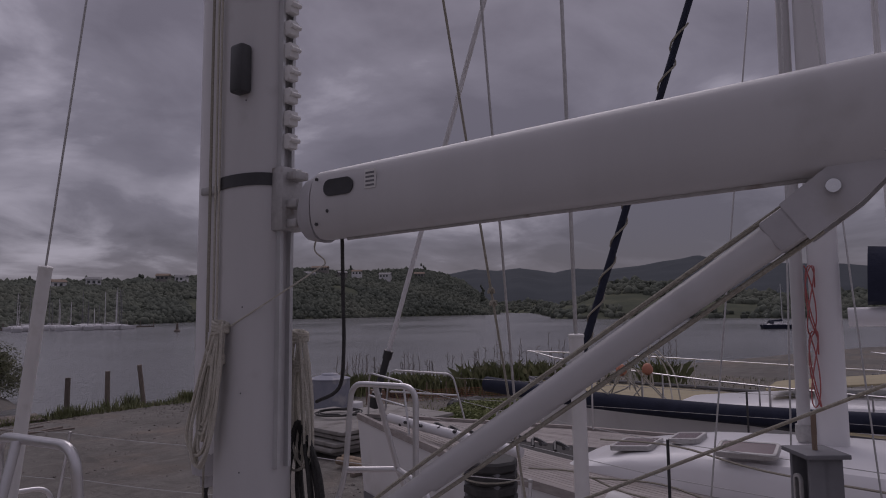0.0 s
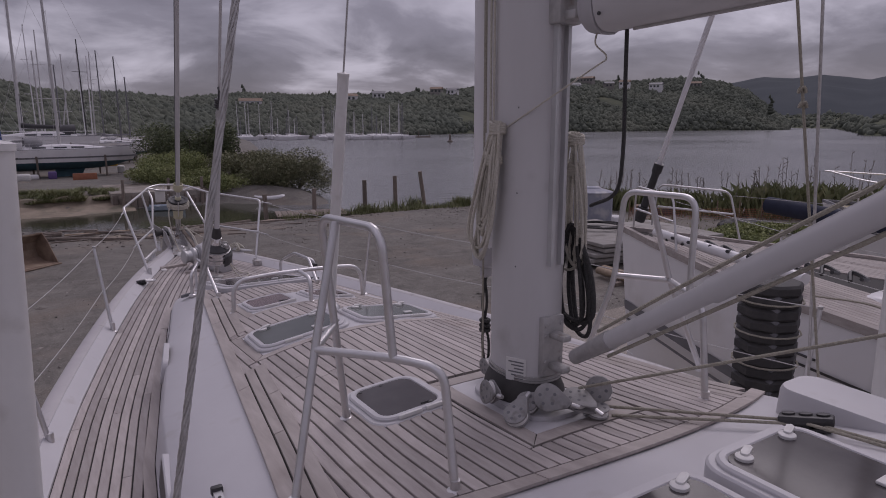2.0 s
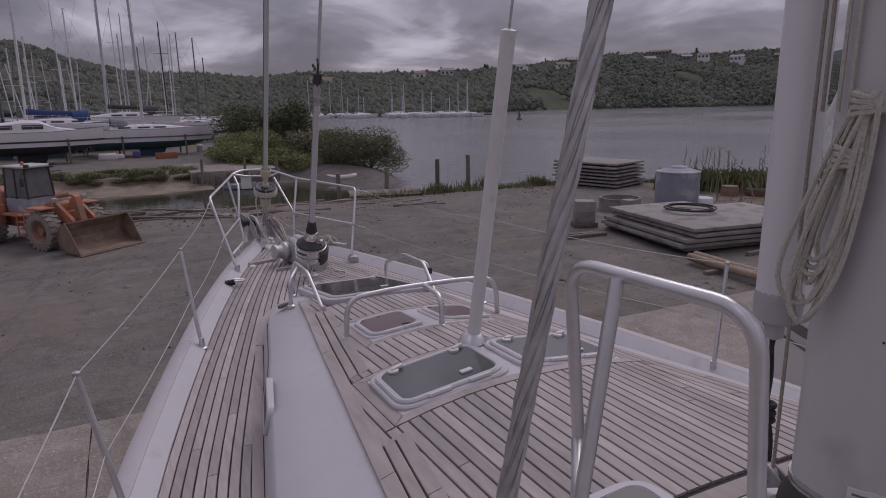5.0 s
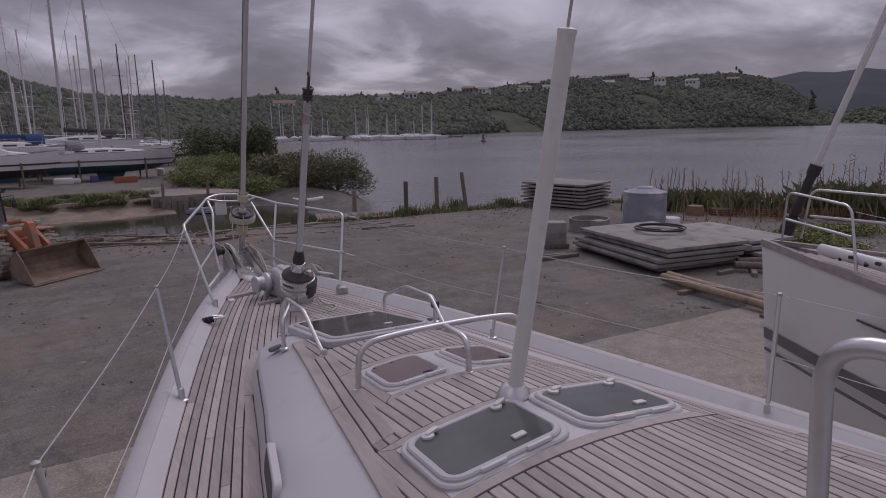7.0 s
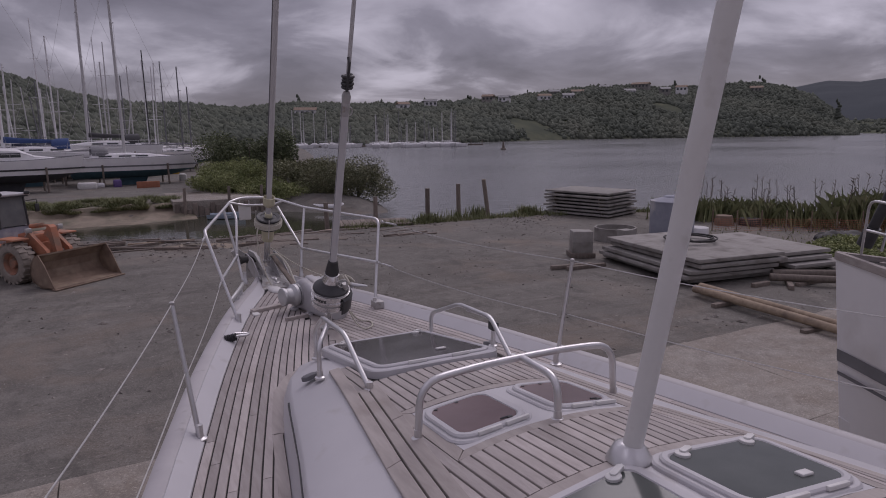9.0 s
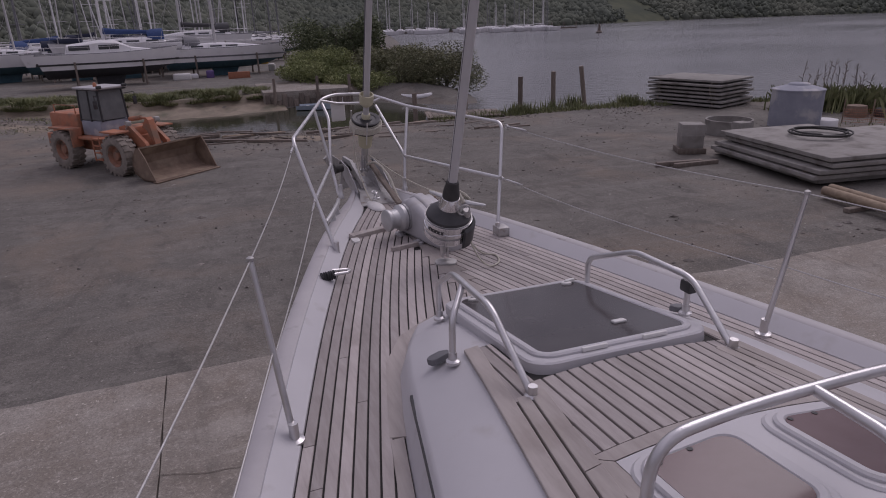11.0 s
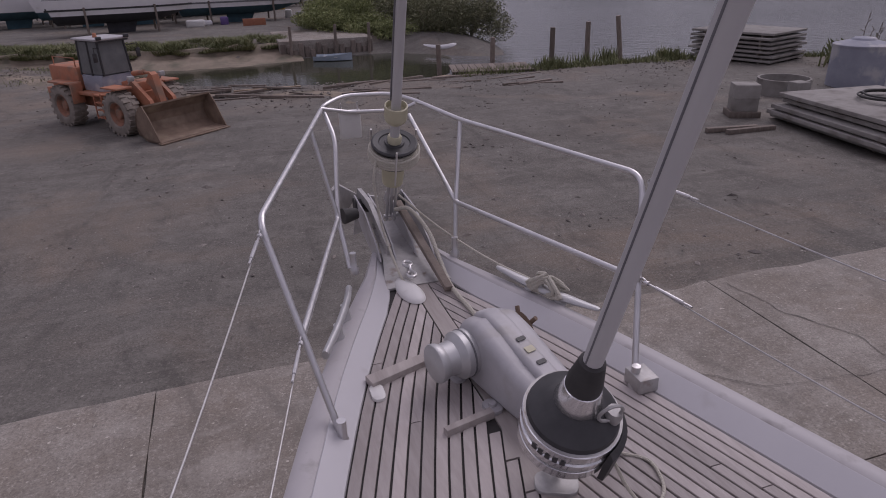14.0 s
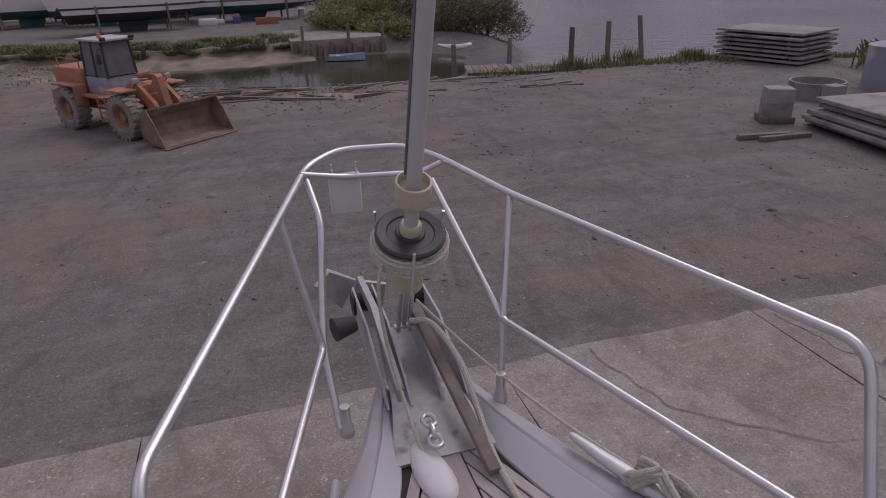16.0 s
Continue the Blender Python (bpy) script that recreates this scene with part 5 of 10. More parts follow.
def fore_furler():
    p0, d = Vector((1.76, 8.925, 0.42)), Vector((0, -0.4, 1)).normalized()
    f = thing("headsail_furler", (1.76, 9.0, 0.05), "headsail furler with a black drum and cream rope wound on it", "furler")
    m = Matrix.Translation(p0) @ Vector((0, 0, 1)).rotation_difference(d).to_matrix().to_4x4()
    bm = B()
    lathe(bm, [(0.042, -0.1), (0.054, -0.092), (0.06, 0.0), (0.066, 0.03), (0.07, 0.058)], m)
    part("lower_cup", bm, CREAMP, f, "yellowed plastic bearing cup")
    bm = B()
    lathe(bm, [(0.096, 0.046), (0.1, 0.05), (0.1, 0.056), (0.085, 0.066), (0.084, 0.14), (0.108, 0.145), (0.116, 0.15), (0.116, 0.158), (0.108, 0.163), (0.08, 0.16), (0.076, 0.155), (0.05, 0.155), (0.046, 0.162)], m, 36)
    part("drum", bm, BLACK, f, "black plastic furling drum")
    bm = B()
    for k in range(3):
        coil(bm, m @ Matrix.Translation((0, 0, 0.064 + 0.004 * k)), 0.104 + 0.01 * k, 5.5 - 0.7 * k, 0.0132, 0.0076)
    part("furling_line", bm, ROPEW, f, "cream rope wound round the drum")
    for a in (20, 140, 260):
        bm = B()
        tube(bm, [m @ Vector((0.13 * math.cos(radians(a)), 0.13 * math.sin(radians(a)), z)) for z in (-0.01, 0.19)], 0.005, 8)
        part("guard_rod", bm, STEEL, f)
    bm = B()
    lathe(bm, [(0.034, 0.155), (0.036, 0.19), (0.03, 0.2)], m, 20)
    part("foil_collar", bm, CREAMP, f)
    bm = B()
    lathe(bm, [(0.03, 0.27), (0.052, 0.29), (0.056, 0.31), (0.056, 0.37), (0.05, 0.372), (0.05, 0.34), (0.03, 0.335)], m, 24)
    part("upper_cup", bm, CREAMP, f, "yellowed plastic halyard cup")
    bm = B()
    tube(bm, [p0 + d * 0.15, p0 + d * 0.37, p0 + d * 14], 0.024, 14)
    part("foil", bm, ALLOY, f)
    bm = B()
    tube(bm, [p0 + d * 0.4 + Vector((-0.026, 0.006, 0)), p0 + d * 14 + Vector((-0.026, 0.006, 0))], 0.005, 6)
    part("luff_groove", bm, GREYP, f)
    for x in (-0.022, 0.022):
        bm = B()
        tube(bm, [p0 - d * 0.08 + Vector((x, 0, 0)), p0 - d * 0.36 + Vector((x, 0, 0))], 0.009, 8)
        part("toggle_strap", bm, STEEL, f)
    bm = B()
    tube(bm, [p0 - d * 0.07, p0 - d * 0.18], 0.017, 12)
    tube(bm, [p0 - d * 0.16, p0 - d * 0.34], 0.009, 12)
    part("turnbuckle", bm, STEEL, f)
    bm = B()
    q = p0 - d * 0.33
    tube(bm, [q + Vector((-0.04, 0, 0)), q + Vector((0.04, 0, 0))], 0.01, 10)
    part("clevis_pin", bm, STEEL, f)


fore_furler()


def inner_furler():
    p0, d = Vector((1.78, 7.15, 0.02)), Vector((0, -0.36, 1)).normalized()
    m0 = Matrix.Translation(p0) @ Vector((0, 0, 1)).rotation_difference(d).to_matrix().to_4x4()
    m = m0 @ Matrix.Diagonal((1.16, 1.16, 1.08, 1))
    f = thing("staysail_furler", (1.765, 7.13, DECK), "chrome and black staysail furler standing on the foredeck", "furler")
    bm = B()
    lathe(bm, [(0.05, 0.09), (0.1, 0.1), (0.116, 0.12), (0.116, 0.15), (0.112, 0.152)], m, 36)
    part("lower_flange", bm, CHROME, f)
    bm = B()
    lathe(bm, [(0.112, 0.15), (0.112, 0.23), (0.118, 0.232)], m, 36)
    part("drum", bm, STEELD, f)
    bm = B()
    lathe(bm, [(0.118, 0.165), (0.1185, 0.17), (0.1185, 0.185), (0.114, 0.188), (0.114, 0.205), (0.119, 0.207), (0.119, 0.226), (0.112, 0.23)], m, 36)
    part("chrome_band", bm, CHROME, f)
    bm = B()
    for i in range(5):
        a = radians(200 + i * 9)
        box(bm, (0.1185, -0.006, 0.188), (0.121, 0.006, 0.205), m @ Matrix.Rotation(a, 4, "Z"))
    part("lettering", bm, BLACK, f, "worn unreadable lettering")
    bm = B()
    lathe(bm, [(0.112, 0.23), (0.108, 0.245), (0.075, 0.27), (0.055, 0.285)], m, 36)
    part("top_flange", bm, BLACK, f)
    bm = B()
    lathe(bm, [(0.056, 0.283), (0.057, 0.29), (0.044, 0.345), (0.036, 0.35)], m, 28)
    part("chrome_cone", bm, CHROME, f)
    bm = B()
    lathe(bm, [(0.042, 0.345), (0.042, 0.365), (0.03, 0.44), (0.024, 0.445)], m, 24)
    part("rubber_boot", bm, RUBBER, f)
    bm = B()
    lathe(bm, [(0.02, 0.25), (0.022, 0.275), (0.018, 0.29)], m @ Matrix.Translation((0.07, -0.05, 0)) , 12)
    tube(bm, [m @ Vector((0.05 + 0.03 * math.cos(t / 3), -0.06, 0.3 + 0.03 * math.sin(t / 3))) for t in range(20)], 0.005, 6)
    part("shackle", bm, STEELD, f)
    bm = B()
    loft(bm, [[m @ Vector((r * math.cos(radians(a)), r * math.sin(radians(a)), z)) for r, z in ((0.12, 0.09), (0.135, 0.1), (0.137, 0.2), (0.122, 0.215), (0.119, 0.15))] for a in range(-70, 31, 10)])
    part("line_guard", bm, BLACK, f, "black plastic rope guard")
    bm = B()
    tube(bm, [p0 + d * 0.43, p0 + d * 1.62], 0.026, 16)
    part("foil", bm, ALLOY, f)
    bm = B()
    tube(bm, [p0 + d * 0.45 + Vector((-0.0245, -0.006, 0)), p0 + d * 1.6 + Vector((-0.0245, -0.006, 0))], 0.0028, 6)
    part("luff_groove", bm, GREYP, f)
    bm = B()
    tube(bm, [p0 + d * 1.55, p0 + d * 13], 0.013, 10)
    part("stay", bm, ALLOY, f)
    bm = B()
    for k in range(4):
        coil(bm, m0 @ Matrix.Translation((0, 0, 1.71 + 0.022 * k)), 0.027 + 0.004 * (k % 2), 1.2, 0.012, 0.011, 8, 14)
    part("lashing", bm, BLACK, f, "black webbing wound round the stay")
    bm = B()
    lathe(bm, [(0.02, 1.52), (0.028, 1.54), (0.026, 1.62), (0.03, 1.66), (0.02, 1.69)], m0, 12)
    tube(bm, [m0 @ Vector((0.03 + 0.02 * math.cos(t / 3), 0.01, 1.56 + 0.028 * math.sin(t / 3))) for t in range(20)], 0.004, 6)
    part("swivel", bm, STEELD, f)
    bm = B()
    tube(bm, [m0 @ Vector((-0.012, -0.036, 1.7)), m0 @ Vector((-0.012, -0.04, 1.88)), m0 @ Vector((-0.012, -0.012, 1.9))], 0.009, 8)
    part("hook", bm, BLACK, f)
    bm = B()
    tube(bm, [p0 + d * 0.09, p0 - d * 0.02], 0.012, 10)
    for x in (-0.016, 0.016):
        box(bm, (x - 0.004, -0.02, -0.03), (x + 0.004, 0.02, 0.04), Matrix.Translation(p0 - d * 0.02))
    part("toggle", bm, STEEL, f)
    bm = B()
    prism(bm, rounded(0.13, 0.09, 0.03), 0, 0.012, Matrix.Translation((1.775, 7.12, DECK + 0.008)) @ Matrix.Rotation(radians(-25), 4, "Z"), 0.004)
    part("pad_eye", bm, STEELD, f)
    rope = thing("rope", (1.95, 7.0, DECK), "cream rope lying in a loop on the deck", "rope")
    bm = B()
    tube(bm, smooth_path([(1.88, 7.02, 0.12), (1.93, 6.98, 0.0), (1.98, 6.94, DECK + 0.02), (2.06, 6.99, DECK + 0.016), (2.09, 7.1, DECK + 0.016), (2.03, 7.16, DECK + 0.017), (1.95, 7.12, 0.03), (1.88, 7.05, 0.13)], 8), 0.0055, 8)
    part("strand", bm, ROPEW, rope)


inner_furler()


def windlass():
    w = thing("anchor_windlass", (1.8, 7.55, DECK), "grey alloy anchor windlass on the foredeck", "windlass")
    m = Matrix.Translation((1.84, 7.59, DECK + 0.008)) @ Matrix.Rotation(radians(14), 4, "Z") @ Matrix.Scale(1.12, 4)
    bm = B()
    def sec(y, wx, z0, z1, r=0.035):
        return [m @ Vector((x, y, (z0 + z1) / 2 + z)) for x, z in rounded(wx, z1 - z0, min(r, (z1 - z0) * 0.45), 4)]
    loft(bm, [sec(-0.27, 0.12, 0.0, 0.1), sec(-0.25, 0.17, 0.0, 0.13), sec(-0.1, 0.19, 0.0, 0.17), sec(0.02, 0.19, 0.0, 0.215), sec(0.1, 0.185, 0.0, 0.235), sec(0.17, 0.18, 0.0, 0.21), sec(0.215, 0.17, 0.0, 0.14), sec(0.225, 0.15, 0.02, 0.1)])
    body = part("body", bm, CASTG, w)
    bm = B()
    loft(bm, [sec(-0.2, 0.075, 0.1, 0.163, 0.02), sec(-0.05, 0.075, 0.14, 0.203, 0.02), sec(0.05, 0.075, 0.17, 0.236, 0.02), sec(0.12, 0.075, 0.19, 0.247, 0.02), sec(0.17, 0.07, 0.15, 0.222, 0.02)])
    part("top_ridge", bm, CASTG, w)
    bm = B()
    ax = m @ Matrix.Translation((-0.09, 0.12, 0.12)) @ Matrix.Rotation(radians(-90), 4, "Y")
    lathe(bm, [(0.078, 0.0), (0.08, 0.01), (0.08, 0.045), (0.07, 0.055), (0.058, 0.065), (0.055, 0.1), (0.062, 0.11), (0.066, 0.125), (0.064, 0.132), (0.058, 0.136)], ax, 28)
    part("capstan_drum", bm, ALLOYB, w, "turned alloy rope drum")
    bm = B()
    lathe(bm, [(0.0815, 0.018), (0.0815, 0.024)], ax, 28)
    part("groove_ring", bm, GREYP, w)
    bm = B()
    ax = m @ Matrix.Translation((0.09, 0.12, 0.12)) @ Matrix.Rotation(radians(90), 4, "Y")
    lathe(bm, [(0.06, 0.0), (0.072, 0.008), (0.05, 0.02), (0.05, 0.03), (0.072, 0.042), (0.06, 0.05), (0.02, 0.055)], ax, 20)
    for k in range(5):
        tube(bm, [ax @ Vector((0.045 * math.cos(k * 1.257), 0.045 * math.sin(k * 1.257), 0.05)), ax @ Vector((0.085 * math.cos(k * 1.257), 0.085 * math.sin(k * 1.257), 0.06))], 0.009, 8)
    part("chain_gypsy", bm, RUST, w, "brown tarnished chain wheel")
    for p in ((-0.11, -0.04), (-0.11, 0.16), (0.115, -0.08)):
        bm = B()
        prism(bm, rounded(0.05, 0.07, 0.02), 0, 0.014, m @ Matrix.Translation((*p, 0)), 0.003)
        lathe(bm, [(0.013, 0.012), (0.012, 0.024)], m @ Matrix.Translation((*p, 0)), 8)
        part("mounting_lug", bm, CASTG, w)
    for i, (y, mm) in enumerate(((-0.03, BLACK), (-0.075, CREAMP), (-0.13, BLACK))):
        bm = B()
        prism(bm, rounded(0.032, 0.016 if i != 1 else 0.024, 0.003), 0, 0.002, m @ Matrix.Translation((0.005, y, lerp([(-0.2, 0.165), (-0.05, 0.205), (0.05, 0.238)], y))) @ Matrix.Rotation(radians(14), 4, "X"))
        part("label", bm, mm, w, "small warning sticker")
    # teak chocks let into the planks by the windlass
    for pts in ([(1.36, 7.77), (1.63, 7.86), (1.62, 7.91), (1.345, 7.83)], [(1.535, 7.43), (1.72, 7.47), (1.715, 7.5), (1.53, 7.455)]):
        bm = B()
        prism(bm, pts, DECK + 0.004, DECK + 0.035, None, 0.004)
        c = tagged(part("deck_chock", bm, TEAKX), "raised teak batten on the foredeck planks", "batten")
    bm = B()
    prism(bm, rounded(0.05, 0.1, 0.024), 0, 0.012, Matrix.Translation((1.37, 7.74, DECK + 0.008)), 0.004)
    tagged(part("deck_drain", bm, PLAST), "small white drain fitting in the teak", "drain fitting")


windlass()


def bow_fittings():
    f = thing("bow_roller", (1.76, 8.9, 0), "stainless stemhead fitting with anchor roller cheeks", "bow roller")
    bm = B()
    loft(bm, [[(1.76 - w, y, z), (1.76 + w, y, z), (1.76 + w, y, z - 0.012), (1.76 - w, y, z - 0.012)] for w, y, z in ((0.165, 8.51, DECK + 0.016), (0.15, 8.62, -0.03), (0.125, 8.74, 0.002), (0.11, 8.86, 0.008), (0.1, 9.0, 0.01), (0.08, 9.2, 0.02))])
    part("stem_plate", bm, STEELD, f, "scratched stainless plate")
    def cheek(nm, x, pts, mt):
        bm = B()
        loft(bm, [[(x + dx, y, z) for y, z in pts] for dx in (-0.004, 0.004)])
        part(nm, bm, mt, f, smooth=False)
    for x in (1.62, 1.7, 1.81, 1.9):
        cheek("roller_cheek", x, ((8.72, 0.0), (8.8, 0.05), (9.05, 0.14), (9.35, 0.15), (9.42, 0.08), (9.2, 0.0), (8.9, -0.05)), CASTG)
    for xa, xb in ((1.605, 1.695), (1.815, 1.905)):
        bm = B()
        lathe(bm, [(0.05, 0), (0.035, (xb - xa) * 0.5), (0.05, xb - xa)], Matrix.Translation((xa, 9.3, 0.1)) @ Matrix.Rotation(radians(90), 4, "Y"), 16)
        part("roller", bm, RUBBER, f)
    bm = B()
    tube(bm, [(1.58, 9.08, 0.14), (1.5, 9.06, 0.14)], 0.03, 12, 0.045)
    part("black_knob", bm, RUBBER, f)
    # anchor hanging on the port roller
    a = thing("anchor", (1.62, 9.3, 0.1), "worn galvanised plough anchor on the bow roller", "anchor")
    bm = B()
    loft(bm, [[(1.648, y, z), (1.672, y, z), (1.672, y, z + 0.05), (1.648, y, z + 0.05)] for y, z in ((8.7, 0.04), (9.1, 0.14), (9.4, 0.12), (9.55, -0.05))])
    part("shank", bm, STEELD, a)
    bm = B()
    loft(bm, [[(1.66, 9.5, 0.1), (1.54, 9.42, 0.2), (1.48, 9.36, 0.17), (1.58, 9.46, 0.0)], [(1.66, 9.52, 0.1), (1.535, 9.44, 0.21), (1.47, 9.38, 0.17), (1.58, 9.5, -0.02)]])
    loft(bm, [[(1.66, 9.5, 0.1), (1.78, 9.46, 0.08), (1.74, 9.46, -0.12), (1.62, 9.5, -0.16)], [(1.66, 9.52, 0.1), (1.785, 9.48, 0.08), (1.74, 9.48, -0.13), (1.62, 9.52, -0.17)]])
    part("fluke", bm, STEELD, a, "rust-stained galvanised fluke")
    # plank, bridle rope and chain pipe cover
    bm = B()
    box(bm, (-0.02, -0.36, -0.012), (0.02, 0.36, 0.018), Matrix.Translation((1.835, 8.72, 0.07)) @ Matrix.Rotation(radians(5), 4, "Z") @ Matrix.Rotation(radians(17), 4, "X"), 0.006)
    tagged(part("rope_fairlead_board", bm, WOODOLD), "narrow brown timber batten leading to the bow roller", "batten")
    bm = B()
    m = Matrix.Translation((1.69, 8.465, DECK + 0.012)) @ Matrix.Rotation(radians(8), 4, "Z") @ Matrix.Diagonal((1.0, 1.35, 1.1, 1))
    secs = []
    for k in range(6):
        s = math.cos(k / 5 * 1.4)
        secs.append([m @ Vector((0.055 * s * math.cos(t) * (1 - 0.25 * math.sin(t)), 0.105 * s * math.sin(t), 0.03 * math.sin(k / 5 * 1.4))) for t in (2 * math.pi * q / 24 for q in range(24))])
    loft(bm, secs)
    tagged(part("chain_pipe_cover", bm, PLAST), "white moulded chain pipe cover on the foredeck", "deck cover")
    sh = thing("chain_shackle", (1.73, 8.58, 0), "steel shackle and chain end at the chain pipe", "shackle")
    bm = B()
    for k in range(3):
        mm = Matrix.Translation((1.725, 8.53 + 0.035 * k, 0.0 + 0.012 * k)) @ Matrix.Rotation(radians(90 * (k % 2)), 4, "Y")
        tube(bm, [mm @ Vector((0.02 * math.cos(t), 0.03 * math.sin(t), 0)) for t in (2 * math.pi * q / 14 for q in range(15))], 0.008, 8)
    part("link", bm, STEEL, sh)
    r1 = thing("rope", (1.68, 8.85, 0.4), "slack cream furling line leading aft from the drum", "rope")
    bm = B()
    tube(bm, smooth_path([(1.66, 8.83, 0.52), (1.63, 8.8, 0.4), (1.645, 8.78, 0.2), (1.665, 8.68, 0.06), (1.68, 8.55, -0.02), (1.7, 8.47, -0.03)], 8), 0.0065, 8)
    part("strand", bm, ROPEW, r1)
    r2 = thing("rope", (1.8, 8.9, 0.2), "thick cream rope led from the bow to the deck", "rope")
    bm = B()
    tube(bm, smooth_path([(1.77, 8.98, 0.17), (1.83, 8.9, 0.19), (1.88, 8.74, 0.12), (1.89, 8.6, 0.03), (1.885, 8.42, -0.03), (1.9, 8.2, DECK + 0.02), (1.905, 8.1, DECK + 0.016)], 8), 0.011, 8)
    part("strand", bm, ROPEW, r2)
    r3 = thing("rope", (1.9, 9.0, 0.2), "thin flecked rope tied along the starboard bow", "rope")
    bm = B()
    tube(bm, smooth_path([(1.8, 9.0, 0.24), (1.95, 8.75, 0.12), (2.1, 8.45, 0.05), (2.22, 8.2, 0.03)], 6), 0.006, 8)
    part("strand", bm, ROPEW, r3)
    # mooring cleats on the rails
    c = thing("mooring_cleat", (2.23, 8.1, 0), "alloy mooring cleat with a rope figure-eighted round it", "cleat")
    a, b = Vector((2.11, 8.36, 0.045)), Vector((2.35, 7.86, 0.045))
    a, b = Vector((2.11, 8.38, 0.04)), Vector((2.36, 7.86, 0.03))
    dirv = (b - a).normalized()
    sd = Vector((dirv.y, -dirv.x, 0))
    upv = Vector((0, 0, 1))
    bm = B()
    secs = []
    for k, w_, h_ in ((0, 0.008, 0.006), (0.03, 0.016, 0.01), (0.2, 0.024, 0.014), (0.38, 0.03, 0.02), (0.62, 0.03, 0.02), (0.8, 0.024, 0.014), (0.97, 0.016, 0.01), (1, 0.008, 0.006)):
        q = a.lerp(b, k) - upv * 0.018 * math.sin(math.pi * k)
        secs.append([q + sd * w_ * math.cos(t) + upv * h_ * math.sin(t) for t in (2 * math.pi * i / 12 for i in range(12))])
    loft(bm, secs)
    part("horn", bm, ALLOYB, c)
    for k in (0.36, 0.64):
        bm = B()
        lathe(bm, [(0.034, -0.05), (0.026, -0.03), (0.02, -0.008)], Matrix.Translation(a.lerp(b, k)), 12)
        part("foot", bm, ALLOYB, c)
    rgc = random.Random(14)
    mid = a.lerp(b, 0.52)
    pts = []
    for i in range(9):
        sgn = 1 if i % 2 else -1
        off = rgc.uniform(-0.025, 0.025)
        pts += [mid + dirv * (0.075 * sgn + off) + sd * 0.036 * sgn + upv * (-0.012 + 0.004 * i), mid + dirv * off + upv * (0.026 + 0.0045 * i), mid + dirv * (0.075 * sgn - off) - sd * 0.036 * sgn + upv * (-0.012 + 0.004 * i), mid + dirv * off * 2 - sd * 0.012 * sgn - upv * 0.028]
    bm = B()
    tube(bm, smooth_path(pts, 4), 0.0095, 7)
    part("hitch", bm, ROPEW, c, "cream rope hitched on the cleat")
    c = thing("mooring_cleat", (1.3, 8.15, 0), "pale alloy mooring cleat on the bow rail", "cleat")
    bm = B()
    a, b = Vector((1.215, 7.92, 0.035)), Vector((1.395, 8.39, 0.05))
    tube(bm, smooth_path([a, a.lerp(b, 0.3) + Vector((0.02, 0, 0.02)), a.lerp(b, 0.7) + Vector((0.02, 0, 0.02)), b], 5), 0.022, 12, flat=0.7)
    part("horn", bm, ALLOYB, c)
    for k in (0.35, 0.65):
        bm = B()
        lathe(bm, [(0.028, -0.05), (0.02, -0.02), (0.018, 0.02)], Matrix.Translation(a.lerp(b, k) + Vector((0.015, 0, 0))), 12)
        part("foot", bm, ALLOYB, c)
    fl = thing("fairlead_block", (1.08, 7.13, DECK), "black fairlead block with a steel loop at the deck edge", "block")
    bm = B()
    for q in range(3):
        lathe(bm, [(0.024, 0), (0.028, 0.004), (0.02, 0.012), (0.028, 0.02), (0.024, 0.024)], axes((1.03 + 0.027 * q, 7.09 + 0.006 * q, -0.015), (1, 0.2, 0)) @ Matrix.Rotation(radians(90), 4, "Y"), 16)
    part("sheave", bm, BLACK, fl)
    bm = B()
    tube(bm, fillet([(1.1, 7.07, -0.0), (1.19, 7.095, -0.01), (1.2, 7.15, -0.015), (1.1, 7.135, -0.0)], 0.02), 0.009, 8)
    part("loop", bm, STEEL, fl)


bow_fittings()

# ---- babystay and coachroof fittings ----


def babystay():
    s = thing("babystay", (1.765, 4.06, 0.36), "babystay wire in a thick white plastic tube on a steel foot", "stay")
    a, b = Vector((1.768, 4.045, 0.42)), Vector((1.8, 3.815, 1.755))
    d = (b - a).normalized()
    bm = B()
    tube(bm, [a, a + d * 0.01, b - d * 0.02, b], 0.031, 20)
    part("cover_tube", bm, PLAST, s)
    bm = B()
    m = Matrix.Translation(b - d * 0.012) @ Vector((0, 0, 1)).rotation_difference(d).to_matrix().to_4x4()
    lathe(bm, [(0.0335, 0), (0.0335, 0.018), (0.012, 0.024)], m, 20)
    part("cap", bm, PLAST, s)
    bm = B()
    tube(bm, [b, b + d * 14], 0.0055, 8)
    part("wire", bm, WIRE, s)
    bm = B()
    m = surface(1.765, 4.055, 0.012)
    lathe(bm, [(0.072, 0), (0.07, 0.008), (0.045, 0.05), (0.03, 0.056), (0.01, 0.06)], m, 28)
    part("foot", bm, STEEL, s, "polished conical deck foot")
    bm = B()
    tube(bm, [m @ Vector((0, 0, 0.05)), a + d * 0.02], 0.012, 10)
    part("toggle", bm, BLACK, s)


babystay()


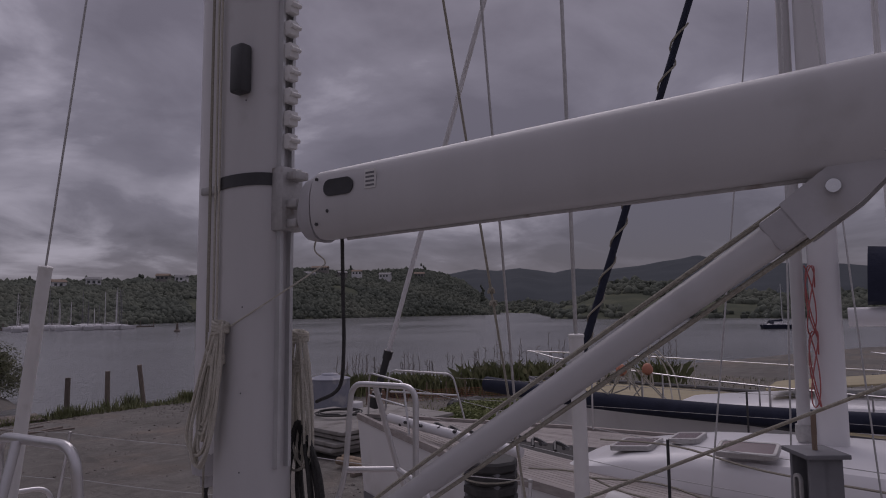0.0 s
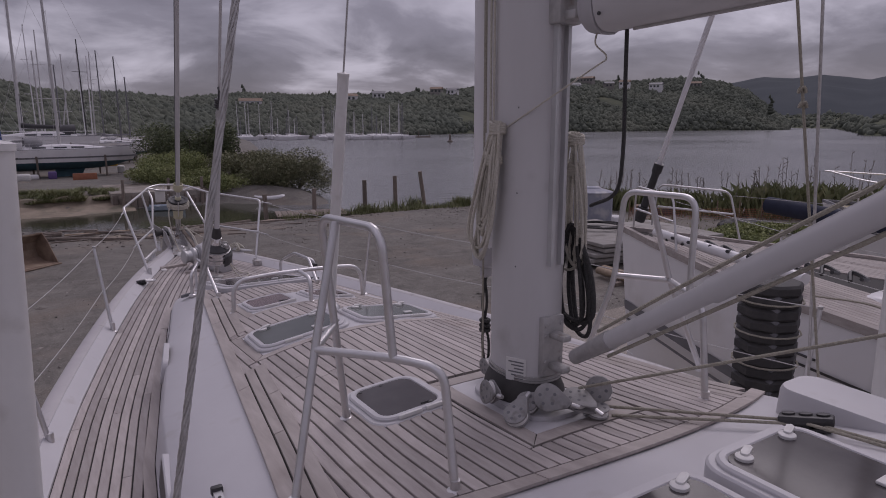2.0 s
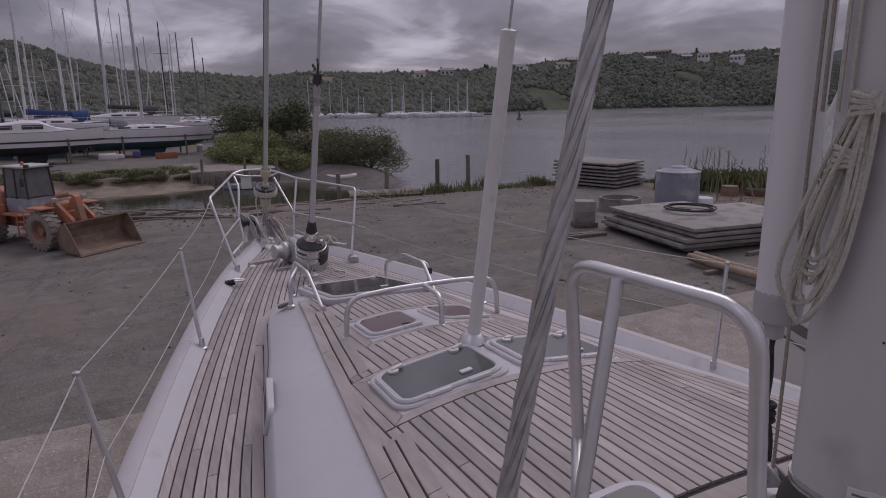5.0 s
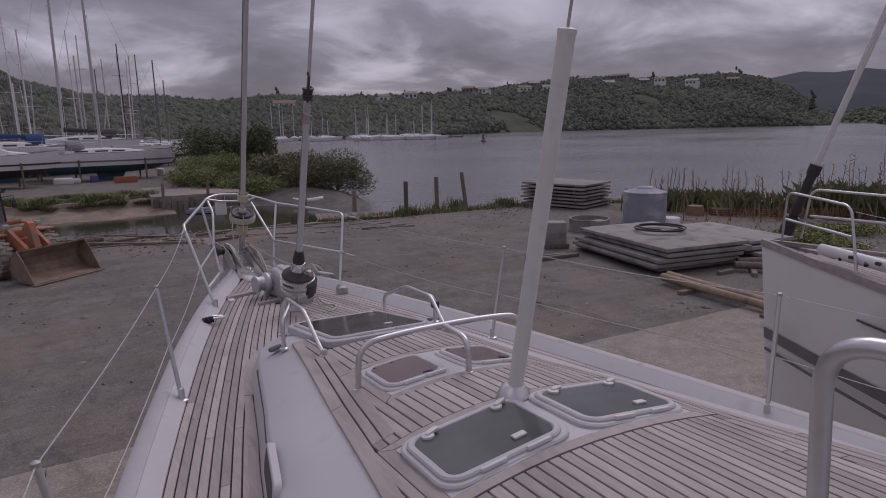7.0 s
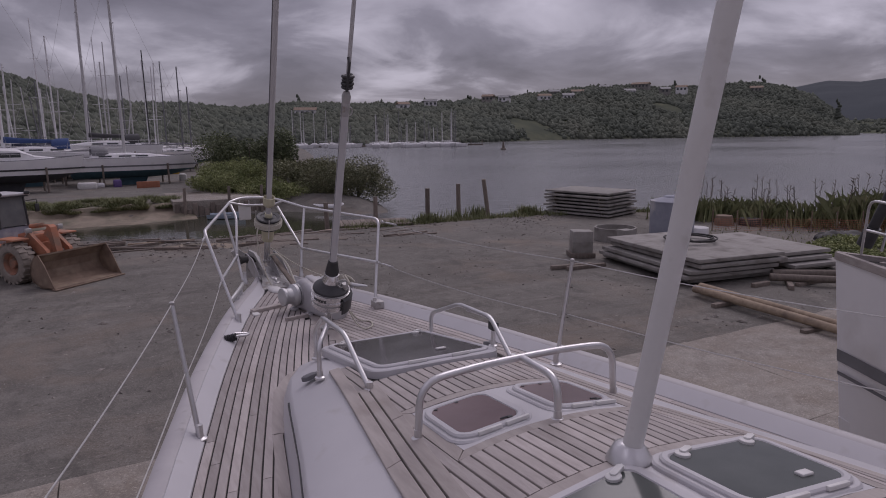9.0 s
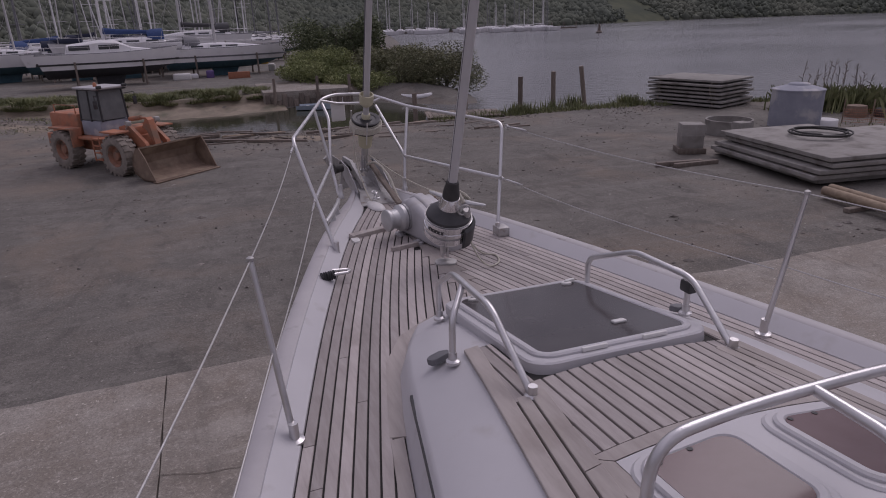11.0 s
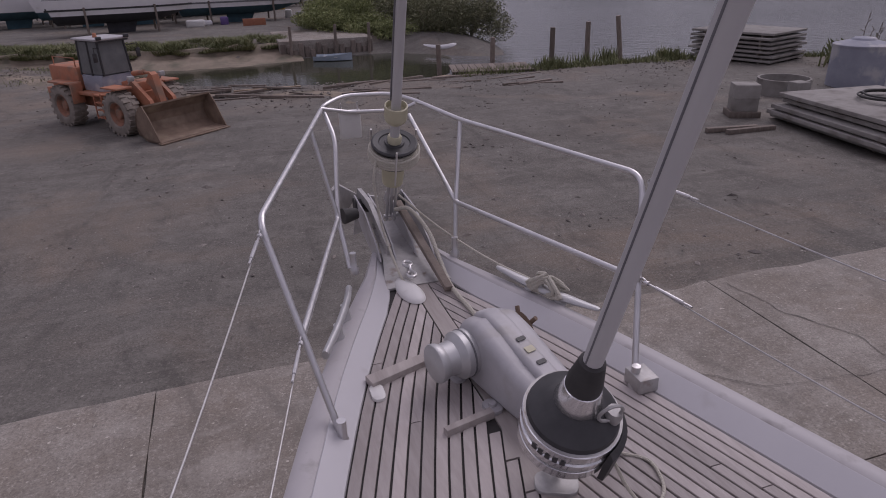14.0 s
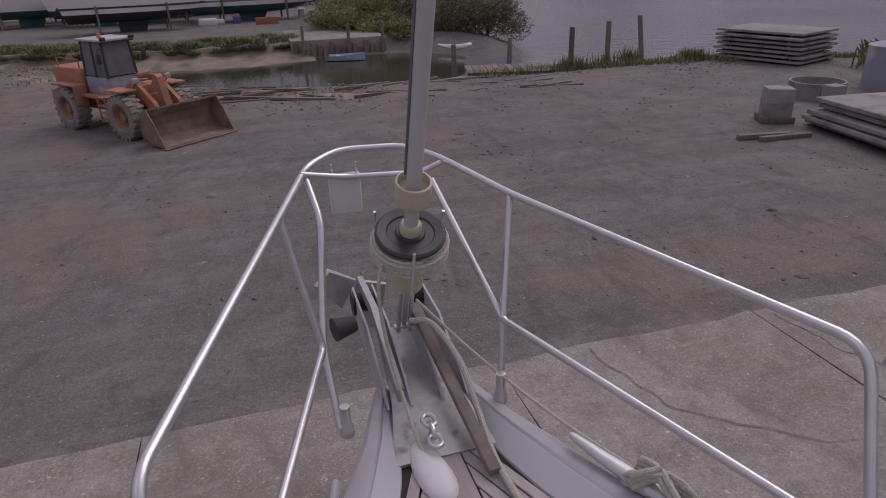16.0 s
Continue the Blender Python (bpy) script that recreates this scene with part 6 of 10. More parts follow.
def roof_fittings():
    # portlights in the coachroof's side
    for y, z in ((2.93, 0.115), (4.4, 0.1)):
        slope = (coach(y + 0.15) - coach(y - 0.15)) / 0.3
        tx = Vector((-slope, 1, 0)).normalized()
        out = Vector((-1, -slope, 0.19)).normalized()
        m = Matrix((tx, out.cross(tx), out)).transposed().to_4x4()
        m.translation = Vector((CX - coach(y) + 0.03, y, z))
        w = thing("portlight", m.translation, "small dark oblong portlight in the coachroof side", "portlight", "portlights")
        bm = B()
        ring_prism(bm, 0.4, 0.15, 0.06, 0.02, -0.02, 0.012, m, 0.004)
        part("frame", bm, GEL, w)
        bm = B()
        prism(bm, rounded(0.365, 0.115, 0.045), -0.02, 0.0085, m)
        part("pane", bm, PORTP, w)
    # long moulded groove of the side
    bm = B()
    side = lambda y: DECK + 0.55 * (roof_z(CX - roof_half(y), y) - DECK)
    loft(bm, [[(CX - coach(y) + dx, y, side(y) + dz) for dx, dz in ((0.07, -0.007), (0.033, -0.007), (0.035, 0.007), (0.07, 0.007))] for y in [4.66 + 0.1 * i for i in range(11)]])
    tagged(part("trim", bm, BLACK), "thin dark groove along the coachroof side", "trim", kind="structure")
    # genoa track with a slide on the port side
    t = thing("sheet_track", (0.72, 2.3, 0.3), "short perforated alloy sheet track on the coachroof edge", "track")
    bm = B()
    a, b = Vector((0.735, 2.55, 0.0)), Vector((0.69, 1.7, 0.0))
    def g(k):
        q = a.lerp(b, k)
        r = roof_half(q.y)
        c = coach(q.y)
        zr = roof_z(CX - r, q.y)
        u = min(1, max(0, (CX - q.x - r) / (c - 0.06 - r)))
        return Vector((q.x, q.y, zr + 0.004 + (DECK + 0.71 * (zr - DECK) - zr) * u))
    loft(bm, [[g(k / 8) + Vector(o) for o in ((-0.014, 0, 0), (0.014, 0, 0), (0.014, 0, 0.016), (-0.014, 0, 0.016))] for k in range(9)])
    part("rail", bm, ALLOYB, t)
    for k in range(7):
        bm = B()
        lathe(bm, [(0.006, 0.014), (0.006, 0.0175)], Matrix.Translation(g((k + 0.5) / 7)), 8)
        part("bolt_hole", bm, BLACK, t)
    bm = B()
    box(bm, (-0.02, -0.012, 0.0), (0.02, 0.012, 0.03), Matrix.Translation(g(0.01)), 0.006)
    part("end_stop", bm, BLACK, t)
    # dorade box with its cowl vent
    v = thing("dorade_vent", (2.6, 1.35, 0.45), "white moulded dorade box with a cowl vent", "vent")
    bm = B()
    loft(bm, [[(2.6 + x * k, 1.34 + y * k2, z) for x, y in rounded(0.24, 0.68, 0.07, 5)] for k, k2, z in ((1, 1, 0.3), (1, 1, 0.36), (0.93, 0.97, 0.555), (0.86, 0.95, 0.572), (0.4, 0.8, 0.575))])
    part("box", bm, GEL, v)
    bm = B()
    pts = smooth_path([(2.6, 1.15, 0.57), (2.6, 1.15, 0.7), (2.6, 1.165, 0.77), (2.6, 1.205, 0.8), (2.6, 1.25, 0.8)], 5)
    tube(bm, pts, 0.054, 20, 0.084, cap=False)
    part("cowl", bm, PLAST, v, "white plastic cowl vent")
    bm = B()
    lathe(bm, [(0.066, 0.57), (0.068, 0.58), (0.062, 0.592), (0.053, 0.596)], Matrix.Translation((2.6, 1.15, 0)), 24)
    part("collar", bm, PLAST, v)
    for y in (1.1, 1.5):
        bm = B()
        lathe(bm, [(0.006, 0), (0.006, 0.006)], axes((2.483, y, 0.42), (-1, 0, 0)) @ Matrix.Rotation(radians(90), 4, "Y"), 8)
        part("screw", bm, BLACK, v)
    # solar panel
    s = thing("solar_panel", (2.1, 0.8, 0.62), "dark blue solar panel with white grid lines in an alloy frame", "solar panel")
    m = surface(2.1, 0.79, -0.008)
    bm = B()
    ring_prism(bm, 0.62, 0.345, 0.012, 0.016, -0.03, 0.012, m, 0.003)
    part("frame", bm, ALLOYB, s)
    bm = B()
    prism(bm, rounded(0.6, 0.33, 0.008), -0.02, 0.004, m)
    part("backing", bm, PLAST, s)
    for i in range(12):
        for j in range(6):
            bm = B()
            x0, y0 = -0.29 + i * 0.0475 + (0.008 if i > 5 else 0), -0.155 + j * 0.052
            box(bm, (x0 + 0.001, y0 + 0.001, 0.004), (x0 + 0.0455, y0 + 0.0502, 0.0065), m)
            part("cell", bm, SOLAR, s, smooth=False)
    # line organiser, lines and deck hardware
    o = thing("line_organiser", (2.37, 1.46, 0.5), "black deck organiser block turning the control lines aft", "organiser")
    m = surface(2.36, 1.47, 0.0) @ Matrix.Rotation(radians(25), 4, "Z")
    bm = B()
    box(bm, (-0.035, -0.08, 0.02), (0.035, 0.08, 0.05), m, 0.008)
    box(bm, (-0.03, -0.07, 0.0), (0.03, 0.07, 0.012), m, 0.004)
    part("cheeks", bm, BLACK, o)
    for y in (-0.05, 0.0, 0.05):
        bm = B()
        lathe(bm, [(0.02, 0.008), (0.02, 0.056), (0.01, 0.058)], m @ Matrix.Translation((0, y, 0)), 12)
        part("sheave_pin", bm, BLACK, o)
    for k, (a, b, c, mm) in enumerate((((2.02, 2.02, 0.47), (2.34, 1.5, 0.545), (2.22, 0.3, 0.72), ROPEG), ((2.0, 1.97, 0.46), (2.36, 1.44, 0.55), (2.27, 0.3, 0.72), ROPEG), ((1.92, 2.06, 0.55), (2.3, 1.2, 1.0), (2.75, 0.0, 1.5), ROPEG))):
        r = thing("control_line", a, "weathered grey-green control line led aft from the mast foot", "rope", "control lines")
        bm = B()
        tube(bm, [a, b, c] if k < 2 else [a, Vector(a).lerp(Vector(c), 0.5), c], 0.0055, 8)
        part("strand", bm, mm, r)
    for y0, y1, x in ((0.97, 1.1, 2.24), (0.52, 0.66, 2.27)):
        c = thing("fairlead_bar", (x, y0, 0.62), "small steel fairlead bar over the control lines", "fairlead")
        bm = B()
        tube(bm, [(x - 0.09, y0, roof_z(x, y0) + 0.035), (x + 0.09, y0 + 0.05, roof_z(x, y0) + 0.03)], 0.008, 10)
        part("bar", bm, STEEL, c)
        for sx in (-0.08, 0.08):
            bm = B()
            tube(bm, [(x + sx, y0 + 0.02, roof_z(x, y0) - 0.02), (x + sx, y0 + 0.02, roof_z(x, y0) + 0.035)], 0.007, 8)
            part("leg", bm, STEEL, c)
    tr = thing("sheet_track", (2.85, 0.9, 0.3), "grey alloy sheet track with a black car on the starboard side", "track")
    bm = B()
    box(bm, (-0.016, -0.45, 0), (0.016, 0.45, 0.022), Matrix.Translation((2.83, 0.75, 0.37)), 0.004)
    part("rail", bm, ALLOYB, tr)
    bm = B()
    box(bm, (-0.024, -0.03, 0), (0.024, 0.03, 0.045), Matrix.Translation((2.83, 0.95, 0.375)), 0.008)
    part("car", bm, BLACK, tr)
    # folded canvas hood
    c = thing("canvas_cover", (2.35, 0.3, 0.65), "crumpled tan canvas spray hood folded on the coachroof", "canvas cover")
    for i, (x, y, z, wx, wy, wz) in enumerate(((2.3, 0.33, 0.76, 0.36, 0.16, 0.1), (2.28, 0.2, 0.84, 0.4, 0.17, 0.11), (2.34, 0.05, 0.88, 0.5, 0.2, 0.16), (2.18, 0.36, 0.7, 0.3, 0.14, 0.08))):
        bm = B()
        bmesh.ops.create_icosphere(bm, subdivisions=4, radius=1)
        for vv in bm.verts:
            p = vv.co
            k = 1 + 0.16 * noise.noise(p * 1.7 + Vector((i * 7, 0, 0))) + 0.05 * abs(noise.noise(p * 5 + Vector((0, i * 3, 0))))
            ridge = 0.09 * abs(math.sin(p.x * 4 + 3 * noise.noise(p + Vector((i, i, 0)))))
            q = Vector([math.copysign(abs(a) ** 0.7, a) for a in p])
            vv.co = Vector((x + q.x * wx * k, y + q.y * wy * (k + ridge), z + q.z * wz * (k - ridge)))
        part("fold", bm, CANVAS, c)
    bm = B()
    tube(bm, smooth_path([(1.98, 0.37, 0.8), (2.2, 0.44, 0.84), (2.45, 0.44, 0.84), (2.68, 0.36, 0.8)], 6), 0.009, 8)
    part("binding", bm, BLACK, c, "black edging strap")
    # small foot pads of the fore handrails
    for x in (1.235, 2.3):
        bm = B()
        prism(bm, rounded(0.09, 0.05, 0.02), 0, 0.022, surface(x, 5.73, 0.0, 20), 0.006)
        tagged(part("deck_filler", bm, GREYP), "small grey deck filler cap", "filler cap")
    # black clamp on the starboard handrail
    bm = B()
    box(bm, (-0.02, -0.03, -0.02), (0.02, 0.03, 0.03), Matrix.Translation((2.285, 5.67, roof_z(2.285, 5.67) + 0.12)), 0.008)
    tagged(part("rail_clamp", bm, BLACK), "black plastic clamp on the handrail", "clamp")


roof_fittings()

# ---- mast foot blocks and ropes on the mast ----


DULL = mat("dull_block_alloy", [(0.26, 0.255, 0.25), (0.36, 0.35, 0.345)], 0.6, 0.35, scale=25, spots=((0.18, 0.17, 0.16), 20, 0.55, 0.7))


def turning_block(p, n, roll=0.0, r=0.045):
    b = thing("turning_block", p, "dull alloy turning block lying at the mast foot", "block", "mast foot blocks")
    n = Vector(n).normalized()
    m = Matrix.Translation(p) @ Vector((0, 0, 1)).rotation_difference(n).to_matrix().to_4x4() @ Matrix.Rotation(radians(roll), 4, "Z")
    out = [(r * math.cos(t), r * math.sin(t)) for t in (radians(a) for a in range(-110, 111, 20))] + [(-r * 1.5, r * 0.35), (-r * 1.75, 0), (-r * 1.5, -r * 0.35)]
    for z in (-0.016, 0.011):
        bm = B()
        prism(bm, out, z, z + 0.006, m, 0.002)
        part("cheek", bm, DULL, b)
    bm = B()
    lathe(bm, [(r * 0.92, -0.009), (r * 0.8, 0.0), (r * 0.92, 0.009)], m, 20)
    part("sheave", bm, PLAST, b)
    for k in range(5):
        bm = B()
        lathe(bm, [(0.006, 0.016), (0.006, 0.0178)], m @ Matrix.Translation((r * 0.55 * math.cos(k * 1.257), r * 0.55 * math.sin(k * 1.257), 0)), 10)
        part("lightening_hole", bm, GREYP, b)
    bm = B()
    tube(bm, [m @ Vector((-r * 1.7, 0, 0)), m @ Vector((-r * 2.3, 0, -0.005))], 0.008, 8)
    part("shackle", bm, STEEL, b)


def mast_foot():
    m = surface(1.88, 2.29, 0.0)
    bm = B()
    prism(bm, [(x * 1.0, y) for x, y in rounded(0.31, 0.46, 0.12)], 0.01, 0.03, m, 0.005)
    tagged(part("mast_step_casting", bm, CASTG), "scalloped grey casting under the mast", "mast step", kind="structure")
    z = roof_z(1.8, 2.1) + 0.038
    turning_block((1.69, 2.3, z + 0.03), (-1, 0.2, 0.15), 90)
    turning_block((1.68, 2.12, z + 0.01), (-0.5, -0.2, 0.8), 200)
    turning_block((1.755, 2.15, z + 0.025), (-0.4, -0.4, 0.8), 160, 0.04)
    turning_block((1.8, 2.09, z + 0.06), (-0.7, -0.6, 0.45), 120, 0.05)
    turning_block((1.9, 2.05, z + 0.045), (-0.15, -0.2, 1), 100, 0.05)
    turning_block((1.99, 2.03, z + 0.07), (-0.7, -0.7, 0.3), 20, 0.048)
    turning_block((1.95, 1.99, z + 0.012), (0, -0.1, 1), -60, 0.04)
    turning_block((2.06, 2.08, z + 0.02), (0.1, -0.1, 1), -30, 0.04)
    turning_block((2.05, 2.42, z + 0.03), (1, 0.1, 0.3), 90)


mast_foot()


def hank(name, p, length, spread, material, label, loops=7, r=0.0055, knot=True, lean=(0, 0), seed=1):
    """A coil of rope hung up by its middle."""
    rg = random.Random(seed)
    h = thing(name, p, label, "rope")
    p = Vector(p)
    bm = B()
    pts = []
    for i in range(loops):
        l = length * rg.uniform(0.72, 1.04)
        w = spread * rg.uniform(0.55, 1.25)
        ox, oy, tw = rg.uniform(-0.02, 0.006), rg.uniform(-0.022, 0.022), rg.uniform(-0.9, 0.9)
        for k in range(18):
            t = 2 * math.pi * k / 18
            down = (1 - math.cos(t)) / 2
            side = math.sin(t) * w * (0.3 + 0.7 * down)
            wob = noise.noise((i * 3.1, k * 0.35, seed)) * 0.018 * down
            pts.append(p + Vector((ox + lean[0] * down * l - abs(side) * 0.12 + side * math.sin(tw) * 0.45 - abs(wob), oy + side * math.cos(tw) + lean[1] * down * l + wob, -l * down)))
    tube(bm, smooth_path(pts, 2), r, 6)
    part("hanging_rope", bm, material, h)
    if knot:
        for dz in (0.04, 0.3 * length):
            q = p + Vector((lean[0] * dz, lean[1] * dz, -dz))
            for k in range(4):
                bm = B()
                mm = Matrix.Translation(q + Vector((0, 0, 0.011 * k))) @ Matrix.Rotation(radians(8 * k - 10), 4, "X")
                tube(bm, [mm @ Vector((0.024 * math.cos(t), (0.03 if dz < 0.1 else 0.034) * math.sin(t), 0)) for t in (2 * math.pi * a / 14 for a in range(15))], r * 1.1, 6)
                part("gasket_turn", bm, material, h)
    return h


hank("halyard_coil", (1.752, 2.34, 1.5), 0.5, 0.062, ROPEW, "cream halyard coiled and hung on the mast", 10, 0.006, lean=(-0.01, 0.2), seed=3)
hank("halyard_coil", (2.03, 2.24, 1.46), 0.5, 0.095, ROPEW, "cream halyard coiled on the far side of the mast", 9, lean=(0.02, -0.04), seed=5)
hank("halyard_coil", (2.035, 2.22, 1.12), 0.46, 0.12, ROPEB, "black rope coiled beneath the halyards on the mast", 6, 0.0085, False, (0.0, -0.12), 8)
for k_, (x_, y_, mm_) in enumerate(((1.782, 2.47, ROPEG), (1.775, 2.43, ROPEW), (1.772, 2.405, ROPEW), (1.8, 2.5, ROPEG))):
    h_ = thing("halyard", (x_, y_, 1.5), "halyard running up the mast", "rope", "halyards")
    bm = B()
    tube(bm, [(x_ + 0.004, y_, 1.46 if k_ < 3 else 0.55), (x_, y_, 2.6), (x_ + 0.03, y_ - 0.03, 14)], 0.0045, 6)
    part("strand", bm, mm_, h_)


def loose_lines():
    r = thing("pole_downhaul", (1.89, 2.6, 0.85), "knotted black line from the pole end to the roof", "rope")
    bm = B()
    for dx in (-0.008, 0.008):
        tube(bm, smooth_path([(1.888 + dx, 2.6, 0.88), (1.885 - dx * 1.5, 2.6, 0.75), (1.88 + dx, 2.59, 0.64), (1.875 + dx * 2, 2.575, 0.56), (1.87, 2.56, 0.44)], 5), 0.006, 7)
    part("strand", bm, ROPEB, r)
    bm = B()
    for z in (0.63, 0.65, 0.672):
        tube(bm, [(1.882 + 0.016 * math.cos(t), 2.592 + 0.018 * math.sin(t), z) for t in (2 * math.pi * a / 12 for a in range(13))], 0.009, 7)
    part("knot", bm, ROPEB, r)
    turning_block((1.87, 2.56, 0.48), (-1, 0.1, 0), 90, 0.035)
    r = thing("reefing_line", (1.885, 1.9, 1.77), "black line hanging slack under the boom end", "rope")
    bm = B()
    tube(bm, smooth_path([(1.9, 1.9, 1.78), (1.905, 1.9, 1.6), (1.91, 1.9, 1.4), (1.95, 1.96, 1.27), (2.03, 2.15, 1.2)], 6), 0.0065, 7)
    part("strand", bm, ROPEB, r)
    r = thing("light_line", (1.87, 2.0, 1.77), "thin cream line tied off under the boom end", "rope")
    bm = B()
    tube(bm, smooth_path([(1.88, 2.0, 1.79), (1.86, 1.99, 1.74), (1.89, 1.97, 1.7), (1.85, 2.0, 1.66), (1.76, 2.36, 1.46)], 5), 0.003, 5)
    part("strand", bm, ROPEW, r)
    r = thing("topping_line", (2.9, 2.2, 0.4), "weathered line with a knot hanging to the starboard rail", "rope")
    bm = B()
    a, b = Vector((2.57, 1.8, 2.1)), Vector((3.05, 1.78, 0.36))
    tube(bm, [a + (a - b) * 4, a, a.lerp(b, 0.5), b], 0.0055, 6)
    for k in (0.05, 0.08, 0.28, 0.31):
        q = a.lerp(b, k)
        tube(bm, [q + Vector((0.012 * math.cos(t), 0.012 * math.sin(t), 0.01 * math.sin(2 * t))) for t in (2 * math.pi * c / 12 for c in range(13))], 0.006, 6)
    part("strand", bm, ROPEG, r)


loose_lines()


# ---- yard: concrete, stacks, loader ----


def slab_panels():
    base = thing("pavement", (4, 8, GZ), "old stained concrete apron with cracked joints", "pavement", kind="structure")
    rg = random.Random(11)
    bm = B()
    box(bm, (-70, -60, GZ - 0.2), (70, 0.6, GZ + 0.035))
    part("rear_apron", bm, CONC, base, smooth=False)
    xs = [-28, -22, -16.5, -11, -5.9, -0.8, 4.6, 9.6, 14.8, 20, 26, 34]
    ys = [0.62, 5.4, 10.3, 15.2]
    for i in range(len(xs) - 1):
        for j in range(3):
            bm = B()
            x0, x1, y0, y1 = xs[i] + 0.012, xs[i + 1] - 0.012, ys[j] + 0.012, ys[j + 1] - 0.012
            pts = []
            n = 7
            edge = [(x0 + (x1 - x0) * k / n, y0) for k in range(n)] + [(x1, y0 + (y1 - y0) * k / n) for k in range(n)] + [(x1 - (x1 - x0) * k / n, y1) for k in range(n)] + [(x0, y1 - (y1 - y0) * k / n) for k in range(n)]
            for x, y in edge:
                out = 0.12 if (j == 2 and y > y1 - 0.01) else 0.012
                pts.append((x + rg.uniform(-0.012, 0.012), y + rg.uniform(-out, out * 0.5)))
            prism(bm, pts, GZ - 0.1, GZ + 0.03 + rg.uniform(0, 0.02))
            part("slab", bm, CONC, base, smooth=False)
    # long dark cracks
    for a in ([(9.9, 14.9), (10.1, 13.6), (10.6, 12.6), (10.5, 11.4), (11.6, 9.0)], [(6.2, 15.0), (6.6, 13.2), (8.1, 12.0), (10.4, 11.6)], [(-0.8, 12.2), (0.6, 11.9), (1.9, 12.3), (3.2, 11.6)]):
        bm = B()
        pts = [Vector((x, y, GZ + 0.052)) for x, y in a]
        fine = [p.lerp(q, i / 14) for p, q in zip(pts, pts[1:]) for i in range(14)]
        fine = [p + Vector((0.09 * noise.noise(p * 2.3) + rg.uniform(-0.02, 0.02), 0.09 * noise.noise(p * 2.3 + Vector((9, 0, 0))), 0)) for p in fine]
        w = [0.006 + 0.016 * abs(noise.noise(p * 1.7)) for p in fine]
        loft(bm, [[p + Vector((-v, -v * 0.4, 0)), p + Vector((v, v * 0.4, 0))] for p, v in zip(fine, w)], closed=False)
        part("crack", bm, GROUND, base)


slab_panels()


def far_ground():
    front = [(-120, 80), (-30, 66), (-12, 60), (-4, 57.6), (0, 57.5), (8, 58.5), (14, 58), (19, 53), (23, 51)]
    right = [(45, 20), (52, 22), (60, 24), (77, 25), (120, 34), (250, 76), (320, 95)]
    bm = B()
    grid = []
    for j in range(61):
        row = []
        for i in range(71):
            u = i / 70
            x = -120 + (lerp(right, 60 + j * 3) + 120) * u
            f = lerp(front, x)
            v = (j / 60) ** 1.5
            y = f - 1 + (300 - f) * v
            xr = lerp(right, y)
            x = min(x, xr)
            d = min(y - f, (xr - x) * 1.2)
            z = GZ + 0.45 + 0.1 * noise.noise((x * 0.2, y * 0.2, 3))
            if d < 4.5:
                z = (WZ - 0.7) + (z - WZ + 0.7) * max(0, (d + 1) / 5.5) ** 0.8
            row.append((x, y, z))
        grid.append(row)
    loft(bm, grid, closed=False)
    tagged(part("ground_far", bm, GROUND), "gravel boatyard beyond the creek", "ground", kind="structure")
    bm = B()
    loft(bm, [[(x, lerp(front, x) - 2.6 + q * 5.2 + 0.5 * noise.noise((x * 0.5, 0, q * 2)), WZ - 0.3 + 1.0 * q ** 1.2 + (0.42 if q > 0.9 else 0) + 0.2 * noise.noise((x * 0.7, q * 4, 1))) for q in (0, 0.15, 0.3, 0.45, 0.6, 0.75, 0.88, 0.95, 1)] for x in [-40 + 1.2 * i for i in range(40)]], closed=False)
    tagged(part("ground_mud", bm, MUD), "wet brown tidal mud bank", "mud bank", kind="structure")
    bm = B()
    loft(bm, [[(x, shore_y(x) - 7 + q * 8.5 - (1 - q) * (2.2 + 3.2 * noise.noise((x * 0.33, 3, 0)) + 1.2 * noise.noise((x * 1.3, 8, 0))), GZ - 0.085 - 1.0 * max(0, q - 0.62) + 0.02 + 0.1 * noise.noise((x * 0.5, q * 6, 2)) * q) for q in (0, 0.2, 0.4, 0.6, 0.8, 1)] for x in [-40 + 0.5 * i for i in range(116)]], closed=False)
    tagged(part("ground_shore", bm, MUD), "muddy shore strewn with driftwood", "shore", kind="structure")


far_ground()


def leaves(bm, rg, c, r, n, size, flat=0.0, low=-1.0):
    """Leaf quads scattered through an uneven blob."""
    c = Vector(c)
    lobes = [(Vector((rg.uniform(-0.6, 0.6) * r[0], rg.uniform(-0.6, 0.6) * r[1], rg.uniform(-0.2, 0.6) * r[2])), rg.uniform(0.4, 0.7)) for _ in range(9)]
    for _ in range(n):
        o, s = rg.choice(lobes)
        d = Vector((rg.gauss(0, 1), rg.gauss(0, 1), rg.gauss(0, 1))).normalized() * (rg.random() ** 0.4)
        p = c + o + Vector((d.x * r[0] * s, d.y * r[1] * s, d.z * r[2] * s))
        if p.z < c.z + low * r[2]:
            continue
        a = Vector((rg.gauss(0, 1), rg.gauss(0, 1), rg.gauss(0, 0.7))).normalized() * size * rg.uniform(0.6, 1.4)
        b = a.cross(Vector((rg.gauss(0, 1), rg.gauss(0, 1), rg.gauss(0, 1)))).normalized() * size * rg.uniform(0.35, 0.7)
        vs = [bm.verts.new(q) for q in (p - a, p + b * 0.8, p + a, p - b * 0.8)]
        bm.faces.new(vs)


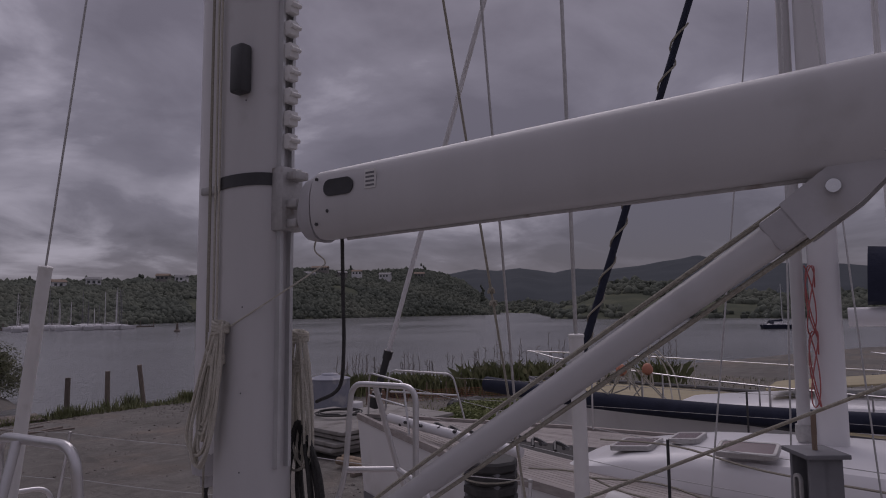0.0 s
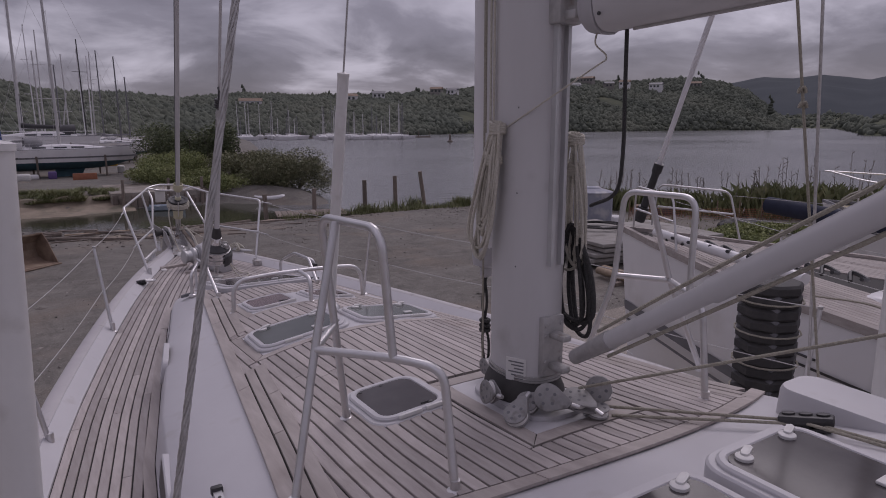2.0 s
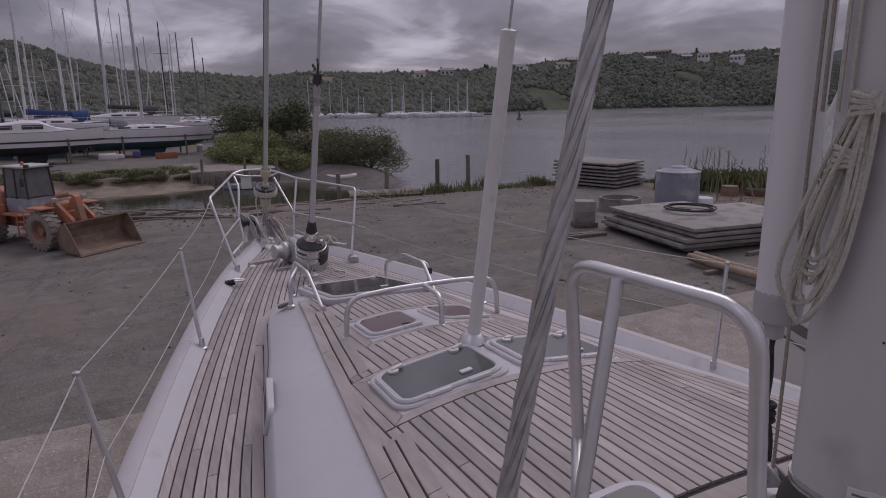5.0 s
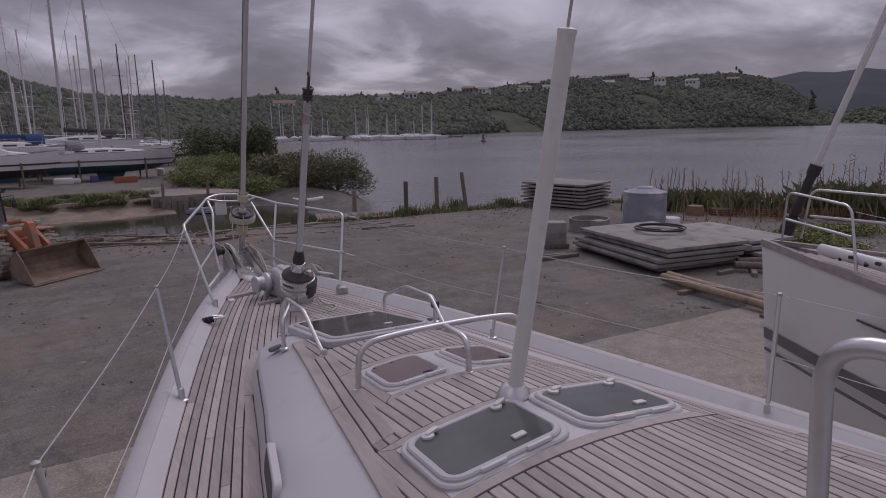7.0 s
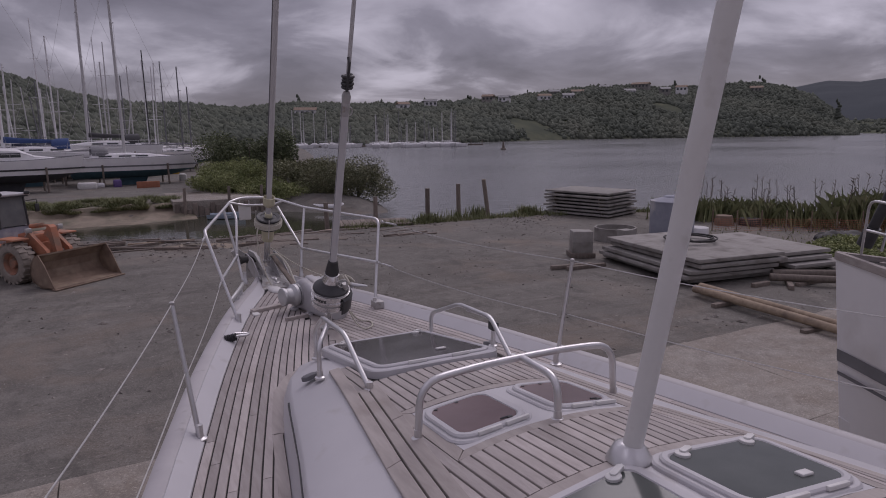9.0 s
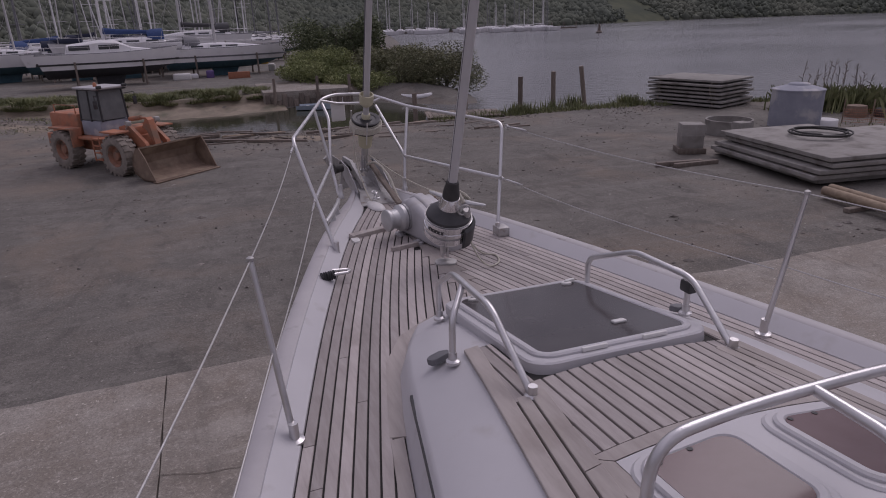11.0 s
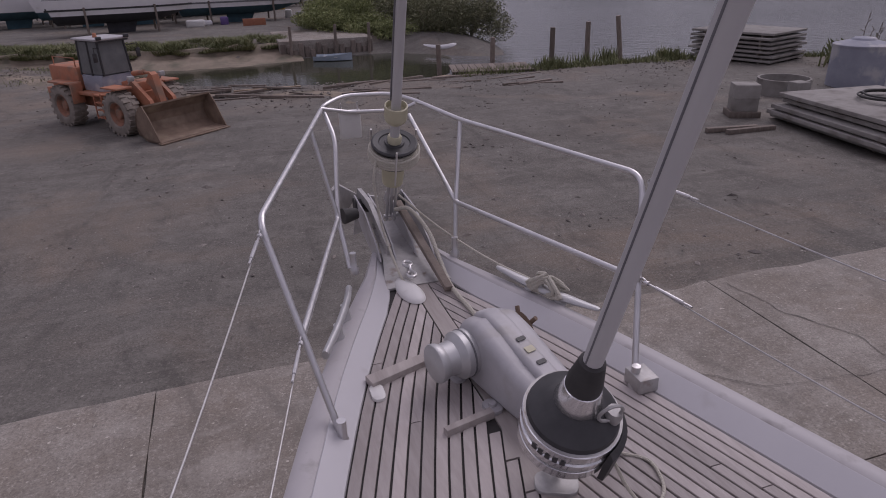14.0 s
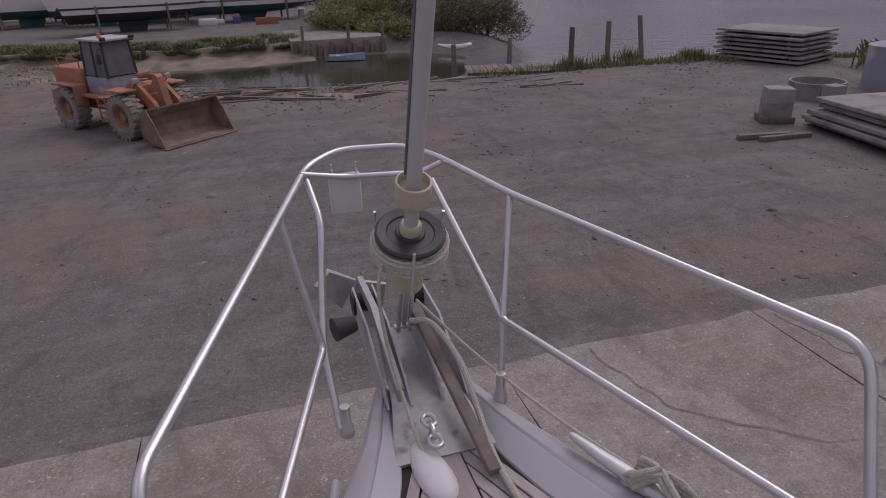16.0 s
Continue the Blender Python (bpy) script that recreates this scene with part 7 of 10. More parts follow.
def bush(p, r, n, size, material, label, name="bush", seed=0, trunk=True, group=""):
    rg = random.Random(seed)
    t = thing(name, p, label, "tree" if name == "tree" else "bush", group)
    if trunk:
        bm = B()
        for k in range(5):
            a = rg.uniform(0, 6.28)
            tube(bm, smooth_path([p, (p[0] + 0.25 * r[0] * math.cos(a), p[1] + 0.25 * r[1] * math.sin(a), p[2] + r[2] * 0.5), (p[0] + 0.55 * r[0] * math.cos(a), p[1] + 0.55 * r[1] * math.sin(a), p[2] + r[2] * rg.uniform(0.9, 1.5))], 4), 0.05 * r[2] + 0.03, 6, 0.02)
        part("trunk", bm, WOODOLD, t)
    bm = B()
    leaves(bm, rg, (p[0], p[1], p[2] + r[2] * 0.85), r, n, size)
    part("crown", bm, material, t, smooth=False)


gz2 = GZ + 0.3
bush((21.3, 60.5, WZ - 0.1), (3.6, 3.0, 2.35), 15000, 0.1, LEAFO, "rounded olive-brown mangrove bush at the water's edge", seed=1, group="mangroves")
bush((18.6, 62.0, WZ - 0.1), (3.2, 2.6, 2.4), 12000, 0.1, LEAFO, "rounded olive-brown mangrove bush at the water's edge", seed=2, group="mangroves")
bush((17.2, 66, gz2 - 0.6), (3.4, 3.6, 2.0), 8000, 0.13, LEAFO, "rounded olive-brown mangrove bush at the water's edge", seed=3, group="mangroves")
bush((21.0, 66, gz2 - 1.0), (3.2, 3.6, 1.8), 7000, 0.13, LEAFO, "rounded olive-brown mangrove bush at the water's edge", seed=13, group="mangroves")
bush((12.0, 77, gz2), (3.0, 3.6, 2.9), 8000, 0.15, LEAFD, "dark green broadleaf tree by the boatyard", "tree", 4, group="yard trees")
bush((14.6, 76, gz2), (2.8, 3.4, 2.8), 8000, 0.15, LEAFD, "dark green broadleaf tree by the boatyard", "tree", 5, group="yard trees")
bush((17.0, 73, gz2), (2.3, 3.0, 3.2), 9000, 0.15, LEAFD, "dark green broadleaf tree by the boatyard", "tree", 6, group="yard trees")
for k_, (x_, y_, rx_, ry_, rz_) in enumerate(((9.8, 68, 2.6, 3.2, 1.3), (11.8, 66.5, 2.8, 3.4, 1.35), (13.6, 64.5, 2.6, 2.8, 1.1), (15.4, 62.0, 2.3, 2.2, 0.85), (13.4, 69, 3.0, 3.6, 1.9), (10.8, 72, 2.6, 3.0, 1.7))):
    bush((x_, y_, gz2 - 0.45), (rx_, ry_, rz_), 8500, 0.1, LEAFV, "bright green tangle of vines on the bank", seed=17 + k_, trunk=False, group="vine banks")


for k_, (x_, y_, r_) in enumerate(((30.4, 20.6, 1.9), (32.6, 21.4, 2.1), (34.8, 22.0, 1.9), (31.6, 19.2, 1.8), (36.6, 20.8, 2.2))):
    bush((x_, y_, GZ - 0.12), (r_, r_ * 0.8, 0.3), 2600, 0.09, LEAFV, "low leafy weeds spreading over the gravel edge", "weed_patch", 70 + k_, False, "weed patches")


def net_heap():
    h = thing("netting_heap", (36.0, 23.4, GZ), "dark heap of folded netting on the grass", "netting")
    for k, (x, y, r, z) in enumerate(((35.4, 23.6, 1.0, 0.55), (36.6, 23.2, 1.1, 0.5), (37.4, 22.8, 0.9, 0.35))):
        bm = B()
        bmesh.ops.create_icosphere(bm, subdivisions=4, radius=1)
        for v in bm.verts:
            q = v.co.copy()
            f = 1 + 0.12 * noise.noise(q * 2 + Vector((k * 5, 0, 0))) + 0.06 * math.sin(9 * q.x + 5 * noise.noise(q * 1.5))
            v.co = Vector((x + q.x * r * f, y + q.y * r * 0.7 * f, GZ - 0.05 + max(-0.1, q.z) * z * f))
        part("fold", bm, RUBBER, h)


net_heap()


def grass_stuff():
    rg = random.Random(21)
    bm = B()

    def blade(x, y, z, h, lean):
        a = rg.uniform(0, 6.28)
        w = 0.02 + 0.05 * h
        dx, dy = math.cos(a), math.sin(a)
        l = lean * rg.uniform(0.2, 1)
        v = [bm.verts.new((x - dy * w, y + dx * w, z)), bm.verts.new((x + dy * w, y - dx * w, z)), bm.verts.new((x + dx * l * h, y + dy * l * h, z + h))]
        bm.faces.new(v)

    bank = [(-120, 80), (-30, 66), (-12, 60), (-4, 57.6), (0, 57.5), (8, 58.5)]
    for _ in range(42000):
        x = rg.uniform(-26, 6.0)
        f = lerp(bank, x) + 0.5 * noise.noise((x * 0.5, 0, 2))
        y = f + 2.0 + 5.0 * rg.random() ** 1.5 + 0.7 * noise.noise((x * 0.8, 7, 0))
        if noise.noise((x * 0.7, y * 0.7, 9)) < -0.32:
            continue
        blade(x, y, GZ - 0.12 + min(0.5, (y - f - 1.6) * 0.25), rg.uniform(0.08, 0.34) * (1.1 + 1.1 * noise.noise((x * 0.5, y * 0.5, 4))), 1.9)
    # tufts on the rough ground behind the loader
    for _ in range(5000):
        x = rg.uniform(-26, -4)
        y = shore_y(x) - 8 * rg.random() ** 1.5
        if noise.noise((x * 0.5, y * 0.5, 12)) < 0.12:
            continue
        blade(x, y, GZ - 0.14, rg.uniform(0.08, 0.3), 1.4)
    for _ in range(5200):
        x = rg.uniform(13.5, 37)
        y = shore_y(x) + rg.uniform(-1.6, 0.7) * (0.6 + 0.8 * abs(noise.noise((x * 0.4, 0, 0))))
        blade(x, y, GZ - 0.12, rg.uniform(0.12, 0.5), 0.8)
    for cx, cy, n in ((19.6, 41.4, 260), (27.6, 41.2, 420), (24.5, 43.2, 120), (22.4, 42.4, 90)):
        for _ in range(n):
            blade(cx + rg.gauss(0, 0.4), cy + rg.gauss(0, 0.4), GZ - 0.15, rg.uniform(0.3, 0.9), 0.7)
    for _ in range(6000):
        x, y = rg.uniform(27, 62), rg.uniform(3, 29)
        if y < 44 - x * 0.75:
            continue
        blade(x, y, GZ - 0.03, rg.uniform(0.08, 0.3), 0.9)
    tagged(part("grass", bm, GRASSM, smooth=False), "rough green and straw-coloured grass along the banks", "grass", kind="stuff")
    for s, (x, y) in enumerate(((34.8, 33.6), (36.8, 31.4), (38.2, 29.0), (39.4, 27.2), (41.0, 25.4), (43.4, 22.8), (36.0, 32.8), (42.2, 24.2), (44.6, 21.2), (38.6, 30.4), (46.5, 19.0), (50, 15))):
        rg2 = random.Random(s + 50)
        t = thing("flax_bush", (x, y, GZ - 0.1), "clump of spiky flax with tall dry flower stalks", "bush", "flax bushes")
        b1 = B()
        k = 1.35 if s in (4, 5, 7, 8, 11) else 0.9
        for _ in range(190):
            a = rg2.uniform(0, 6.28)
            l = rg2.uniform(0.9, 1.9) * k
            out = rg2.uniform(0.1, 0.75)
            px, py = x + rg2.gauss(0, 0.75), y + rg2.gauss(0, 0.75)
            w = 0.05
            dx, dy = math.cos(a), math.sin(a)
            vv = [b1.verts.new(q) for q in ((px - dy * w, py + dx * w, GZ - 0.1), (px + dy * w, py - dx * w, GZ - 0.1), (px + dx * out * l * 0.6 + dy * w, py + dy * out * l * 0.6 - dx * w, GZ + l * 0.75), (px + dx * out * l, py + dy * out * l, GZ + l * (1.05 - 0.25 * out)))]
            b1.faces.new(vv)
        part("leaves", b1, GRASSM, t, smooth=False)
        for _ in range(5):
            b1 = B()
            a, l = rg2.uniform(0, 6.28), rg2.uniform(2.2, 3.3) * k
            bx, by = x + rg2.gauss(0, 0.5), y + rg2.gauss(0, 0.5)
            tip = Vector((bx + 0.3 * math.cos(a), by + 0.3 * math.sin(a), GZ + l))
            tube(b1, [(bx, by, GZ), tip], 0.022, 5, 0.01)
            for q in range(7):
                c = Vector((bx, by, GZ)).lerp(tip, 0.6 + q * 0.06)
                tube(b1, [c, c + Vector((rg2.uniform(-0.2, 0.2), rg2.uniform(-0.2, 0.2), 0.14))], 0.025, 4, 0.012)
            part("flower_stalk", b1, WOODOLD, t)


grass_stuff()


def loader():
    P, fwd = Vector((-3.65, 36.3, GZ)), Vector((0.638, -0.77, 0))
    M = axes(P, fwd)
    L = thing("wheel_loader", P, "faded orange wheel loader with its rusty bucket on the ground", "wheel loader")

    def pb(nm, mt, boxes, label="", bevel=0.04):
        bm = B()
        for lo, hi in boxes:
            box(bm, lo, hi, M, bevel)
        return part(nm, bm, mt, L, label)
    for x in (-1.6, 2.2):
        for y in (-1.12, 1.12):
            m = M @ Matrix.Translation((x, y, 0.85)) @ Matrix.Rotation(radians(90), 4, "X")
            bm = B()
            lathe(bm, [(0.44, -0.06), (0.46, -0.24), (0.52, -0.3), (0.7, -0.32), (0.8, -0.27), (0.84, -0.12), (0.84, 0.12), (0.8, 0.27), (0.7, 0.32), (0.52, 0.3), (0.46, 0.24), (0.44, 0.06)], m, 32)
            w = part("wheel", bm, TYRE, L, "dusty heavy-treaded tyre")
            for s in (-1, 1):
                bm = B()
                box(bm, (0.74, -0.06, 0.02) if s > 0 else (0.74, -0.06, -0.3), (0.872, 0.06, 0.3) if s > 0 else (0.872, 0.06, -0.02))
                lug = part("tread_lug", bm, TYRE, w)
                lug.matrix_basis = m @ Matrix.Rotation(2 * math.pi * 0.25 * s / 20, 4, "Z")
                for k in range(1, 20):
                    ob = new("tread_lug", lug.data)
                    ob.parent = w
                    ob.matrix_parent_inverse = w.matrix_basis.inverted()
                    ob.matrix_basis = m @ Matrix.Rotation(2 * math.pi * (k + 0.25 * s) / 20, 4, "Z")
            bm = B()
            s = -1 if y > 0 else 1
            lathe(bm, [(0.45, -0.2), (0.47, 0.24), (0.45, 0.26), (0.42, 0.24), (0.36, 0.1), (0.22, 0.08), (0.2, 0.17), (0.17, 0.2), (0.05, 0.21)], m if y < 0 else m @ Matrix.Rotation(radians(180), 4, "X"), 24)
            part("rim", bm, RIMM, w, "dull rust-orange steel rim")
    pb("rear_frame", ORANGE, [((-2.9, -0.5, 0.75), (0.3, 0.5, 1.35)), ((-3.05, -1.1, 0.9), (-2.6, 1.1, 1.5))])
    pb("engine_hood", ORANGE, [((-3.1, -0.8, 1.45), (-0.95, 0.8, 2.4))], bevel=0.1)
    pb("grille", RUST, [((-3.13, -0.6, 1.6), (-3.1, 0.6, 2.3))], bevel=0)
    pb("fender", ORANGE, [((-2.4, -1.35, 1.75), (-0.75, -0.8, 1.83)), ((-0.8, -1.35, 1.0), (-0.7, -0.85, 1.8))], bevel=0.02)
    pb("fender", ORANGE, [((-2.1, 0.8, 1.75), (-0.4, 1.35, 1.83))], bevel=0.02)
    pb("fender", ORANGE, [((1.5, -1.42, 1.8), (2.6, -0.75, 1.87))], bevel=0.02)
    pb("fender", ORANGE, [((1.5, 0.75, 1.8), (2.6, 1.42, 1.87))], bevel=0.02)
    pb("front_frame", ORANGE, [((0.4, -0.42, 0.7), (2.7, 0.42, 1.6)), ((1.6, -0.55, 1.5), (2.5, 0.55, 1.95))])
    pb("platform", ORANGE, [((-0.7, -1.1, 1.35), (1.15, 1.1, 1.47))], bevel=0.02)
    pb("cab_base", LILAC, [((-0.78, -0.72, 1.47), (0.62, 0.72, 2.12))], "pale blue-grey lower cab")
    # cab posts, leaning in towards the roof
    foot = {(-1, -1): (-0.75, -0.7), (0, -1): (0.02, -0.7), (1, -1): (0.66, -0.62), (-1, 1): (-0.75, 0.7), (0, 1): (0.02, 0.7), (1, 1): (0.66, 0.62)}
    head = {k: (x * 0.9 - 0.03, y * 0.92) for k, (x, y) in foot.items()}
    for k in foot:
        bm = B()
        tube(bm, [M @ Vector((*foot[k], 2.1)), M @ Vector((*head[k], 3.46))], 0.05, 6)
        part("cab_post", bm, BLACK, L)
    def pane(a, b, low=2.16):
        bm = B()
        pa, pb_, qb, qa = (M @ Vector(q) for q in ((*foot[a], low), (*foot[b], low), (*head[b], 3.42), (*head[a], 3.42)))
        n = (pb_ - pa).cross(qa - pa).normalized() * 0.006
        loft(bm, [[p + n for p in (pa, pb_, qb, qa)], [p - n for p in (pa, pb_, qb, qa)]])
        part("cab_window", bm, LOADG, L, "opaque grey cab glass", smooth=False)
    for a, b in (((-1, -1), (0, -1)), ((0, -1), (1, -1)), ((1, -1), (1, 1)), ((-1, 1), (0, 1)), ((0, 1), (1, 1)), ((-1, -1), (-1, 1))):
        pane(a, b)
    bm = B()
    box(bm, (-0.2, -0.28, 2.0), (0.25, 0.28, 2.2), M, 0.05)
    box(bm, (-0.35, -0.28, 2.1), (-0.2, 0.28, 2.8), M, 0.05)
    part("seat", bm, BLACK, L)
    pb("cab_roof", CASTG, [((-0.88, -0.78, 3.46), (0.78, 0.78, 3.56))], "pale grey cab roof", 0.04)
    pb("roof_lip", BLACK, [((0.66, -0.7, 3.4), (0.76, 0.7, 3.458))], bevel=0.01)
    for y in (-0.6, 0.6):
        pb("work_lamp", BLACK, [((0.74, y - 0.1, 3.5), (0.88, y + 0.1, 3.64))], bevel=0.03)
    bm = B()
    lathe(bm, [(0.08, 3.555), (0.08, 3.66), (0.06, 3.72), (0.01, 3.74)], M @ Matrix.Translation((0.1, -0.3, 0)), 12)
    part("beacon", bm, ORANGE, L)
    for y in (-0.95, 0.95):
        bm = B()
        tube(bm, [M @ Vector(q) for q in ((0.62, y * 0.68, 3.2), (0.9, y * 1.0, 3.25), (0.9, y * 1.0, 3.0))], 0.02, 6)
        box(bm, (0.87, y * 1.0 - 0.09, 2.7), (0.91, y * 1.0 + 0.09, 3.05), M, 0.01)
        part("mirror", bm, BLACK, L)
    for k in range(4):
        bm = B()
        box(bm, (0.65, -1.28, 0.55 + 0.3 * k), (1.1, -1.02, 0.59 + 0.3 * k), M, 0.01)
        part("step", bm, ORANGE, L)
    for x in (0.63, 1.12):
        bm = B()
        box(bm, (x - 0.02, -1.27, 0.5), (x + 0.02, -1.23, 1.55), M)
        part("ladder_side", bm, ORANGE, L)
    for y in (-0.52, 0.52):
        bm = B()
        prof = [(1.75, 1.95), (2.3, 2.1), (3.3, 1.35), (3.63, 0.62), (3.5, 0.45), (3.0, 1.0), (2.2, 1.6), (1.75, 1.65)]
        loft(bm, [[M @ Vector((x, y + dy, z)) for x, z in prof] for dy in (-0.08, 0.08)])
        part("lift_arm", bm, ORANGE, L, smooth=False)
        bm = B()
        tube(bm, [M @ Vector((1.2, y * 0.8, 1.2)), M @ Vector((2.2, y * 0.8, 1.3))], 0.09, 12)
        tube(bm, [M @ Vector((2.2, y * 0.8, 1.3)), M @ Vector((3.0, y * 0.8, 1.2))], 0.05, 12)
        part("lift_cylinder", bm, STEELD, L)
    bm = B()
    loft(bm, [[M @ Vector((x, dy, z)) for x, z in ((2.6, 1.9), (2.95, 2.35), (3.1, 2.25), (3.35, 1.2), (3.2, 1.1), (2.9, 1.8))] for dy in (-0.14, 0.14)])
    part("bell_crank", bm, ORANGE, L, smooth=False)
    bm = B()
    tube(bm, [M @ Vector((1.7, 0, 2.2)), M @ Vector((2.45, 0, 2.3))], 0.1, 12)
    tube(bm, [M @ Vector((2.4, 0, 2.3)), M @ Vector((2.95, 0, 2.28))], 0.055, 12)
    part("tilt_cylinder", bm, ORANGE, L)
    for y in (-0.7, 0.7):
        bm = B()
        box(bm, (2.45, y - 0.12, 2.05), (2.6, y + 0.12, 2.25), M, 0.03)
        tube(bm, [M @ Vector((2.3, y, 1.9)), M @ Vector((2.52, y, 2.1))], 0.03, 6)
        part("headlamp", bm, STEELD, L)
    # bucket: a curved shell with cheeks and a cutting edge
    prof = [(4.95, 0.04), (4.2, 0.06), (3.75, 0.25), (3.6, 0.62), (3.68, 1.0), (3.95, 1.32), (4.15, 1.4)]
    inner = [(4.15, 1.33), (4.0, 1.26), (3.76, 0.96), (3.69, 0.63), (3.82, 0.31), (4.22, 0.12), (4.95, 0.09)]
    bk = B()
    loft(bk, [[M @ Vector((x, y, z)) for x, z in prof + inner] for y in (-1.57, 1.57)], caps=True)
    buck = part("bucket", bk, RUST, L, "rusty worn steel bucket", smooth=False)
    for y in (-1.57, 1.53):
        bm = B()
        loft(bm, [[M @ Vector((x, y + dy, z)) for x, z in ((4.95, 0.05), (4.15, 0.05), (3.7, 0.27), (3.6, 0.65), (3.7, 1.0), (4.15, 1.4), (4.45, 1.0))] for dy in (0, 0.04)])
        part("bucket_side", bm, RUST, buck, smooth=False)
    bm = B()
    box(bm, (4.8, -1.62, 0.02), (5.08, 1.62, 0.07), M, 0.01)
    part("cutting_edge", bm, RUST, buck)
    bm = B()
    for y in (-0.55, 0.55):
        tube(bm, [M @ Vector(q) for q in ((-2.6, y * 1.4, 2.4), (-2.6, y * 1.4, 2.75), (-1.0, y * 1.4, 2.75), (-1.0, y * 1.4, 2.4))], 0.025, 6)
    part("hood_rail", bm, ORANGE, L)
    bm = B()
    tube(bm, [M @ Vector((-1.5, 0.3, 2.4)), M @ Vector((-1.5, 0.3, 3.0))], 0.06, 8)
    part("exhaust", bm, RUST, L)


loader()


def stacks():
    rg = random.Random(5)

    def stack(o, u, v, lu, lv, n, th, gap, label, jit=0.08):
        m = axes(o, u)
        for k in range(n):
            s = thing("concrete_slab", o, label, "concrete slab", "stacked concrete slabs")
            bm = B()
            z = k * (th + gap)
            jx, jy, a = rg.uniform(-jit, jit), rg.uniform(-jit, jit), rg.uniform(-1, 1)
            mm = m @ Matrix.Translation((jx, jy, z)) @ Matrix.Rotation(radians(a), 4, "Z")
            box(bm, (0, 0, 0), (lu, v * lv, th) if v > 0 else (lu, 0, th), mm, 0.015) if v > 0 else box(bm, (0, -lv, 0), (lu, 0, th), mm, 0.015)
            part("panel", bm, SLABC, s)
            for q in (0.15, 0.85):
                bm = B()
                y0, y1 = (0, lv) if v > 0 else (-lv, 0)
                box(bm, (lu * q, y0 + 0.1, -gap), (lu * q + 0.12, y1 - 0.1, 0.003), mm)
                part("spacer", bm, WOODOLD, s)
    z0 = GZ + 0.09
    stack((29.0, 41.0, z0), (1.9, -5.6, 0), 1, 5.2, 4.0, 7, 0.13, 0.12, "long grey concrete slab in a spaced stack by the water", 0.12)
    stack((21.0, 25.7, z0), (-0.75, -5.9, 0), 1, 6.0, 4.4, 5, 0.15, 0.07, "grey concrete slab in a low stack on the gravel", 0.3)
    stack((25.8, 24.2, z0), (-0.6, -5.0, 0), 1, 5.0, 3.0, 4, 0.15, 0.07, "grey concrete slab in a low stack on the gravel", 0.3)
    h = thing("hose", (23.2, 22.4, GZ + 1.2), "black hose coiled loosely on the slabs", "hose")
    bm = B()
    tube(bm, [(23.3 + (1.0 + 0.18 * math.sin(t * 0.37)) * math.cos(t), 22.6 + (1.0 + 0.18 * math.cos(t * 0.53)) * math.sin(t), GZ + 1.24 + 0.012 * t % 0.1) for t in (0.25 * k for k in range(110))], 0.035, 6)
    part("coil", bm, RUBBER, h)
    # concrete block, ring, tank
    b = thing("concrete_block", (20, 26.8, GZ), "grey cast concrete block on a timber pallet", "concrete block")
    m = axes((20.55, 26.7, GZ), (1, -0.5, 0)) @ Matrix.Diagonal((0.8, 0.85, 0.95, 1))
    bm = B()
    box(bm, (-0.6, -0.5, 0.25), (0.6, 0.5, 1.35), m, 0.03)
    box(bm, (-0.62, -0.52, 0.78), (0.62, 0.52, 0.84), m, 0.0)
    part("block", bm, SLABC, b)
    bm = B()
    box(bm, (-0.75, -0.6, 0), (0.75, 0.6, 0.26), m, 0.02)
    part("pallet", bm, WOODOLD, b)
    r = thing("concrete_ring", (24.6, 29.6, GZ), "pale concrete manhole ring with worn stencilled letters", "concrete ring")
    bm = B()
    m = Matrix.Translation((25.4, 29.6, GZ))
    rings = [(1.15, 0), (1.15, 0.7), (1.05, 0.7), (1.05, 0.02)]
    lathe(bm, rings, m, 36)
    part("ring_wall", bm, SLABC, r)
    for k in range(4):
        bm = B()
        a = radians(236 + k * 9)
        mm = m @ Matrix.Rotation(a, 4, "Z")
        box(bm, (1.145, -0.07, 0.3), (1.158, -0.045, 0.56), mm)
        box(bm, (1.145, 0.03, 0.3), (1.158, 0.055, 0.56), mm)
        box(bm, (1.145, -0.06, 0.4 + 0.05 * (k % 2)), (1.157, 0.04, 0.44 + 0.05 * (k % 2)), mm)
        part("stencil_mark", bm, GREYP, r)
    bm = B()
    box(bm, (-0.4, -0.3, 0), (0.3, 0.3, 0.85), Matrix.Translation((24.6, 27.9, GZ)), 0.03)
    tagged(part("rubbish_block", bm, SLABC), "broken concrete lump beside the ring", "concrete lump")
    t = thing("tank", (29.75, 29.6, GZ), "patched blue-grey cylindrical tank with a shallow cone lid", "tank")
    bm = B()
    lathe(bm, [(1.25, 0), (1.25, 1.85), (1.28, 1.86), (1.28, 1.93), (1.2, 1.95)], Matrix.Translation((29.75, 29.6, GZ)), 32)
    part("shell", bm, LILAC, t)
    bm = B()
    lathe(bm, [(1.26, 1.94), (0.55, 2.13), (0.5, 2.2), (0.45, 2.22)], Matrix.Translation((29.75, 29.6, GZ)), 32)
    part("lid", bm, LILAC, t)
    bm = B()
    lathe(bm, [(0.62, 0), (0.62, 0.35), (0.6, 0.38)], Matrix.Translation((30.9, 28.7, GZ)), 24)
    tagged(part("tub", bm, HULLW), "low white tub beside the tank", "tub")
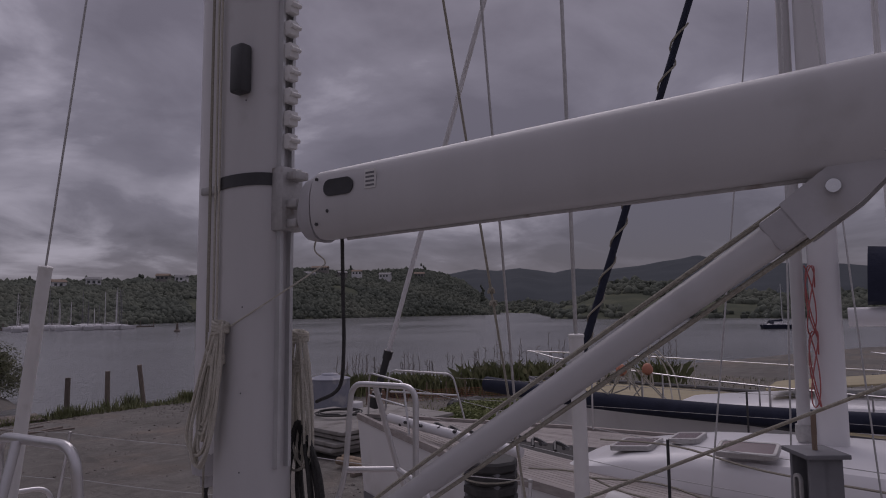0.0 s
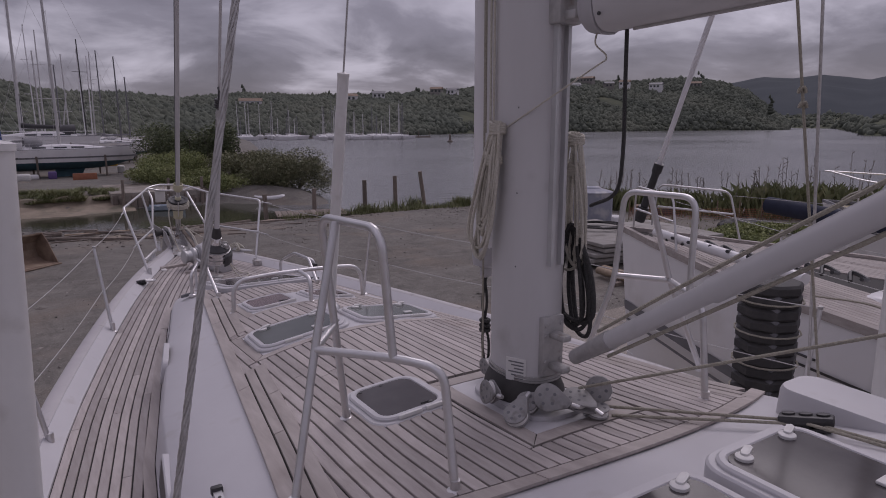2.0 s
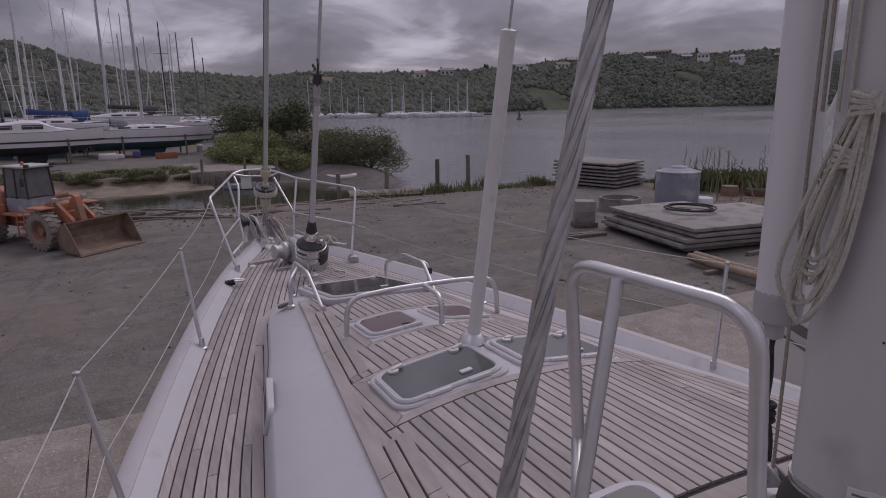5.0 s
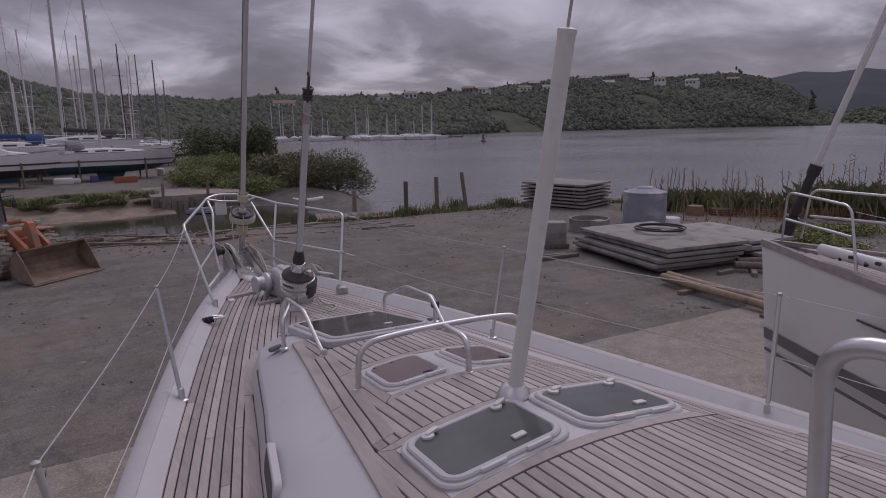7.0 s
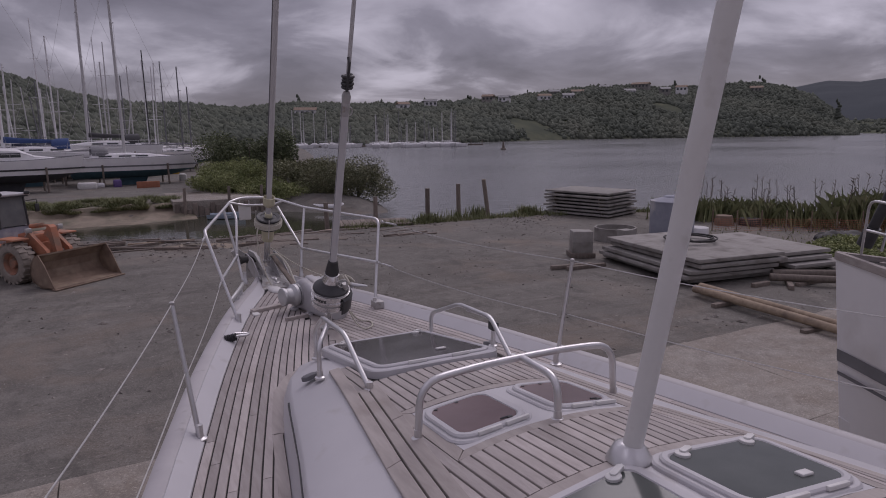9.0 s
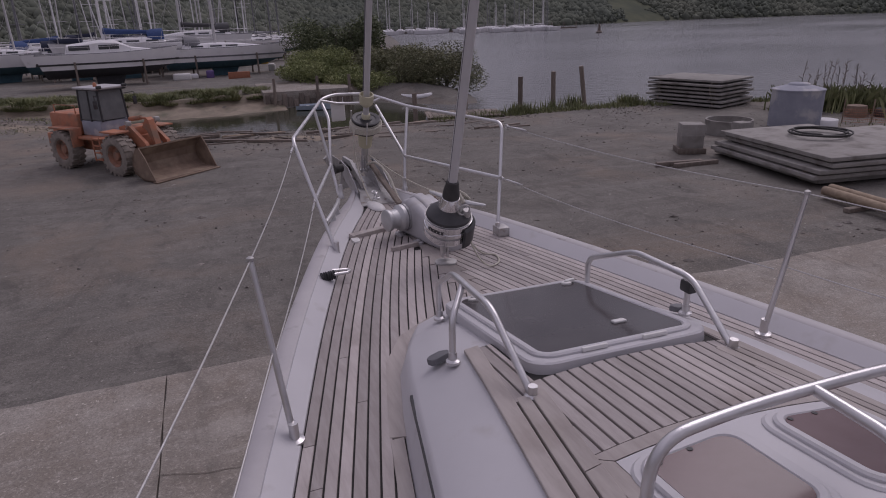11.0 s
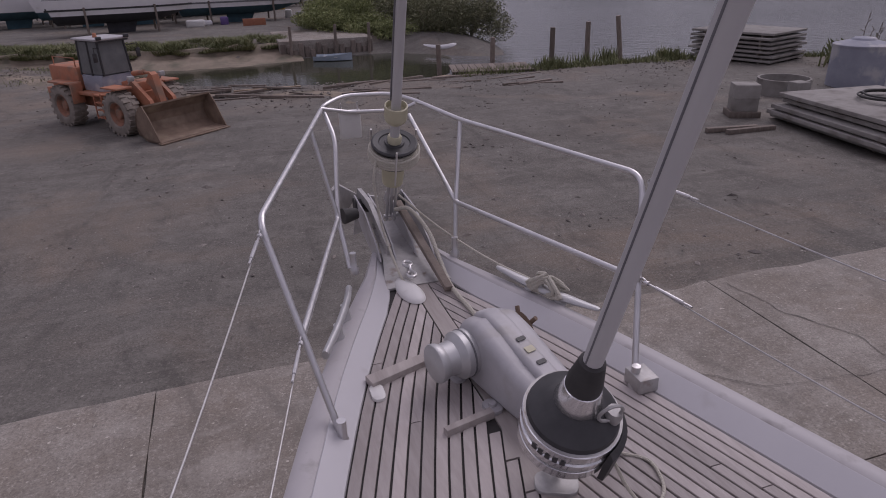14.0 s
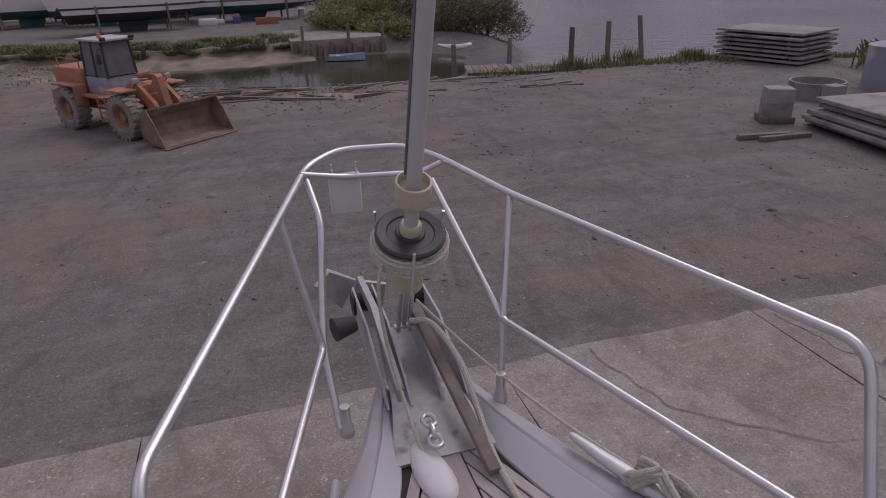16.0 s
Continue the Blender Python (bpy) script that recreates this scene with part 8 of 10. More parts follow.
    for k, (a, b_, rr) in enumerate((((19.3, 18.75, 0.2), (18.9, 12.6, 0.2), 0.15), ((19.75, 18.9, 0.2), (19.4, 13.0, 0.22), 0.14), ((23.3, 18.6, 0.2), (27.5, 15.0, 0.2), 0.15), ((24.0, 19.0, 0.2), (29.0, 16.0, 0.2), 0.16))):
        bm = B()
        va, vb = Vector((a[0], a[1], GZ + a[2] + 0.08)), Vector((b_[0], b_[1], GZ + b_[2] + 0.08))
        tube(bm, [va.lerp(vb, i / 6) + Vector((0.02 * math.sin(i * 2 + k), 0, 0)) for i in range(7)], rr, 14, rr * 0.85)
        tagged(part("log", bm, LOGM if k < 2 else WOODOLD), "long peeled timber pole lying on bearers" if k < 2 else "weathered grey timber pole lying on the ground", "log", "timber poles")
    for x, y in ((19.3, 17.3), (19.2, 14.0), (24.6, 17.8), (27, 16)):
        bm = B()
        box(bm, (x - 0.75, y - 0.1, GZ), (x + 0.75, y + 0.1, GZ + 0.14), None, 0.01)
        tagged(part("bearer", bm, WOODOLD), "grey timber bearer under the poles", "timber", "bearers")
    for (x, y, l, a) in ((17.6, 25.0, 1.9, -10), (18.1, 24.5, 1.9, -4), (23.2, 17.6, 1.4, 40), (22.3, 18.5, 0.8, 0)):
        bm = B()
        box(bm, (-0.1, -0.1, 0), (l, 0.1, 0.17), Matrix.Translation((x, y, GZ)) @ Matrix.Rotation(radians(a), 4, "Z"), 0.01)
        tagged(part("timber", bm, WOODOLD), "short weathered timber baulk on the gravel", "timber", "timber baulks")
    # mooring piles at the water
    for x, y, h, lean in ((19.8, 41.9, 2.35, 0.0), (22.8, 42.9, 2.45, 0.02), (25.9, 43.9, 2.6, 0.16), (13.2, 43.6, 1.6, 0.03), (17.0, 44.5, 1.7, -0.02)):
        bm = B()
        tube(bm, [(x + lean * 1.5, y, WZ - 1.5), (x, y, GZ - 0.3), (x - lean * h, y, GZ - 0.15 + h)], 0.17, 12, 0.15)
        tagged(part("mooring_post", bm, WOODOLD), "weathered dark timber post standing at the shore", "post", "mooring posts")
    p = thing("landing_stage", (16, 42, GZ), "low grey timber landing stage at the water", "landing stage")
    m = axes((13.6, 42.6, GZ - 0.02), (1, -0.25, 0))
    for k in range(12):
        bm = B()
        box(bm, (k * 0.4, -0.9, 0.08), (k * 0.4 + 0.37, 1.9, 0.14), m, 0.005)
        part("board", bm, WOODOLD, p)
    bm = B()
    box(bm, (0, -0.8, -0.1), (4.8, -0.6, 0.078), m)
    box(bm, (0, 1.6, -0.1), (4.8, 1.8, 0.078), m)
    part("bearer", bm, WOODOLD, p)
    for k in range(46):
        x = rg.uniform(-7, 17)
        y = shore_y(x) - rg.uniform(0.2, 4.5)
        l = rg.uniform(0.5, 3.6)
        bm = B()
        box(bm, (-l / 2, -rg.uniform(0.04, 0.15), 0), (l / 2, rg.uniform(0.04, 0.12), rg.uniform(0.05, 0.16)), Matrix.Translation((x, y, GZ - 0.05)) @ Matrix.Rotation(rg.gauss(-0.1, 0.25), 4, "Z") @ Matrix.Rotation(rg.gauss(0, 0.03), 4, "Y"), 0.01)
        tagged(part("driftwood", bm, LOGM if k % 9 == 0 else WOODOLD), "broken plank washed up on the muddy shore", "driftwood", "driftwood planks")
    # orange safety mesh on stakes
    f = thing("safety_fence", (37, 27, GZ), "sagging orange plastic mesh fence on steel stakes", "fence")
    a, b = Vector((32.5, 29.0, GZ)), Vector((41.5, 22.5, GZ))
    for k in range(9):
        bm = B()
        q = a.lerp(b, k / 8)
        tube(bm, [q, q + Vector((0, 0, 1.25))], 0.035, 6)
        part("stake", bm, RUST, f)
    for k in range(6):
        bm = B()
        tube(bm, [a.lerp(b, i / 40) + Vector((0, 0, 0.1 + 0.13 * k - 0.06 * abs(math.sin(i * math.pi / 5)))) for i in range(41)], 0.009, 4)
        part("mesh_strand", bm, TERRA, f)
    bm = B()
    for k in range(121):
        q = a.lerp(b, k / 120)
        tube(bm, [q + Vector((0, 0, 0.1)), q + Vector((0, 0, 0.78))], 0.006, 4)
    tagged(part("fence_netting", bm, TERRA, f), kind="stuff")
    for i, (x, y, r) in enumerate(((35, 30.2, 0.55), (42.5, 25.5, 1.2), (36.5, 29.4, 0.7))):
        bm = B()
        lathe(bm, [(r, 0), (r * 1.02, 0.3), (r * 0.9, 0.62 - 0.1 * i), (r * 0.3, 0.66 - 0.1 * i)], Matrix.Translation((x, y, GZ)), 20)
        tagged(part("pipe_coil", bm, RUST if i == 0 else (HULLW if i == 1 else RUBBER)), ("rusty orange drum end", "upturned pale dinghy on the grass", "black tub among the flax")[i], "yard clutter")


stacks()


def rubble():
    """Stones, clods and scraps strewn over the gravel, thicker towards the shore."""
    rg = random.Random(61)
    verts, faces = [], []
    for k in range(5200):
        x = rg.uniform(-22, 34)
        far = rg.random() < 0.6
        y = shore_y(x) - (abs(rg.gauss(0, 3.2)) if far else rg.uniform(1, 26))
        if y < 15.6:
            continue
        r = rg.uniform(0.02, 0.06) * (1.8 if rg.random() < 0.12 else 1)
        a = rg.uniform(0, 3.14)
        lx, ly = r * rg.uniform(0.8, 2.2), r * rg.uniform(0.6, 1.1)
        o = len(verts)
        for dx, dy, dz in ((1, 0, 0), (0, 1, 0), (-1, 0, 0), (0, -1, 0), (rg.uniform(-0.3, 0.3), rg.uniform(-0.3, 0.3), 1), (0, 0, -1)):
            verts.append((x + dx * lx * math.cos(a) - dy * ly * math.sin(a), y + dx * lx * math.sin(a) + dy * ly * math.cos(a), GZ + 0.0 + dz * r * 0.6))
        faces.extend([[o + i for i in t] for t in ((0, 1, 4), (1, 2, 4), (2, 3, 4), (3, 0, 4), (1, 0, 5), (2, 1, 5), (3, 2, 5), (0, 3, 5))])
    me = bpy.data.meshes.new("rubble")
    me.from_pydata(verts, [], faces)
    me.materials.append(STONE)
    tagged(new("rubble", me), "loose stones, clods and scraps on the gravel", "rubble", kind="stuff")


STONE = mat("loose_stone", [(0.14, 0.12, 0.105), (0.24, 0.22, 0.2)], 0.9, scale=0.7, vary=0.45, island=True)
rubble()


# ---- boats ----


def yacht(p, heading, L, beam_, free, keel, name, label, group="", hullm=None, anti=None, deckm=None, mast=0.0, mast_at=0.55, cover=None, house=1.0, mast_r=0.11, mastm=None, stripe=None, sup=True, detail=True, bowrise=0.25, power=False):
    """A yacht: p is its middle at the keel's foot, heading in degrees from +y to the right; free: freeboard; keel: depth below the waterline."""
    a = radians(heading)
    M = Matrix.Translation(p) @ Matrix.Rotation(-a, 4, "Z")
    y = thing(name, p, label, "boat", group)
    wl = keel
    n = 14
    hs, ant, st = [], [], []
    def half(u):
        return beam_ / 2 * min(1.0, (1 - max(0.0, u) ** 2.2)) ** 0.75 * (1 - 0.22 * max(0, -u) ** 2)
    for i in range(n + 1):
        u = -1 + 2 * i / n
        h = half(u) + 0.02
        z1 = wl + free + bowrise * max(0, u) ** 1.5
        yy = u * L / 2
        k = max(0.0, 1 - max(0, u) ** 3)
        yo = yy + L * (-0.05 * max(0, u) ** 2 + 0.035 * max(0, -u) ** 3)
        ym = (yy + yo) / 2
        hs.append([M @ Vector(q) for q in ((-h, yy, z1), (-h * 0.97, ym, wl + free * 0.45), (-h * (0.75 + 0.15 * k), yo, wl), (h * (0.75 + 0.15 * k), yo, wl), (h * 0.97, ym, wl + free * 0.45), (h, yy, z1))])
        yy = yo
        ant.append([M @ Vector(q) for q in ((-h * (0.75 + 0.15 * k), yy, wl + 0.01), (-h * 0.55 * k, yy * 0.97, wl - 0.62 * k), (0, yy * 0.95, wl - 0.85 * k), (h * 0.55 * k, yy * 0.97, wl - 0.62 * k), (h * (0.75 + 0.15 * k), yy, wl + 0.01))])
    bm = B()
    loft(bm, hs, closed=False)
    bm.faces.new([bm.verts.new(q) for q in hs[0]])
    part("hull", bm, hullm or HULLW, y)
    bm = B()
    loft(bm, ant, closed=False)
    part("underbody", bm, anti or ANTIK, y)
    if stripe:
        bm = B()
        for s in (-1, 1):
            rows_ = []
            for i in range(n + 1):
                u = -1 + 2 * i / n
                h = half(u) + 0.026
                rows_.append([M @ Vector((s * h * f, u * L / 2, wl + free * z)) for f, z in ((0.965, 0.42), (0.955, 0.3))])
            loft(bm, rows_, closed=False)
        part("stripe", bm, stripe, y)
    if keel > 0.8:
        bm = B()
        loft(bm, [[M @ Vector(q) for q in ((-0.18, -L * 0.12, z), (0.18, -L * 0.12, z), (0.05, L * (0.1 - s), z), (-0.05, L * (0.1 - s), z))] for z, s in ((wl - 0.45, 0.0), (0, 0.04))])
        part("keel", bm, anti or ANTIK, y)
    bm = B()
    loft(bm, [[M @ Vector((s * (half(-1 + 2 * i / n) - 0.03), (-1 + 2 * i / n) * L / 2, wl + free - 0.03 + bowrise * max(0, -1 + 2 * i / n) ** 1.5)) for s in (-1, 1)] for i in range(n + 1)], closed=False)
    part("deck", bm, deckm or HULLW, y)
    if house:
        bm = B()
        prof = ((-0.32, 0.0), (-0.3, 0.42), (-0.05, 0.5), (0.12, 0.36), (0.3, 0.06), (0.34, 0.0)) if not power else ((-0.3, 0.0), (-0.28, 0.75), (-0.05, 1.05), (0.05, 1.0), (0.16, 0.42), (0.36, 0.1), (0.4, 0.0))
        secs = []
        for v, z in prof:
            w = 0.66 * half(v * 2) + 0.02
            zz = wl + free - 0.03
            secs.append([M @ Vector(q) for q in ((-w, v * L, zz), (-w * 0.86, v * L, zz + z * house * 0.8), (-w * 0.6, v * L, zz + z * house), (w * 0.6, v * L, zz + z * house), (w * 0.86, v * L, zz + z * house * 0.8), (w, v * L, zz))])
        loft(bm, secs, closed=False)
        part("coachroof", bm, HULLW, y)
        if detail:
            for s in (-1, 1):
                for v in ((-0.22, -0.08, 0.04) if not power else (-0.2, 0.0)):
                    bm = B()
                    lw = L * (0.045 if not power else 0.07)
                    w = 0.66 * half(v * 2) * 0.95 + 0.015
                    zz = wl + free + (0.18 if not power else 0.45) * house
                    box(bm, (s * w - 0.02, v * L - lw, zz - (0.07 if not power else 0.16) * house), (s * w + 0.02, v * L + lw, zz + (0.07 if not power else 0.2) * house), M, 0.01)
                    part("window", bm, CABGLASS, y)
            # spray hood, toe rail and end rails
            zz = wl + free
            if not power and L < 14.5:
                bm = B()
                hw = 0.6 * half(-0.5)
                loft(bm, [[M @ Vector((hw * math.cos(t) * k2, v * L, zz + 0.3 + (0.75 * k2 + 0.1) * house * math.sin(t))) for t in (math.pi * q / 10 for q in range(11))] for v, k2 in ((-0.19, 0.75), (-0.22, 1.0), (-0.31, 1.04))], closed=False)
                part("spray_hood", bm, cover or GREYP, y)
            for s in (-1, 1):
                bm = B()
                tube(bm, [M @ Vector((s * (half(u / 7) - 0.02), u / 7 * L / 2, zz + 0.02 + bowrise * max(0, u / 7) ** 1.5)) for u in range(-7, 8)], 0.035, 5)
                part("toe_rail", bm, GREYP, y)
                bm = B()
                tube(bm, [M @ Vector((s * (half(u / 7) - 0.06), u / 7 * L / 2, zz + 0.62 + bowrise * max(0, u / 7) ** 1.5)) for u in range(-7, 8)], 0.014, 4)
                part("guard_wire", bm, STEEL, y)
                for u in (-6, -4, -2, 0, 2, 4, 6):
                    bm = B()
                    q = Vector((s * (half(u / 7) - 0.06), u / 7 * L / 2, zz + bowrise * max(0, u / 7) ** 1.5))
                    tube(bm, [M @ q, M @ (q + Vector((0, 0, 0.63)))], 0.018, 4)
                    part("stanchion", bm, STEEL, y)
    if mast:
        my = (mast_at - 0.5) * L
        z0 = wl + free
        bm = B()
        tube(bm, [M @ Vector((0, my, z0 - 0.02)), M @ Vector((0, my - mast * 0.01, z0 + mast))], mast_r, 10, mast_r * 0.75)
        part("mast", bm, mastm or HULLW, y)
        for k in (0.45, 0.72):
            bm = B()
            tube(bm, [M @ Vector((-beam_ * 0.27, my, z0 + mast * k)), M @ Vector((beam_ * 0.27, my, z0 + mast * k))], 0.03, 6)
            part("spreader", bm, mastm or HULLW, y)
        wr = 0.012 if L < 30 else 0.02
        for q0, q1 in (((0, L * 0.49, z0 + bowrise), (0, my, z0 + mast)), ((0, -L * 0.49, z0), (0, my, z0 + mast)), ((-beam_ * 0.45, my - 0.2, z0), (-beam_ * 0.2, my, z0 + mast * 0.72)), ((beam_ * 0.45, my - 0.2, z0), (beam_ * 0.2, my, z0 + mast * 0.72))):
            bm = B()
            tube(bm, [M @ Vector(q0), M @ Vector(q1)], wr, 5)
            part("stay", bm, WIRE, y)
        bl = L * 0.36
        bm = B()
        tube(bm, [M @ Vector((0, my - 0.1, z0 + 1.0)), M @ Vector((0, my - bl, z0 + 1.05))], 0.08, 8)
        part("boom", bm, mastm or HULLW, y)
        if cover:
            bm = B()
            tube(bm, [M @ Vector((0, my - 0.05, z0 + 1.35)), M @ Vector((0, my - bl * 0.3, z0 + 1.22)), M @ Vector((0, my - bl * 0.7, z0 + 1.16)), M @ Vector((0, my - bl, z0 + 1.1))], 0.36, 10, 0.16, flat=0.75)
            part("sail_cover", bm, cover, y)
    if sup and keel > 0.8:
        for s in (-1, 1):
            for v in (-0.25, 0.22):
                bm = B()
                x = s * half(v * 2) * 0.98
                tube(bm, [M @ Vector((x * 1.1, v * L, 0)), M @ Vector((x * 1.02, v * L, wl + free * 0.5))], 0.1, 6)
                part("prop_post", bm, WOODOLD, y)
    return y, M


def polar(b, r):
    return (r * math.sin(radians(b)), r * math.cos(radians(b)))


fz = GZ + 0.42
# the white motor catamaran and the sloop at the front of the far boatyard
yacht((-7.4, 76.0, fz), 80, 12.6, 3.4, 1.35, 1.8, "motor_yacht", "white motor yacht on blocks with a black bottom", "", anti=ANTIK, house=1.15, power=True, stripe=BLACK, bowrise=0.35)
yacht((3.6, 82.0, fz), 84, 13.8, 3.9, 1.35, 1.65, "sailing_yacht", "white sloop propped ashore with a blue bottom", "yachts ashore", anti=ANTIB, mast=19.5, mast_r=0.16, mastm=ALLOY, mast_at=0.43, house=1.1, stripe=GREYP)
yacht((-7.0, 85.0, fz), -97, 14.0, 4.0, 1.5, 2.2, "sailing_yacht", "white ketch ashore with a bright blue sail cover on its boom", "yachts ashore", anti=ANTIB, mast=18, mast_r=0.16, mastm=HULLW, cover=BLUEC, mast_at=0.62, house=1.3)
yacht((0.5, 95.0, fz), -96, 14.0, 4.0, 1.5, 2.6, "sailing_yacht", "white sloop ashore with a black lettered sail cover", "yachts ashore", anti=ANTIK, mast=22, mast_r=0.17, mastm=ALLOY, cover=BLACK, mast_at=0.6, house=1.3)
rg_ = random.Random(77)
for k_, (b_, r_, L_, mh_) in enumerate(((-5.0, 92, 12, 15), (-2.6, 98, 13, 17), (-7.5, 86, 11, 13), (0.6, 104, 13, 19), (3.0, 108, 12, 16), (5.4, 104, 11, 15), (-9.5, 96, 12, 16), (-12, 90, 12, 15), (-0.8, 118, 14, 18), (4.4, 122, 13, 18), (-4.2, 120, 12, 16), (2.0, 132, 14, 19), (6.6, 112, 11, 15), (-6.6, 126, 13, 17), (-14.5, 100, 12, 16), (-10.8, 122, 12, 17), (-17, 94, 12, 15), (-3.4, 108, 11, 14), (1.4, 120, 12, 17))):
    x_, y_ = polar(b_, r_)
    yacht((x_, y_, fz), rg_.choice((75, 80, -100, 88, 60)), L_, L_ * 0.3, 1.25, 1.7, "sailing_yacht", "white sailing yacht propped ashore in the crowded boatyard", "yachts ashore", mast=mh_ * rg_.uniform(0.62, 0.85), cover=rg_.choice((None, NAVY, BLUEC, None, None)), house=rg_.uniform(0.9, 1.4), mastm=rg_.choice((HULLW, ALLOY, ALLOY, GREYP)), anti=rg_.choice((ANTIB, ANTIK)), mast_at=rg_.uniform(0.5, 0.62), sup=k_ < 8)
# unrigged masts leaning among the boats
for k_, (b_, h_, dx_) in enumerate(((-5.5, 11.4, -0.9), (-5.0, 12, 0.4), (-4.5, 11, -0.7), (-4.0, 10.2, -1.1), (-3.5, 19.6, -0.3), (-2.9, 10.4, -0.9), (-2.2, 11, 0.5), (-0.4, 9, 0.2), (0.3, 17.6, -0.3), (1.0, 17.2, 0.1), (1.8, 11.2, -0.2), (3.6, 16.4, -0.2), (4.15, 14.2, 0.2), (4.35, 14.6, 0.3), (2.6, 9.5, 1.6), (-6.2, 12.5, 0.7), (-7.2, 11, -1.3), (-8.4, 12, 0.6), (-9.6, 11.5, -0.5), (-11, 12, 0.4), (-6.7, 10.5, -2.0))):
    x_, y_ = polar(b_, 100 + (k_ * 7) % 19)
    h_ *= 1 + ((k_ * 7) % 19) / 130
    bm = B()
    tube(bm, [(x_ - dx_, y_, fz), (x_, y_, fz + h_)], 0.1, 8, 0.07)
    for q in (0.5, 0.75):
        tube(bm, [(x_ + dx_ * (q - 1) - 0.9, y_, fz + h_ * q), (x_ + dx_ * (q - 1) + 0.9, y_, fz + h_ * q)], 0.03, 5)
    tagged(part("yacht_mast", bm, BLACK if k_ == 11 else (HULLW, ALLOY, ALLOY, GREYP)[k_ % 4]), "bare black yacht mast rising over the boatyard" if k_ == 11 else "bare yacht mast rising over the boatyard", "mast", "bare masts")
# marina across the water
for k_ in range(44):
    b_ = rg_.uniform(14.0, 29)
    if 20.3 < b_ < 21.6:
        b_ += 1.4
    x_, y_ = polar(b_, rg_.uniform(268, 300) - 0.2 * b_)
    yacht((x_, y_, WZ - 0.25), rg_.choice((20, 200, 100)), rg_.uniform(9, 13), 3.4, 1.2, 0.3, "moored_yacht", "moored white yacht in the distant marina", "marina yachts", mast=rg_.uniform(6, 15), house=1.2, mast_r=0.13, mastm=rg_.choice((HULLW, ALLOY, GREYP)), sup=False, detail=False)
pr = thing("pontoon", (*polar(19, 284), WZ), "long low marina pontoon with piles", "pontoon")
bm = B()
a_, b_ = Vector((*polar(13.5, 286), WZ)), Vector((*polar(31, 300), WZ))
box(bm, (0, -1, -0.2), ((b_ - a_).length, 1, 0.5), axes(a_, b_ - a_))
part("walkway", bm, WOODOLD, pr)
for k_ in range(18):
    bm = B()
    q = a_.lerp(b_, k_ / 17)
    tube(bm, [q - Vector((0, 0, 2)), q + Vector((0, 0, 2.6))], 0.2, 6)
    part("guide_post", bm, WOODOLD, pr)
x_, y_ = polar(82.6, 215)
yacht((x_, y_, WZ - 0.25), 150, 11, 3.2, 1.1, 0.3, "moored_yacht", "dark blue yacht at anchor in the estuary", "", hullm=NAVY, mast=12, cover=NAVY, mast_r=0.1, sup=False)
bm = B()
x_, y_ = polar(32.77, 228)
lathe(bm, [(0.9, -0.3), (1.0, 0.3), (0.5, 0.7), (0.3, 2.2), (0.35, 2.4), (0.05, 2.9)], Matrix.Translation((x_, y_, WZ)), 12)
tagged(part("channel_buoy", bm, WOODOLD), "small dark channel buoy on the water", "buoy")
# small craft by the creek


def dinghy(p, heading, L, m1, m2, label, tubes=False):
    t = thing("dinghy", p, label, "dinghy")
    M = Matrix.Translation(p) @ Matrix.Rotation(-radians(heading), 4, "Z")
    bm = B()
    if tubes:
        tube(bm, smooth_path([M @ Vector(q) for q in ((-0.7, -L / 2, 0.3), (-0.72, 0, 0.3), (-0.6, L * 0.35, 0.36), (0, L / 2, 0.46), (0.6, L * 0.35, 0.36), (0.72, 0, 0.3), (0.7, -L / 2, 0.3))], 5), 0.22, 10)
        part("tube", bm, m1, t)
        bm = B()
        box(bm, (-0.55, -L / 2, 0.05), (0.55, L * 0.32, 0.2), M)
        part("floor", bm, m2, t)
        bm = B()
        box(bm, (-0.18, -L / 2 - 0.35, 0.2), (0.18, -L / 2 + 0.05, 0.85), M, 0.06)
        part("outboard", bm, BLACK, t)
    else:
        secs = []
        for i in range(9):
            u = i / 8
            w = 0.62 * (1 - max(0, u - 0.35) ** 2 * 2.3) ** 0.8 if u < 1 else 0.02
            z = 0.45 + 0.18 * u * u
            secs.append([M @ Vector(q) for q in ((-w, (u - 0.5) * L, z), (-w * 0.8, (u - 0.5) * L, 0.12), (0, (u - 0.5) * L, 0.0), (w * 0.8, (u - 0.5) * L, 0.12), (w, (u - 0.5) * L, z))])
        loft(bm, secs, closed=False)
        part("shell", bm, m1, t)
        for v in (-0.25, 0.1):
            bm = B()
            box(bm, (-0.55, v * L - 0.12, 0.32), (0.55, v * L + 0.12, 0.36), M)
            part("thwart", bm, m2, t)


dinghy((8.9, 56.5, WZ - 0.05), 112, 2.9, mat("pale_blue_paint", [(0.35, 0.42, 0.5), (0.45, 0.52, 0.58)], 0.5), PLAST, "small pale blue dinghy afloat in the creek")
dinghy((17.6, 57.5, WZ + 0.1), 150, 3.4, HULLW, GREYP, "white inflatable dinghy with an outboard on the mud", True)
